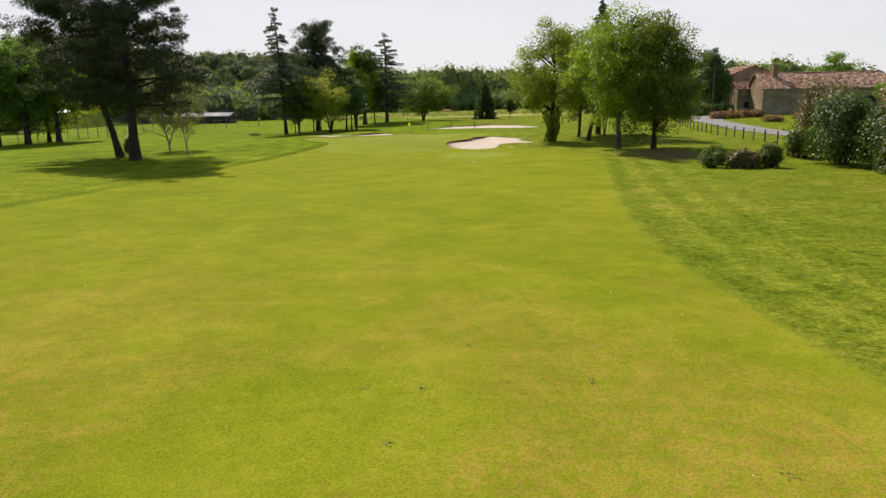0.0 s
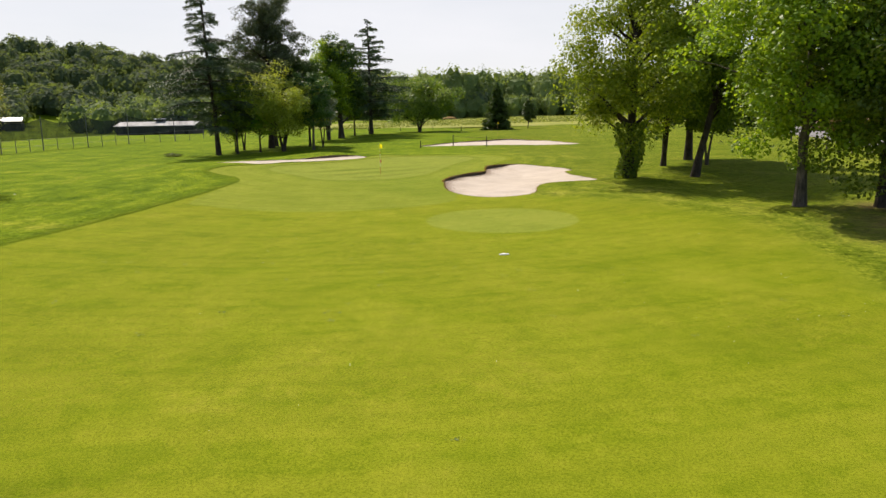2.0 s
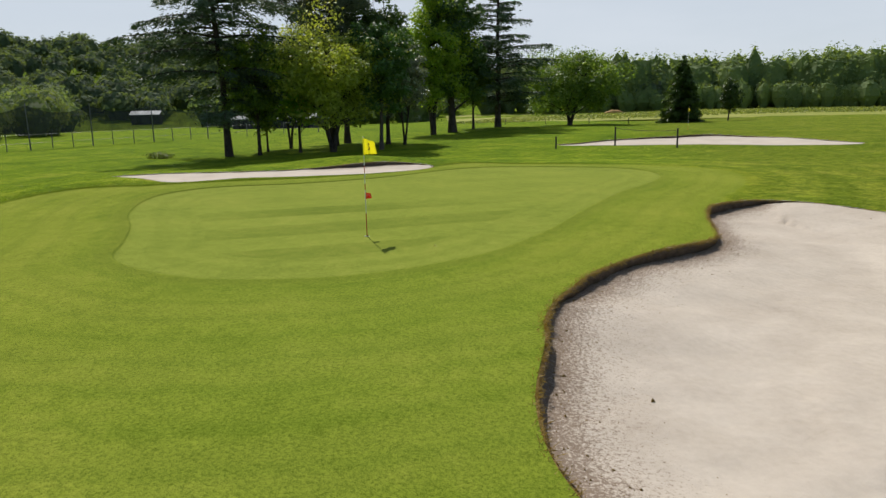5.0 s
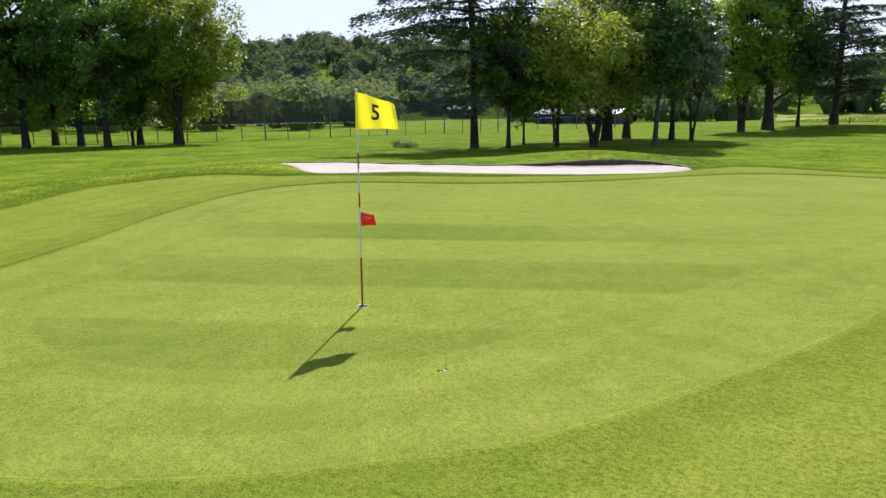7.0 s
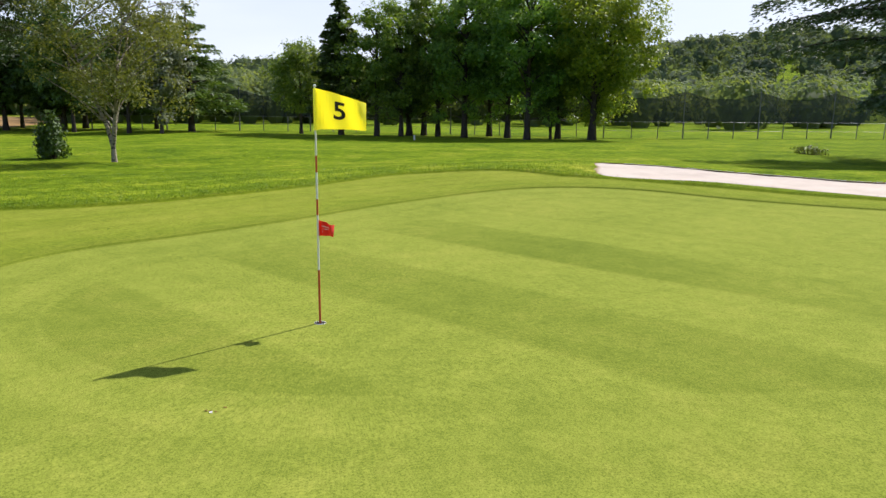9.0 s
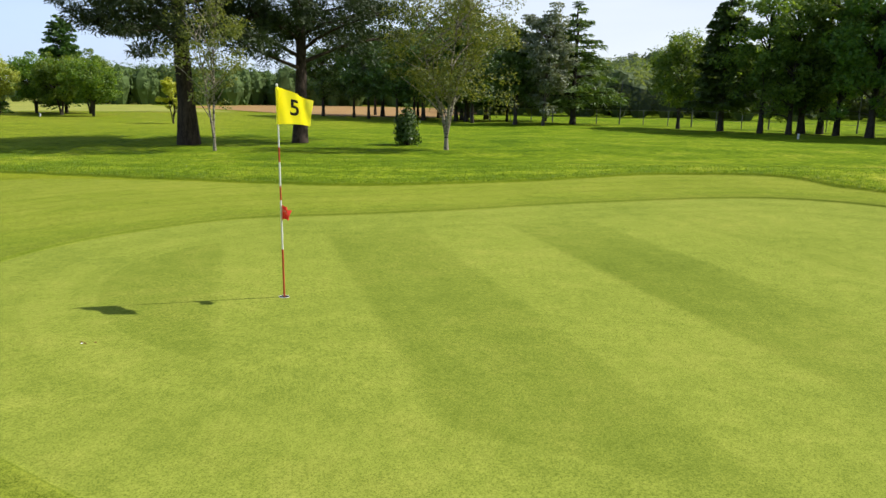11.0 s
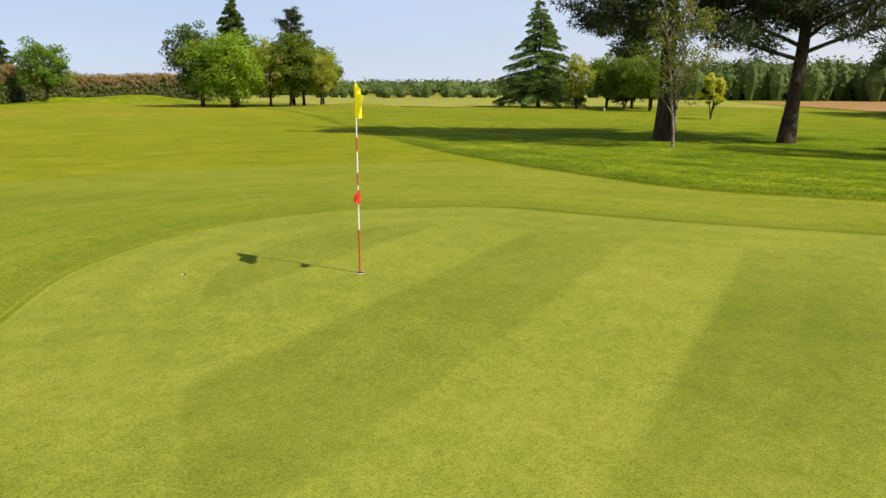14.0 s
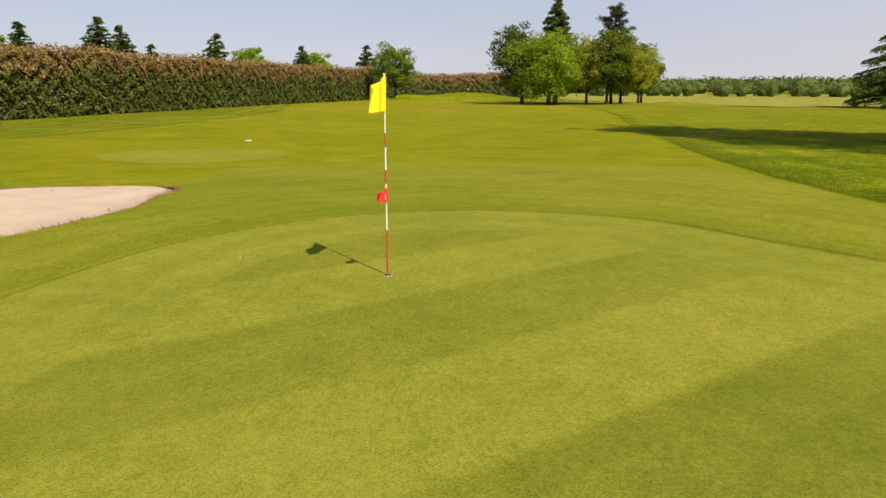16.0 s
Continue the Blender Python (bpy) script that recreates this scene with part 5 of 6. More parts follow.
# ---------------- hedges ----------------
def hedge(label, line, high, thick, n, leaf, rust, seed=0, density_top=0.35):
    """A tall clipped hedge along a line: dark shell for the inner shade, leaves, and a browned crest."""
    global rng
    rng = np.random.default_rng(9000 + seed)
    line = np.array(line, float)
    seg = np.linalg.norm(np.diff(line, axis=0), axis=1)
    s = np.concatenate(([0], np.cumsum(seg)))
    k = int(s[-1] / 1.5)
    u = np.linspace(0, s[-1], k)
    c = np.stack([np.interp(u, s, line[:, i]) for i in range(2)], 1)
    d = np.gradient(c, axis=0)
    d /= np.linalg.norm(d, axis=1, keepdims=True)
    nn = np.stack([-d[:, 1], d[:, 0]], 1)
    gzs = ground_z(c[:, 0], c[:, 1])
    topz = high * (1 + 0.03 * np.sin(u * 0.35) + 0.02 * np.sin(u * 1.1))
    ob = thing("hedge", (c[0, 0], c[0, 1], gzs[0]), label, "hedge")
    org = np.array([c[0, 0], c[0, 1], gzs[0]])
    prof = [(-0.5, 0.0), (-0.47, 0.55), (-0.38, 0.93), (0.38, 0.93), (0.47, 0.55), (0.5, 0.0)]
    V = []
    for off, f in prof:
        w = 1 + 0.05 * np.sin(u * 0.9 + off * 9)
        V.append(np.concatenate([c + nn * (off * thick * 0.8 * w)[:, None], (gzs - 0.1 + topz * f)[:, None]], 1))
    V = np.concatenate(V) - org
    q = []
    for j in range(len(prof) - 1):
        a = j * k + np.arange(k - 1)
        q.append(np.stack([a, a + 1, a + k + 1, a + k], 1))
    q = np.concatenate(q)
    core = mesh_np("core", V, q, np.full(len(q), 4), INNER_SHADE, True)
    part("core", core, INNER_SHADE, ob, "dark inner shell standing for the shade inside the hedge")
    for name, mat, m in (("foliage", L_HEDGE, int(n * 1.15)), ("crest", L_RUST if rust else L_HEDGE, int(n * 0.62))):
        uu = rng.uniform(0, s[-1], m)
        ci = np.stack([np.interp(uu, u, c[:, i]) for i in range(2)], 1)
        ni = np.stack([np.interp(uu, u, nn[:, i]) for i in range(2)], 1)
        edge = 0.74 + 0.10 * np.sin(uu * 0.45) * np.sin(uu * 0.17 + 1) + 0.07 * np.sin(uu * 1.9)
        f = rng.uniform(0, 0.97, m) if name == "foliage" else edge + (1.04 - edge) * rng.random(m) - np.abs(rng.normal(0, 0.10, m))
        if name == "foliage":
            over = (f > edge) & (rng.random(m) < 0.75)
            f = np.where(over, f * rng.random(m), f)
        side = np.where((f < 0.94) & (rng.random(m) < 0.88), np.sign(rng.random(m) - 0.5), rng.uniform(-1, 1, m))
        # leaves hang in rounded sprays with dark hollows between them
        spray = np.sin(uu * 2.9 + 2.1 * np.sin(f * 8 + uu * 0.7)) * np.sin(f * high * 2.6 + 1.7 * np.sin(uu * 1.3))
        fine = np.sin(uu * 7.1 + f * 13) * np.sin(f * high * 6.0 + uu * 3.3)
        off = side * (thick * 0.5 * (1 - 0.22 * f ** 3) + 0.30 * spray + 0.11 * fine + rng.normal(-0.03, 0.07, m))
        z = np.interp(uu, u, gzs) + f * np.interp(uu, u, topz) + rng.normal(0, 0.06, m)
        pos = np.concatenate([ci + ni * off[:, None], z[:, None]], 1) - org
        sz = leaf * 0.92 * rng.uniform(0.6, 1.4, m)
        face = np.concatenate([ni * side[:, None], np.full((m, 1), 0.6)], 1) + rng.normal(0, 0.5, (m, 3))
        axis = np.cross(face, rng.normal(size=(m, 3)))
        part(name, leaf_mesh(name, slivers(pos, sz, sz * 0.8, axis, face), mat, 3), mat, ob, "rust-brown upper shoots" if rust and name == "crest" else "")
    return ob


# near-black colour puts the shade behind the leaves into the inner shell
INNER_SHADE = plain("hedge_inner_shade", (0.022, 0.026, 0.010), 0.95, 0.3, 3.0, spec=0.1)
hedge("tall clipped evergreen hedge with a browned crest", [(34.6, -37), (30.4, -48.8), (26.4, -61), (21.4, -82), (13.4, -108), (4.4, -127)], 5.7, 2.2, 58000, 0.235, True, 1)
hedge("rust-brown clipped hedge closing the fairway end", [(4.0, -133), (-8, -137), (-28, -139)], 5.0, 2.0, 18000, 0.26, True, 2)
hedge("low clipped green hedge by the farm road", [(47.5, 66), (54, 61), (61, 58.6)], 2.3, 1.4, 5000, 0.25, False, 3)

# trees looking over the hedge
g = "trees behind the hedge"
a = conifer("garden_conifer", (45, -66), 9.8, 5.4, L_DARK, B_DARK, "dark conifer looking over the hedge", 3400, 0.34, 1.5, 0.25, 20, 0.15, 0.22, seed=21, profile=0.8, ragged=0.35, fat=0.5, group=g)
for x, y, sc, tn in ((44.0, -57.5, 0.92, 40), (42.6, -59.5, 0.95, 100), (36, -84, 1.05, 200), (35, -88, 0.98, 20), (33.6, -95, 0.8, 80), (27, -104, 1.0, 150), (17.6, -128, 0.95, 10), (6.5, -143, 1.05, 60), (39.8, -73, 0.9, 250)):
    spot(a, x, y, tn, sc * 1.45, 0.72)
a = broadleaf("garden_tree", (24.5, -116), 9.0, 6.5, L_BRIGHT, B_DARK, "light green tree looking over the hedge", 3500, 0.36, 2.0, 0.2, seed=71, group=g)
spot(a, 16.0, -132, 90, 1.0)
spot(a, 41.5, -68, 30, 1.0)

# ---------------- shrubs by the road ----------------
g = "shrubs on the verge"
bush("leafy_shrub", (23.4, -34.4), (1.6, 1.5, 2.0), L_HEDGE, "loose green shrub on the rough", 1900, 0.16, 11, g)
bush("leafy_shrub", (27.4, -34.9), (1.5, 1.5, 2.1), L_HEDGE, "loose green shrub with tall shoots", 1900, 0.16, 12, g)
bush("grassy_tuft", (25.5, -35.0), (2.2, 1.4, 1.6), L_BROWN, "dry brownish tuft between two shrubs", 1800, 0.2, 13, g)
bush("dark_shrub", (33.0, -33.5), (4.4, 4.0, 5.6), L_DARK, "dense dark green shrub at the hedge end", 12000, 0.16, 14, g)
bush("dark_shrub", (34.5, -38.0), (4.2, 4.2, 5.6), L_DARK, "tall dark evergreen shrub at the hedge end", 11000, 0.16, 15, g)
bush("brownish_shrub", (36.9, -24.0), (4.6, 4.4, 6.8), L_BROWN, "tall brownish shrub beside the road fence", 14000, 0.15, 16, g)
bush("brownish_shrub", (35.6, -29.0), (3.8, 3.6, 6.0), L_BROWN, "tall thin brownish shrub by the roadside", 8000, 0.15, 17, g)
bush("dark_shrub", (32.6, -28.6), (2.6, 2.6, 2.8), L_HEDGE, "dark shrub near the road fence", 2600, 0.2, 18, g)
g = "garden shrubs by the farm"
for i, (x, y, h) in enumerate(((53.0, 44.5, 1.6), (56.0, 46.5, 1.8), (59.0, 48.5, 1.7), (61.5, 49.5, 1.6), (57.5, 33.0, 1.2), (66, 40, 1.2))):
    bush("pink_shrub", (x, y), (3.4, 2.6, h), L_RUST, "reddish-brown garden shrub near the farm", 900, 0.28, 21 + i, g)


# ---------------- farmhouse ----------------
def make_stone():
    m, t, out = material("old_stone_wall")
    v = coords(t)
    a, b, c = noise_of(t, 0.5, 5, 0.6, v), noise_of(t, 3.5, 5, 0.7, v), noise_of(t, 20, 3, 0.7, v)
    f = calc(t, "ADD", calc(t, "MULTIPLY", a, 0.45), calc(t, "ADD", calc(t, "MULTIPLY", b, 0.35), calc(t, "MULTIPLY", c, 0.2)))
    col = ramp(t, f, [(0.36, (0.115, 0.086, 0.054)), (0.48, (0.255, 0.200, 0.126)), (0.62, (0.42, 0.34, 0.22))])
    br = t.nodes.new("ShaderNodeTexBrick")
    br.inputs["Scale"].default_value = 2.2
    br.inputs["Mortar Size"].default_value = 0.03
    mp = nd(t, "ShaderNodeMapping", Rotation=(radians(90), 0, 0))
    t.links.new(v, mp.inputs["Vector"])
    t.links.new(mp.outputs["Vector"], br.inputs["Vector"])
    surface(t, out, col, 0.95, calc(t, "ADD", b, calc(t, "MULTIPLY", br.outputs["Fac"], -0.6)), 0.7, 0.05, 0.1)
    return m


def make_tile():
    m, t, out = material("terracotta_tiles")
    v = coords(t)
    a, b = noise_of(t, 0.7, 4, 0.6, v), noise_of(t, 3.0, 4, 0.8, v)
    vor = nd(t, "ShaderNodeTexVoronoi", Scale=2.6)
    t.links.new(v, vor.inputs["Vector"])
    sp = t.nodes.new("ShaderNodeSeparateColor")
    t.links.new(vor.outputs["Color"], sp.inputs[0])
    f = calc(t, "ADD", calc(t, "MULTIPLY", a, 0.3), calc(t, "ADD", calc(t, "MULTIPLY", b, 0.3), calc(t, "MULTIPLY", sp.outputs[0], 0.4)))
    col = ramp(t, f, [(0.30, (0.12, 0.065, 0.045)), (0.5, (0.33, 0.185, 0.125)), (0.70, (0.56, 0.40, 0.29))])
    surface(t, out, col, 0.9, b, 0.5, 0.03, 0.15)
    return m


STONE, TILE = make_stone(), make_tile()
DARKHOLE = plain("dark_opening", (0.02, 0.018, 0.016), 0.9, 0.2)
PLANK = plain("dark_planks", (0.055, 0.048, 0.042), 0.85, 0.3, 1.5)
WOODPOST = plain("weathered_post", (0.10, 0.078, 0.058), 0.9, 0.3, 6.0)
METAL = plain("dull_metal", (0.16, 0.165, 0.16), 0.55, 0.2, 6.0, 0.6)
SHEETROOF = plain("pale_sheet_roof", (0.74, 0.75, 0.76), 0.45, 0.08, 0.4)


def gable_walls(w, dpt, eave, ridge, t=0.45, holes=()):
    """Four walls with gables at the x ends, origin at a corner; holes: (side, x0, z0, w, h) recesses in the long front."""
    bm = bmesh.new()
    out = [(0, 0), (w, 0), (w, dpt), (0, dpt)]
    inn = [(t, t), (w - t, t), (w - t, dpt - t), (t, dpt - t)]
    vo0 = [bm.verts.new((x, y, -0.4)) for x, y in out]
    vo1 = [bm.verts.new((x, y, eave)) for x, y in out]
    vi0 = [bm.verts.new((x, y, -0.4)) for x, y in inn]
    vi1 = [bm.verts.new((x, y, eave)) for x, y in inn]
    for i in range(4):
        j = (i + 1) % 4
        bm.faces.new((vo0[i], vo0[j], vo1[j], vo1[i]))
        bm.faces.new((vi0[j], vi0[i], vi1[i], vi1[j]))
        if i in (0, 2):
            bm.faces.new((vo1[i], vo1[j], vi1[j], vi1[i]))
    for (a, b, c, d), x, xi in (((vo1[0], vo1[3], vi1[0], vi1[3]), 0, t), ((vo1[1], vo1[2], vi1[1], vi1[2]), w, w - t)):
        p, q = bm.verts.new((x, dpt / 2, ridge)), bm.verts.new((xi, dpt / 2, ridge))
        bm.faces.new((a, b, p))
        bm.faces.new((c, d, q))
        bm.faces.new((a, p, q, c))
        bm.faces.new((b, p, q, d))
    bmesh.ops.recalc_face_normals(bm, faces=bm.faces)
    return bm


def tiled_slope(w, run, rise, over=0.35, period=0.42, thick=0.12):
    """Half a roof of canal tiles: corrugated across, stepped down the slope; origin at the lower corner of the eave."""
    nx = int((w + 2 * over) / period * 3)
    courses = 11
    x = np.linspace(-over, w + over, nx)
    V = []
    for j in range(courses + 1):
        for k in (0, 1):
            f = (j + k * 0.98) / (courses + 1)
            y = -over + (run + over) * f
            z = rise * (y / run) + 0.05 * (1 - k) + 0.055 * np.cos(x / period * 2 * np.pi) + 0.03 * np.sin(x * 0.4)
            V.append(np.stack([x, np.full(nx, y), z + thick], 1))
    rows = len(V)
    V = np.concatenate(V)
    a = (np.arange(rows - 1)[:, None] * nx + np.arange(nx - 1)[None]).ravel()
    q = np.stack([a, a + 1, a + nx + 1, a + nx], 1)
    under = V.copy()
    under[:, 2] -= thick
    n = len(V)
    q2 = q[:, ::-1] + n
    rim = []
    for line in (np.arange(nx), np.arange(nx) + (rows - 1) * nx, np.arange(rows) * nx, np.arange(rows) * nx + nx - 1):
        rim.append(np.stack([line[:-1], line[1:], line[1:] + n, line[:-1] + n], 1))
    Q = np.concatenate([q, q2] + rim)
    return mesh_np("roof_slope", np.concatenate([V, under]), Q, np.full(len(Q), 4), TILE)


def window_part(parent, x, z, w, h, y=-0.02, face=0):
    """A shuttered opening in a wall: near-black panel for the shade within, with a stone frame."""
    # no recess is cut: the panel's colour alone gives the dark inside
    bm = box_bm((w, 0.1, h), (x, y + 0.03, z + h / 2))
    o = part("window", bm, DARKHOLE, parent, "near-black panel for a shaded opening")
    bm = box_bm((w + 0.3, 0.12, 0.16), (x, y, z - 0.08), 0.02)
    part("sill", bm, STONE, o)
    bm = box_bm((w + 0.36, 0.12, 0.2), (x, y, z + h + 0.1), 0.02)
    part("lintel", bm, STONE, o)
    return o


def farm_wing(name, label, at, turn, w, dpt, eave, ridge, openings):
    ob = thing(name, (at[0], at[1], at[2]), label, "house", "", turn)
    part("wall", gable_walls(w, dpt, eave, ridge), STONE, ob)
    rise = ridge - eave
    part("roof", tiled_slope(w, dpt / 2, rise), TILE, ob, "weathered terracotta roof slope", (0, 0, eave))
    part("roof", tiled_slope(w, dpt / 2, rise), TILE, ob, "weathered terracotta roof slope", (w, dpt, eave), (0, 0, 180))
    bm = bmesh.new()
    for i in range(int(w / 0.45)):
        bmesh.ops.create_cone(bm, cap_ends=True, segments=8, radius1=0.16, radius2=0.14, depth=0.5,
                              matrix=Matrix.Translation((0.25 + i * 0.45, dpt / 2, ridge + 0.12)) @ Matrix.Rotation(radians(90), 4, "Y"))
    part("ridge_tiles", bm, TILE, ob)
    for x, z, ww, hh in openings:
        window_part(ob, x, z, ww, hh)
    return ob


gb = gz(66, 58)
wing = farm_wing("stone_barn", "old stone barn with a terracotta tiled roof", (66.0, 57.5, gb), -4, 24.0, 9.0, 5.0, 7.9, [(12.0, 1.2, 0.9, 1.2), (19.5, 0.2, 3.4, 3.2)])
bm = box_bm((0.9, 0.8, 2.6), (3.2, 3.6, 8.2), 0.03)
box_bm((1.1, 1.0, 0.16), (3.2, 3.6, 9.5), 0.03, bm)
ch = part("chimney", bm, STONE, wing, "sooty brick chimney")
for sx in (-0.25, 0.25):
    bm = bmesh.new()
    bmesh.ops.create_cone(bm, cap_ends=True, segments=10, radius1=0.16, radius2=0.12, depth=0.5, matrix=Matrix.Translation((3.2 + sx, 3.6, 9.8)))
    part("chimney_pot", bm, TILE, ch)
farm_wing("farmhouse", "tall old stone farmhouse with a tiled roof", (75.0, 69.0, gb), 88, 14.0, 12.5, 7.4, 9.8, [(3.0, 3.6, 1.0, 1.5), (7.0, 3.6, 1.0, 1.5), (3.0, 0.8, 1.0, 1.6)])
farm_wing("farm_outhouse", "small stone outhouse with a tiled roof", (64.0, 65.0, gb), 6, 4.6, 3.4, 5.2, 6.4, [(2.0, 1.2, 0.9, 1.2)])
farm_wing("farm_outhouse", "low stone lean-to with old roof tiles", (62.6, 71.0, gb), 6, 5.0, 6.0, 6.2, 7.8, [(2.0, 2.4, 0.9, 1.1)])

# utility pole
p = thing("utility_pole", (55.2, 54.5, gz(55.2, 54.5)), "grey wooden utility pole beside the farm road", "pole")
part("post", tube_mesh("post", [(np.array([[0, 0, -0.3], [0.05, 0, 5], [0.12, 0, 9.6]]), np.array([0.15, 0.13, 0.10]))], WOODPOST, 8), WOODPOST, p)
part("crossbar", box_bm((1.3, 0.1, 0.12), (0.1, 0, 9.2), 0.02), WOODPOST, p)
for sx in (-0.45, 0.65):
    bm = bmesh.new()
    bmesh.ops.create_cone(bm, cap_ends=True, segments=8, radius1=0.06, radius2=0.035, depth=0.2, matrix=Matrix.Translation((sx, 0, 9.36)))
    part("insulator", bm, METAL, p)

# trees by the farm
g = "trees round the farm"
broadleaf("dark_evergreen", (58.6, 65.0), 12.7, 7.0, L_DARK, B_DARK, "massive dark evergreen beside the farm", 13000, 0.34, 0.6, 0.4, seed=81, clusters=150, group=g)
a = broadleaf("farm_tree", (60, 92), 12.0, 9.0, L_PLANE, B_DARK, "green tree behind the farmhouse roofs", 3600, 0.36, 2.5, 0.3, seed=82, group=g)
for x, y, sc, tn in ((92, 82, 1.1, 30), (104, 70, 1.15, 90), (118, 62, 1.2, 150), (70, 108, 1.05, 200), (98, 46, 0.8, 270), (84, 46, 0.62, 20), (140, 70, 1.25, 90)):
    spot(a, x, y, tn, sc)
conifer("cedar_tree", (101, 58), 14.5, 10.0, L_CEDAR, B_DARK, "distant dark cedar beyond the barn", 4000, 0.6, 2, 0.3, 14, 0.1, 0.12, seed=22, profile=0.7, ragged=0.4)


# ---------------- fences ----------------
def walk_line(line, step):
    line = np.array(line, float)
    s = np.concatenate(([0], np.cumsum(np.linalg.norm(np.diff(line, axis=0), axis=1))))
    u = np.arange(0, s[-1] + 0.01, step)
    return np.stack([np.interp(u, s, line[:, i]) for i in range(2)], 1)


def road_fence():
    pts = walk_line([(41.5, 30), (38.8, 15.8), (36.8, 3), (35.8, -12), (35.4, -23), (34.9, -32)], 3.0)
    ob = thing("post_fence", (pts[0, 0], pts[0, 1], gz(*pts[0])), "rough wooden post and wire fence along the road", "fence")
    o = Vector((pts[0, 0], pts[0, 1], gz(*pts[0])))
    post = bm_mesh("post", box_bm((0.11, 0.11, 1.5), (0, 0, 0.5), 0.015), WOODPOST)
    for i, (x, y) in enumerate(pts):
        part("post", post, WOODPOST, ob, at=Vector((x, y, gz(x, y))) - o, turn=(rng.normal(0, 1.5), rng.normal(0, 1.5), i * 37))
    for h in (0.5, 0.85, 1.15):
        P = np.array([(x - o.x, y - o.y, gz(x, y) - o.z + h) for x, y in pts])
        part("wire", tube_mesh("wire", [(P, np.full(len(P), 0.012))], METAL, 4), METAL, ob)


def net_fence():
    """The tall fence of the practice ground: posts, wire and a dark net above."""
    pts = walk_line([(-44, 98), (-56, 84), (-62, 68), (-64, 52), (-65, 42), (-74, 31), (-82, 19), (-89, 6), (-93, -10), (-96, -26)], 3.1)
    o = Vector((pts[0, 0], pts[0, 1], gz(*pts[0])))
    ob = thing("net_fence", o, "green wire fence with tall poles and a dark ball net", "fence")
    short = tube_mesh("post", [(np.array([[0, 0, -0.2], [0, 0, 1.95]]), np.array([0.055, 0.055]))], METAL, 6)
    tall = tube_mesh("tall_pole", [(np.array([[0, 0, -0.2], [0, 0, 5.6]]), np.array([0.09, 0.06]))], METAL, 6)
    for i, (x, y) in enumerate(pts):
        big = i % 3 == 0
        part("tall_pole" if big else "post", tall if big else short, METAL, ob, at=Vector((x, y, gz(x, y))) - o, turn=(rng.normal(0, 0.8), rng.normal(0, 0.8), 0))
    for h in (0.9, 1.9):
        P = np.array([(x - o.x, y - o.y, gz(x, y) - o.z + h) for x, y in pts])
        part("wire", tube_mesh("wire", [(P, np.full(len(P), 0.014))], METAL, 4), METAL, ob)
    n = len(pts)
    lo = np.array([(x - o.x, y - o.y, gz(x, y) - o.z + 1.95) for x, y in pts])
    sagging = np.where(np.arange(n) % 3 == 0, 5.3, 4.5)
    hi = lo.copy()
    hi[:, 2] += sagging - 1.95
    a = np.arange(n - 1)
    net = mesh_np("net", np.concatenate([lo, hi]), np.stack([a, a + 1, a + n + 1, a + n], 1), np.full(n - 1, 4), NET)
    part("net", net, NET, ob, "fine dark netting")


def make_net(name, color, cover):
    m, t, out = material(name)
    d = nd(t, "ShaderNodeBsdfDiffuse", Color=(*color, 1))
    tr = t.nodes.new("ShaderNodeBsdfTransparent")
    f = noise_of(t, 0.6, 4, 0.6, coords(t))
    mx = t.nodes.new("ShaderNodeMixShader")
    t.links.new(span(t, f, 0.3, 0.7, cover - 0.1, cover + 0.1), mx.inputs[0])
    t.links.new(tr.outputs[0], mx.inputs[1])
    t.links.new(d.outputs[0], mx.inputs[2])
    t.links.new(mx.outputs[0], out.inputs["Surface"])
    return m


NET = make_net("ball_net", (0.05, 0.055, 0.055), 0.72)
road_fence()
net_fence()


# ---------------- sheds of the practice ground ----------------
def shed(label, at, turn, w, dpt, eave, ridge, lantern=False):
    ob = thing("shed", (*at, gz(*at)), label, "shed", "", turn)
    bm = box_bm((w, dpt, eave + 0.4), (0, 0, eave / 2 - 0.2))
    part("wall", bm, PLANK, ob)
    bm = bmesh.new()
    h = [(-dpt / 2 - 0.5, eave - 0.06), (0, ridge), (dpt / 2 + 0.5, eave - 0.06)]
    rows = []
    for x in (-w / 2 - 0.5, w / 2 + 0.5):
        rows.append([bm.verts.new((x, y, z)) for y, z in h] + [bm.verts.new((x, y, z + 0.14)) for y, z in reversed(h)])
    for i in range(6):
        bm.faces.new((rows[0][i], rows[0][(i + 1) % 6], rows[1][(i + 1) % 6], rows[1][i]))
    bm.faces.new(rows[0])
    bm.faces.new(list(reversed(rows[1])))
    bmesh.ops.recalc_face_normals(bm, faces=bm.faces)
    part("roof", bm, SHEETROOF, ob, "pale sheet roof")
    if lantern:
        bm = box_bm((1.8, 1.6, 0.8), (0, 0, ridge + 0.3))
        part("lantern", bm, PLANK, ob)
        bm = box_bm((2.8, 2.4, 0.2), (0, 0, ridge + 0.85), 0.05)
        part("lantern_roof", bm, SHEETROOF, ob)
    for x in np.arange(-w / 2 + 2.5, w / 2 - 1, 4.2):
        bm = box_bm((1.5, 0.12, eave * 0.72), (x, -dpt / 2 - 0.03, eave * 0.4), 0.02)
        part("door", bm, DARKHOLE, ob, "dark plank door")
    return ob


shed("long dark shed with a pale sheet roof", (-77, 150), 2, 21, 9, 2.4, 3.4, True)
shed("small dark shed with a pale roof", (-152, 201), 20, 9, 5, 3.2, 4.4)


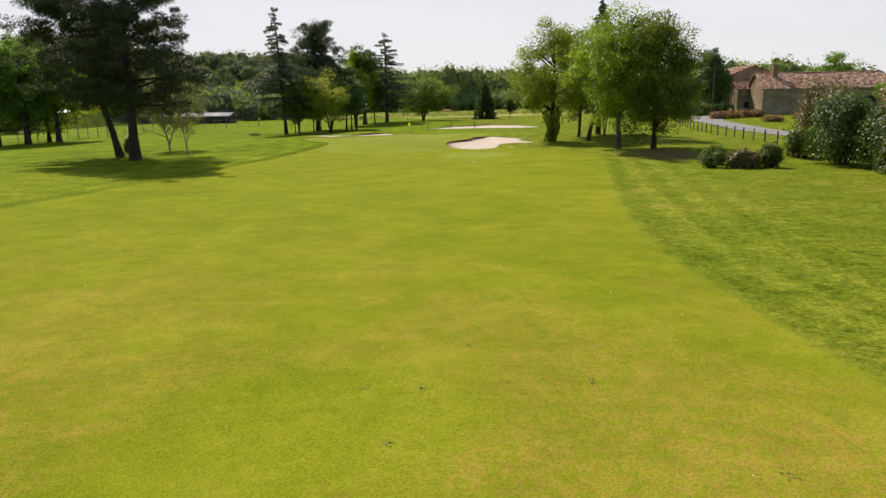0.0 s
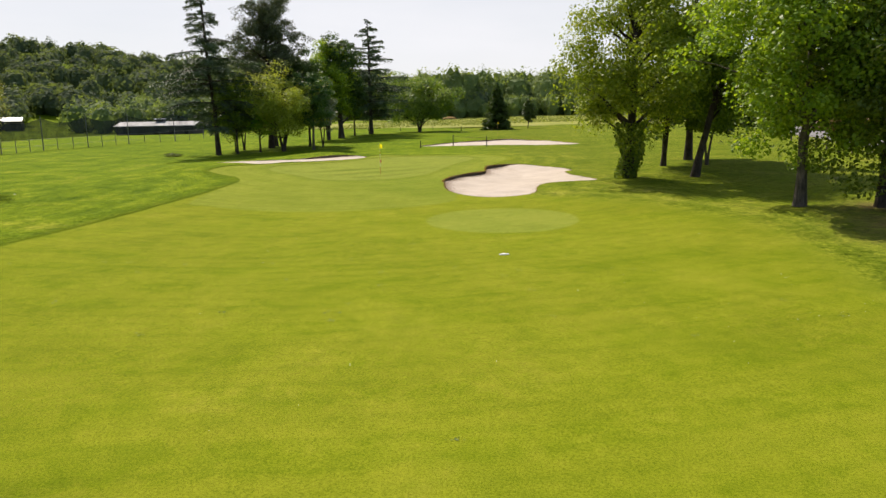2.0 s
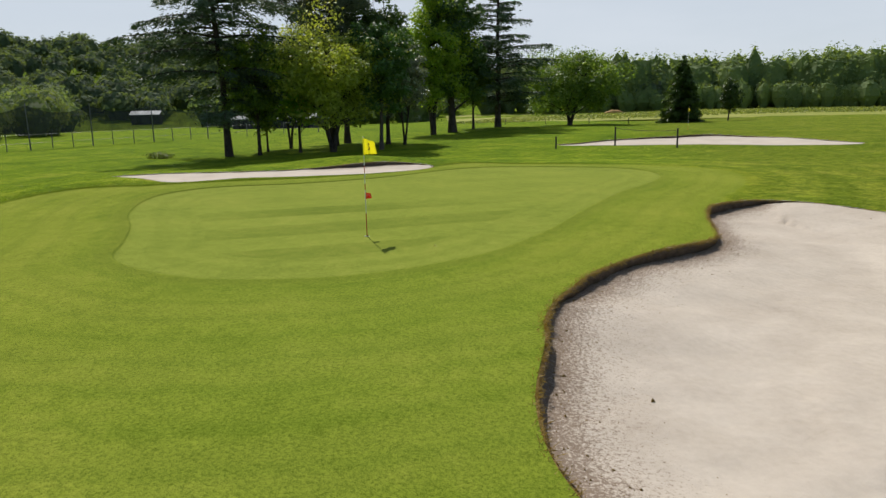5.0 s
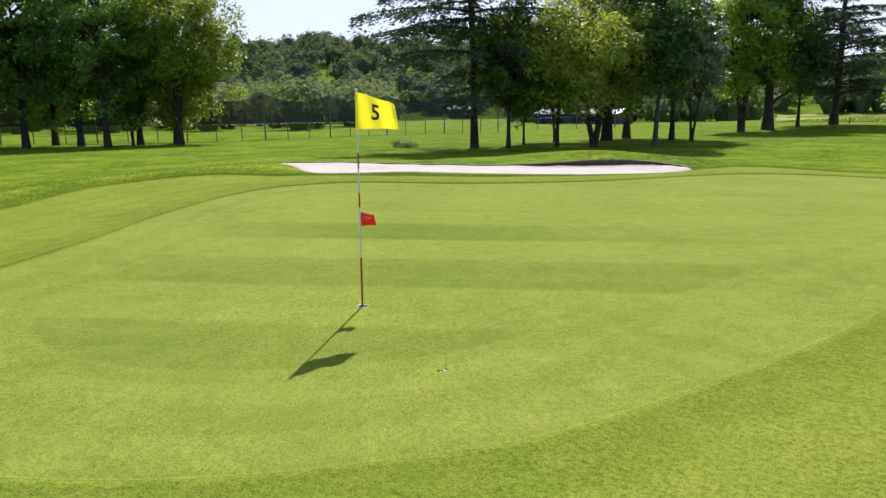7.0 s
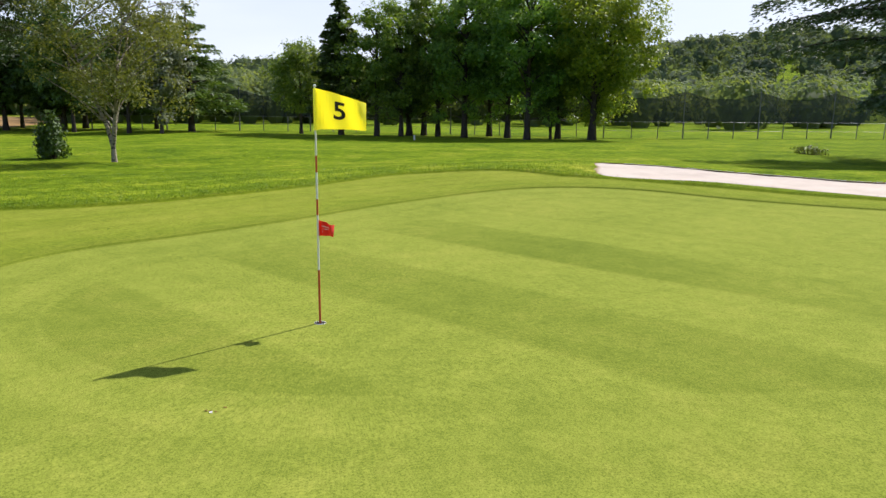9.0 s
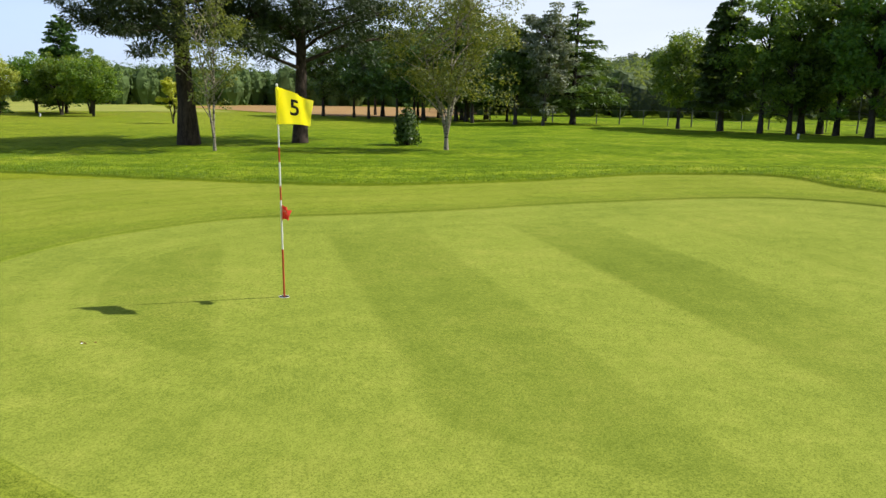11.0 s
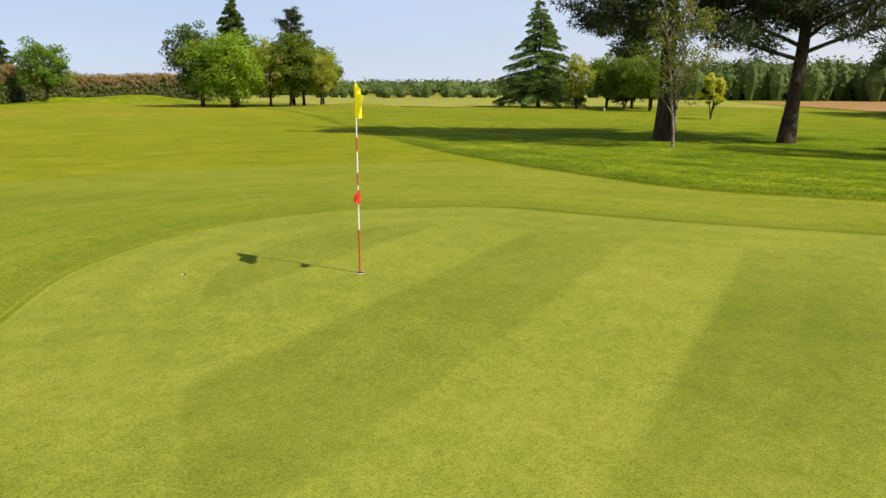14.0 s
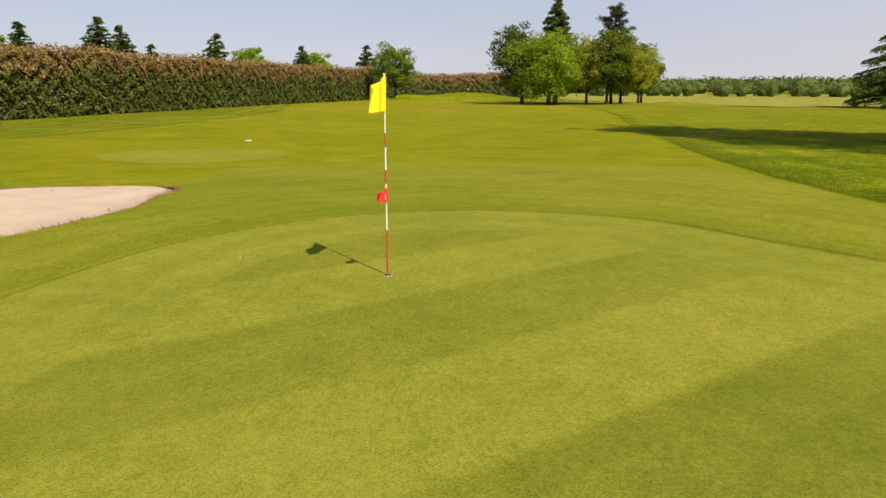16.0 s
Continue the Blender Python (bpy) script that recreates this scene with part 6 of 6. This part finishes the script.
# ---------------- woods ----------------
def wood(name, label, crowns, mat, per=60, seed=0, fine=0.75, core=0.7, low=0.62):
    """A far wood as one mesh: each crown a heap of leaf clumps."""
    r2 = np.random.default_rng(11000 + seed)
    c = np.array(crowns, float)
    n = len(c)
    who = np.repeat(np.arange(n), per)
    d = r2.normal(size=(n * per, 3))
    d[:, 2] = np.abs(d[:, 2]) * 1.1 - low * r2.random(n * per)
    d /= np.linalg.norm(d, axis=1, keepdims=True)
    bump = 1 + 0.22 * np.sin(d[:, 0] * 5 + who) * np.sin(d[:, 1] * 5 + who * 1.7)
    rr = c[who, 3]
    hh = c[who, 4] * 0.58
    pos = np.stack([c[who, 0] + d[:, 0] * rr * bump, c[who, 1] + d[:, 1] * rr * bump, c[who, 2] + c[who, 4] * 0.46 + d[:, 2] * hh * bump], 1)
    pos -= d * (rr * np.abs(r2.normal(0, 0.10, len(rr))))[:, None]
    s = rr * r2.uniform(0.24, 0.50, len(rr)) * fine
    axis = np.cross(d, r2.normal(size=d.shape)) + 0.25 * r2.normal(size=d.shape)
    axis /= np.linalg.norm(axis, axis=1, keepdims=True)
    side = np.cross(axis, d + np.array([0, 0, 0.3]) + 0.3 * r2.normal(size=d.shape))
    side /= np.linalg.norm(side, axis=1, keepdims=True)
    a, b = axis * s[:, None] * 0.5, side * s[:, None] * 0.5
    V = np.stack([pos - a - b, pos - a + b, pos + a], 1).reshape(-1, 3)
    # the closed inside of each crown
    th = np.array([-0.6, -0.1, 0.4, 0.9, 1.5])
    k, kr = 6, len(th)
    ph = np.arange(k) * 2 * np.pi / k
    u = np.stack([np.cos(th)[:, None] * np.cos(ph), np.cos(th)[:, None] * np.sin(ph), np.repeat(np.sin(th)[:, None], k, 1)], -1).reshape(1, -1, 3)
    lob = core * (1 + 0.20 * np.sin(u[..., 0] * 5 + np.arange(n)[:, None]) * np.sin(u[..., 1] * 5 + np.arange(n)[:, None] * 1.7) + r2.normal(0, 0.05, (n, kr * k)))
    W = np.stack([c[:, 0:1] + u[..., 0] * c[:, 3:4] * lob, c[:, 1:2] + u[..., 1] * c[:, 3:4] * lob, c[:, 2:3] + c[:, 4:5] * (0.46 + 0.58 * u[..., 2] * lob)], -1)
    W[:, :k, :2] = c[:, None, :2] + (W[:, :k, :2] - c[:, None, :2]) * 0.45
    W[:, :k, 2] = c[:, 2:3] - 0.3
    i = np.arange(kr - 1)[:, None] * k
    j, j2 = np.arange(k)[None], (np.arange(k)[None] + 1) % k
    q = np.stack([i + j, i + j2, i + j2 + k, i + j + k], -1).reshape(-1, 4)
    Q = (np.arange(n)[:, None, None] * (kr * k) + q[None]).reshape(-1, 4) + len(V)
    m = len(V) // 3
    L = np.concatenate([np.arange(len(V)), Q.ravel()])
    me = mesh_np(name, np.concatenate([V, W.reshape(-1, 3)]), L, np.concatenate([np.full(m, 3), np.full(len(Q), 4)]), mat)
    return solo(name, me, label, "wood", "stuff")


def crowns_in(az0, az1, d0, d1, count, r, h, seed, vary=0.3):
    r2 = np.random.default_rng(12000 + seed)
    az = np.radians(r2.uniform(az0, az1, count))
    d = np.sqrt(r2.uniform(d0 ** 2, d1 ** 2, count))
    x, y = d * np.sin(az), d * np.cos(az)
    clear = (az > math.radians(-43)) & (az < math.radians(-33)) & (d < 265)
    x, y, d = x[~clear], y[~clear], d[~clear]
    count = len(x)
    k = r2.uniform(1 - vary, 1 + vary, count)
    return np.stack([x, y, ground_z(x, y), r * k, h * r2.uniform(1 - vary, 1 + vary, count)], 1)


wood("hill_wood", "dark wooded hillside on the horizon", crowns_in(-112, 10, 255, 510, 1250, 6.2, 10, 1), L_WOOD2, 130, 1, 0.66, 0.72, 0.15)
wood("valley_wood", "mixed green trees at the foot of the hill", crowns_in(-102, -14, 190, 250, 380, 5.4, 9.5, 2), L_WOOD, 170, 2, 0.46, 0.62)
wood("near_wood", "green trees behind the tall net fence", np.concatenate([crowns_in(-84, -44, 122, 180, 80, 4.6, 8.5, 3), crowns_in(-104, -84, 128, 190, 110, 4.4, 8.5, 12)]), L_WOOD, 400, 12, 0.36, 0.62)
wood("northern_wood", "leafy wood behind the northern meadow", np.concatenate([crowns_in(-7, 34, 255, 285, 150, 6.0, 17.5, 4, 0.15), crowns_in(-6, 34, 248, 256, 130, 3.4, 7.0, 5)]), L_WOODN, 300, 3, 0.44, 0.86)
wood("poplar_wood", "rows of slim green poplars beyond the ploughed field", crowns_in(-132, -98, 215, 285, 460, 3.4, 10.5, 6, 0.2), L_WOODS, 130, 4, 0.62, 0.82)
wood("southern_wood", "low far treeline across the crop field", np.concatenate([crowns_in(-178, -128, 330, 420, 460, 6.5, 6.0, 7), crowns_in(-165, -132, 240, 262, 50, 3.2, 4.0, 8)]), L_WOODS, 105, 5, 0.5, 0.66, 0.9)
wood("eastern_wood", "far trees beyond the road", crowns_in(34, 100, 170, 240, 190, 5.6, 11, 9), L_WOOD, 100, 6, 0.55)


# ---------------- the flagstick ----------------
WHITE_PAINT = plain("white_paint", (0.80, 0.79, 0.76), 0.35, 0.05, 20)
RED_PAINT = plain("red_paint", (0.52, 0.075, 0.035), 0.35, 0.12, 20)
YELLOW_CLOTH = make_leaf("yellow_cloth", (0.74, 0.70, 0.05), (0.80, 0.76, 0.07), (0.84, 0.80, 0.10), 0.5, 0.6)
RED_CLOTH = make_leaf("red_cloth", (0.60, 0.02, 0.03), (0.66, 0.03, 0.04), (0.70, 0.04, 0.05), 0.3, 0.6)
BLACK_INK = plain("black_ink", (0.02, 0.018, 0.015), 0.6, 0.1, 30)


def flag_point(u, v, length, high, z0, way, droop):
    """A point of a waving flag: u along the cloth, v up the hoist."""
    w = np.array([way[0], way[1]]) / np.hypot(*way)
    n = np.array([-w[1], w[0]])
    s = u * length
    off = 0.045 * math.sin(u * 5.2 + v * 0.9) * u ** 0.7 + 0.02 * math.sin(u * 11 + v * 2)
    taper = 1 - 0.34 * u
    z = z0 + high * (0.5 + (v - 0.5) * taper) - droop * u ** 1.4 * high
    return Vector((w[0] * s * 0.97 + n[0] * off, w[1] * s * 0.97 + n[1] * off, z))


def cloth(length, high, z0, way, droop, nu=18, nv=10):
    bm = bmesh.new()
    grid = [[bm.verts.new(flag_point(i / nu, j / nv, length, high, z0, way, droop)) for j in range(nv + 1)] for i in range(nu + 1)]
    for i in range(nu):
        for j in range(nv):
            bm.faces.new((grid[i][j], grid[i + 1][j], grid[i + 1][j + 1], grid[i][j + 1]))
    bmesh.ops.recalc_face_normals(bm, faces=bm.faces)
    geom = bmesh.ops.solidify(bm, geom=list(bm.faces), thickness=0.002)
    return bm


def digit_mesh(text, size, u0, v0, length, high, z0, way, droop, side):
    """A digit in the built-in font, bent to lie on the flag."""
    cu = bpy.data.curves.new("digit", "FONT")
    cu.body = text
    cu.size = size
    cu.align_x, cu.align_y = "CENTER", "CENTER"
    cu.offset = size * 0.018
    cu.resolution_u = 6
    tmp = bpy.data.objects.new("digit", cu)
    me = bpy.data.meshes.new_from_object(tmp)
    bpy.data.objects.remove(tmp)
    bm = bmesh.new()
    bm.from_mesh(me)
    bpy.data.meshes.remove(me)
    bmesh.ops.triangulate(bm, faces=bm.faces)
    bmesh.ops.subdivide_edges(bm, edges=list(bm.edges), cuts=2, use_grid_fill=True)
    w = np.array([way[0], way[1]]) / np.hypot(*way)
    n = Vector((-w[1], w[0], 0)) * side * 0.006
    for v in bm.verts:
        u = u0 + side * -1 * v.co.x / length
        p = flag_point(u, v0 + v.co.y / high, length, high, z0, way, droop) + n
        v.co = p
    return bm_mesh("numeral", bm, BLACK_INK)


def flagstick(at, label, full=True, way=(0.2, 0.98)):
    ob = thing("flagstick", (*at, float(ground_height(np.array([at[0]]), np.array([at[1]]))[0])), label, "flag")
    bands = [(0.507, -0.10, RED_PAINT, 0.0105), (0.507, 1.016, WHITE_PAINT, 0.0095), (1.016, 1.16, RED_PAINT, 0.009), (1.16, 1.40, WHITE_PAINT, 0.009),
             (1.40, 1.55, RED_PAINT, 0.0085), (1.55, 2.15, WHITE_PAINT, 0.008)]
    for a, b, mat, r in bands:
        lo, hi = min(a, b), max(a, b)
        part("pole_section", tube_mesh("pole_section", [(np.array([[0, 0, lo], [0, 0, (lo + hi) / 2], [0, 0, hi]]), np.full(3, r))], mat, 10), mat, ob,
             "red painted band" if mat is RED_PAINT else "white painted band")
    bm = bmesh.new()
    bmesh.ops.create_uvsphere(bm, u_segments=10, v_segments=6, radius=0.014, matrix=Matrix.Translation((0, 0, 2.155)))
    part("tip", bm, WHITE_PAINT, ob)
    f = part("flag", cloth(0.46, 0.36, 1.775, way, 0.18), YELLOW_CLOTH, ob, "bright yellow cloth flag")
    bm = bmesh.new()
    bmesh.ops.create_cone(bm, cap_ends=True, segments=10, radius1=0.014, radius2=0.014, depth=0.36, matrix=Matrix.Translation((0, 0, 1.955)))
    part("sleeve", bm, YELLOW_CLOTH, f)
    if full:
        for side in (-1,):
            part("numeral", digit_mesh("5", 0.25, 0.48, 0.5, 0.46, 0.36, 1.775, way, 0.18, side), BLACK_INK, f, "black figure five")
        s = part("pennant", cloth(0.155, 0.15, 0.82, (0.28, 0.96), 0.12, 8, 6), RED_CLOTH, ob, "small red pennant with faint writing")
        for k in range(3):
            for side in (1, -1):
                bm = bmesh.new()
                w = np.array([0.28, 0.96]) / np.hypot(0.28, 0.96)
                n = Vector((-w[1], w[0], 0)) * side * 0.005
                vs = []
                for u, v in ((0.25, 0.66 - k * 0.2), (0.75 - 0.1 * k, 0.66 - k * 0.2), (0.75 - 0.1 * k, 0.70 - k * 0.2), (0.25, 0.70 - k * 0.2)):
                    vs.append(bm.verts.new(flag_point(u, v, 0.155, 0.15, 0.82, (0.28, 0.96), 0.12) + n))
                bm.faces.new(vs)
                part("writing_bar", bm, WHITE_PAINT, s)
    return ob


flagstick((0, 0), "red and white banded flagstick with a yellow flag on the green")
flagstick((11.6, 58.0), "distant flagstick with a yellow flag", False)
flagstick((-12.2, -119.0), "distant flagstick with a yellow flag on a far green", False)

# the cup round the stick
bm = bmesh.new()
ring = []
for r, z in ((0.055, 0.002), (0.054, 0.005), (0.052, 0.002), (0.050, -0.10)):
    ring.append([bm.verts.new((r * math.cos(a * math.pi / 12), r * math.sin(a * math.pi / 12), z)) for a in range(24)])
for i in range(3):
    for a in range(24):
        bm.faces.new((ring[i][a], ring[i][(a + 1) % 24], ring[i + 1][(a + 1) % 24], ring[i + 1][a]))
cup = solo("hole_cup", bm_mesh("hole_cup", bm, WHITE_PAINT, True), "white rim of the hole at the flagstick", "golf hole", at=(0, 0, float(ground_height(np.array([0.0]), np.array([0.0]))[0])))
# a near-black disc caps the cup in place of the shade inside
bm = bmesh.new()
bmesh.ops.create_circle(bm, cap_ends=True, segments=24, radius=0.0515, matrix=Matrix.Translation((0, 0, 0.0035)))
part("hole", bm, DARKHOLE, cup, "near-black disc for the shade in the hole")


# ---------------- small things on the course ----------------
def gh1(x, y):
    return float(ground_height(np.array([float(x)]), np.array([float(y)]))[0])


def turf_scrap(at, label, seed):
    r2 = np.random.default_rng(seed)
    ob = thing("turf_scrap", (*at, gh1(*at)), label, "divot")
    for k in range(5):
        bm = bmesh.new()
        bmesh.ops.create_icosphere(bm, subdivisions=1, radius=0.011)
        for v in bm.verts:
            v.co = Vector((v.co.x * r2.uniform(0.7, 1.5), v.co.y * r2.uniform(0.7, 1.5), abs(v.co.z) * 0.6)) + Vector(r2.normal(0, 0.003, 3))
        x, y = r2.normal(0, 0.03, 2)
        part("clod" if k < 4 else "petal", bm, LIP if k < 4 else WHITE_PAINT, ob, at=(x, y, 0.0))
    return ob


turf_scrap((1.776, -0.907), "small scrap of pale turf lying on the green", 5)
turf_scrap((1.45, -76.2), "small dark divot on the fairway", 6)

m = thing("distance_marker", (6.9, -26.3, gh1(6.9, -26.3) + 0.012), "flat white distance marker set in the fairway", "marker", "", 8)
part("plate", box_bm((0.32, 0.12, 0.04), (0, 0, 0.0), 0.012), WHITE_PAINT, m)
part("plate", box_bm((0.11, 0.08, 0.03), (0.0, 0.13, 0.0), 0.012), WHITE_PAINT, m)


def rope_posts():
    """Roped posts in front of the far bunker."""
    pts = ((1.2, 33.6), (5.0, 36.6), (8.9, 33.7))
    o = Vector((*pts[0], gh1(*pts[0])))
    for i, (x, y) in enumerate(pts):
        p = thing("rope_post", (x, y, gh1(x, y)), "dark wooden rope post on the rough", "post", "rope posts by the bunker")
        hgt = (0.75, 1.25, 1.2)[i]
        part("stake", tube_mesh("stake", [(np.array([[0, 0, -0.2], [0, 0, hgt]]), np.array([0.06, 0.05]))], PLANK, 8), PLANK, p)
        part("cap", box_bm((0.13, 0.13, 0.05), (0, 0, hgt + 0.02), 0.01), PLANK, p)
    P = []
    a, b = Vector((*pts[1], gh1(*pts[1]) + 1.2)), Vector((*pts[2], gh1(*pts[2]) + 1.12))
    for t in np.linspace(0, 1, 9):
        v = a.lerp(b, t)
        P.append((v.x, v.y, v.z - 0.10 * 4 * t * (1 - t)))
    solo("rope", tube_mesh("rope", [(np.array(P), np.full(9, 0.016))], WOODPOST, 6), "slack rope between two dark posts", "rope")


rope_posts()

for x, y in ((-13.9, 108.0), (-6.0, 98.0), (0.8, 93.5), (6.4, 88.5)):
    st = thing("course_stake", (x, y, gz(x, y)), "short dark wooden stake on the far rough", "stake", "course stakes")
    part("stake", box_bm((0.1, 0.1, 1.0), (0, 0, 0.4), 0.015), PLANK, st, turn=(rng.normal(0, 3), rng.normal(0, 3), 20))


def soil_heap(at, size):
    bm = bmesh.new()
    bmesh.ops.create_icosphere(bm, subdivisions=3, radius=1.0)
    for v in bm.verts:
        k = 1 + 0.25 * noise.noise(v.co * 2.1) + 0.1 * noise.noise(v.co * 6)
        v.co = Vector((v.co.x * size[0] * k, v.co.y * size[1] * k, max(-0.2, v.co.z * size[2] * k)))
    return solo("soil_heap", bm_mesh("soil_heap", bm, SOIL, True), "pale heap of bare soil at the edge of the wood", "heap", at=(at[0], at[1], gz(*at)))


soil_heap((3.0, 232.0), (3.0, 1.8, 1.2))

b = thing("bench", (17.6, -113.0, gz(17.6, -113)), "weathered wooden bench in front of the hedge", "bench", "", 160)
for k in range(3):
    part("seat_slat", box_bm((1.6, 0.11, 0.035), (0, -0.14 + k * 0.14, 0.44), 0.006), WOODPOST, b)
for k in range(2):
    part("back_slat", box_bm((1.6, 0.03, 0.12), (0, 0.25, 0.60 + k * 0.18), 0.006), WOODPOST, b)
for sx in (-0.65, 0.65):
    part("leg", box_bm((0.07, 0.42, 0.44), (sx, 0, 0.21), 0.01), PLANK, b)
    part("upright", box_bm((0.06, 0.05, 0.86), (sx, 0.28, 0.43), 0.01), PLANK, b)
t_ = thing("tee_sign", (11.0, -121.0, gz(11, -121)), "small white sign board near the hedge", "sign")
part("board", box_bm((0.6, 0.05, 0.45), (0, 0, 0.62), 0.01), WHITE_PAINT, t_)
part("stake", box_bm((0.06, 0.05, 0.5), (0, 0, 0.2), 0.005), WOODPOST, t_)
for x, y in ((-72.5, -75.8), (-62, 16)):
    mk = thing("tee_marker", (x, y, gz(x, y)), "white tee marker post on short grass", "marker", "tee markers")
    part("stake", box_bm((0.16, 0.16, 0.6), (0, 0, 0.25), 0.03), WHITE_PAINT, mk)


# ---------------- loose grass, flowers and crumbs ----------------
def grass_tufts():
    """Upright blades of the rough: thick along the edge that overlooks the green, thinner behind."""
    r2 = np.random.default_rng(21)
    n = 150000
    P = np.stack([r2.uniform(-19, -6, n), r2.uniform(-26, 11, n)], 1)
    sf = signed(P, FAIRWAY)
    thick = np.exp(-np.clip(sf, 0, 9) / 1.6) * (0.6 + 0.4 * np.array([noise.noise(Vector((a * 1.4, b * 1.4, 2))) for a, b in P]))
    ok = (sf > 0.04) & (r2.random(n) < 0.12 + thick)
    for lp in LOOPS:
        ok &= signed(P, lp) > 0.12
    P, sf = P[ok], sf[ok]
    n = len(P)
    z = ground_height(P[:, 0], P[:, 1]) - 0.005
    h = r2.uniform(0.025, 0.06, n) + 0.02 * np.exp(-sf / 0.25)
    axis = np.stack([r2.normal(0, 0.55, n), r2.normal(0, 0.55, n), np.full(n, 0.8)], 1)
    axis /= np.linalg.norm(axis, axis=1, keepdims=True)
    side = np.cross(axis, r2.normal(0, 1, (n, 3)))
    side /= np.linalg.norm(side, axis=1, keepdims=True)
    w = side * r2.uniform(0.006, 0.014, n)[:, None]
    c = np.concatenate([P, z[:, None]], 1)
    V = np.stack([c - w, c + w, c + axis * h[:, None]], 1).reshape(-1, 3)
    me = mesh_np("rough_grass", V, np.arange(3 * n), np.full(n, 3), L_GRASS)
    solo("rough_grass", me, "longer grass blades of the rough", "grass", "stuff")


def daisies():
    r2 = np.random.default_rng(22)
    n = 1000
    P = np.concatenate([np.stack([r2.uniform(-12, 20, n), r2.uniform(-84, -22, n)], 1), np.stack([r2.normal(14, 3, 300), r2.uniform(-70, -25, 300)], 1),
                        np.stack([r2.uniform(-30, -12, 300), r2.uniform(-30, 10, 300)], 1)])
    keep = np.array([noise.noise(Vector((x * 0.25, y * 0.25, 5))) for x, y in P]) > 0.12
    P = P[keep]
    z = ground_height(P[:, 0], P[:, 1]) + 0.02
    up = np.tile(np.array([[0, 0, 1.0]]), (len(P), 1)) + r2.normal(0, 0.2, (len(P), 3))
    ax = np.cross(up, r2.normal(size=(len(P), 3)))
    s = r2.uniform(0.012, 0.03, len(P))
    V = diamonds(np.concatenate([P, z[:, None]], 1), s, s, ax, up)
    solo("daisies", leaf_mesh("daisies", V, WHITE_PAINT), "tiny white daisies scattered in the grass", "flower", "stuff")


def sand_crumbs():
    r2 = np.random.default_rng(23)
    n = 4500
    i = r2.integers(0, len(SAND_FRONT), n)
    d = r2.exponential(0.35, n) + 0.05
    P = SAND_FRONT[i] + r2.normal(0, 0.05, (n, 2))
    ctr = np.array([8.6, -2.5])
    way = ctr - P
    way /= np.linalg.norm(way, axis=1, keepdims=True)
    P = P + way * d[:, None]
    s = signed(P, SAND_FRONT)
    ok = (s < -0.05) & ((P[:, 0] < 8.6) | (r2.random(n) < 0.2))
    P = P[ok]
    dg = bpy.context.evaluated_depsgraph_get()
    V = []
    for x, y in P:
        hit, loc, *_ = scene.ray_cast(dg, (x, y, 3), (0, 0, -1))
        if hit:
            V.append(loc)
    c = np.array(V)
    k = len(c)
    sz = r2.exponential(0.0038, k) + 0.0025
    dirs = np.array([[1, 0, 0], [-0.5, 0.87, 0], [-0.5, -0.87, 0], [0, 0, 0.9]])
    W = c[:, None] + dirs[None] * sz[:, None, None] * r2.uniform(0.6, 1.4, (k, 4, 1))
    f = np.array([[0, 1, 3], [1, 2, 3], [2, 0, 3]])
    F = (np.arange(k)[:, None, None] * 4 + f[None]).reshape(-1, 3)
    solo("soil_crumbs", mesh_np("soil_crumbs", W.reshape(-1, 3), F, np.full(len(F), 3), LIP), "dark soil crumbs lying on the bunker sand", "soil", "stuff")


grass_tufts()
def clover():
    """Flat rosettes of broad-leaved weeds and fallen leaves in the fairway."""
    r2 = np.random.default_rng(24)
    k = 150
    C = np.stack([r2.uniform(-14, 16, k), r2.uniform(-86, -24, k)], 1)
    who = np.repeat(np.arange(k), 9)
    P = C[who] + r2.normal(0, 0.07, (len(who), 2))
    z = ground_height(P[:, 0], P[:, 1]) + 0.012
    up = np.tile(np.array([[0, 0, 1.0]]), (len(P), 1)) + r2.normal(0, 0.25, (len(P), 3))
    ax = np.cross(up, r2.normal(size=(len(P), 3)))
    s = r2.uniform(0.03, 0.07, len(P))
    V = diamonds(np.concatenate([P, z[:, None]], 1), s, s * 0.7, ax, up)
    solo("clover", leaf_mesh("clover", V, L_GRASS), "dark green clover and weeds in the fairway grass", "weed", "stuff")


daisies()
clover()
sand_crumbs()
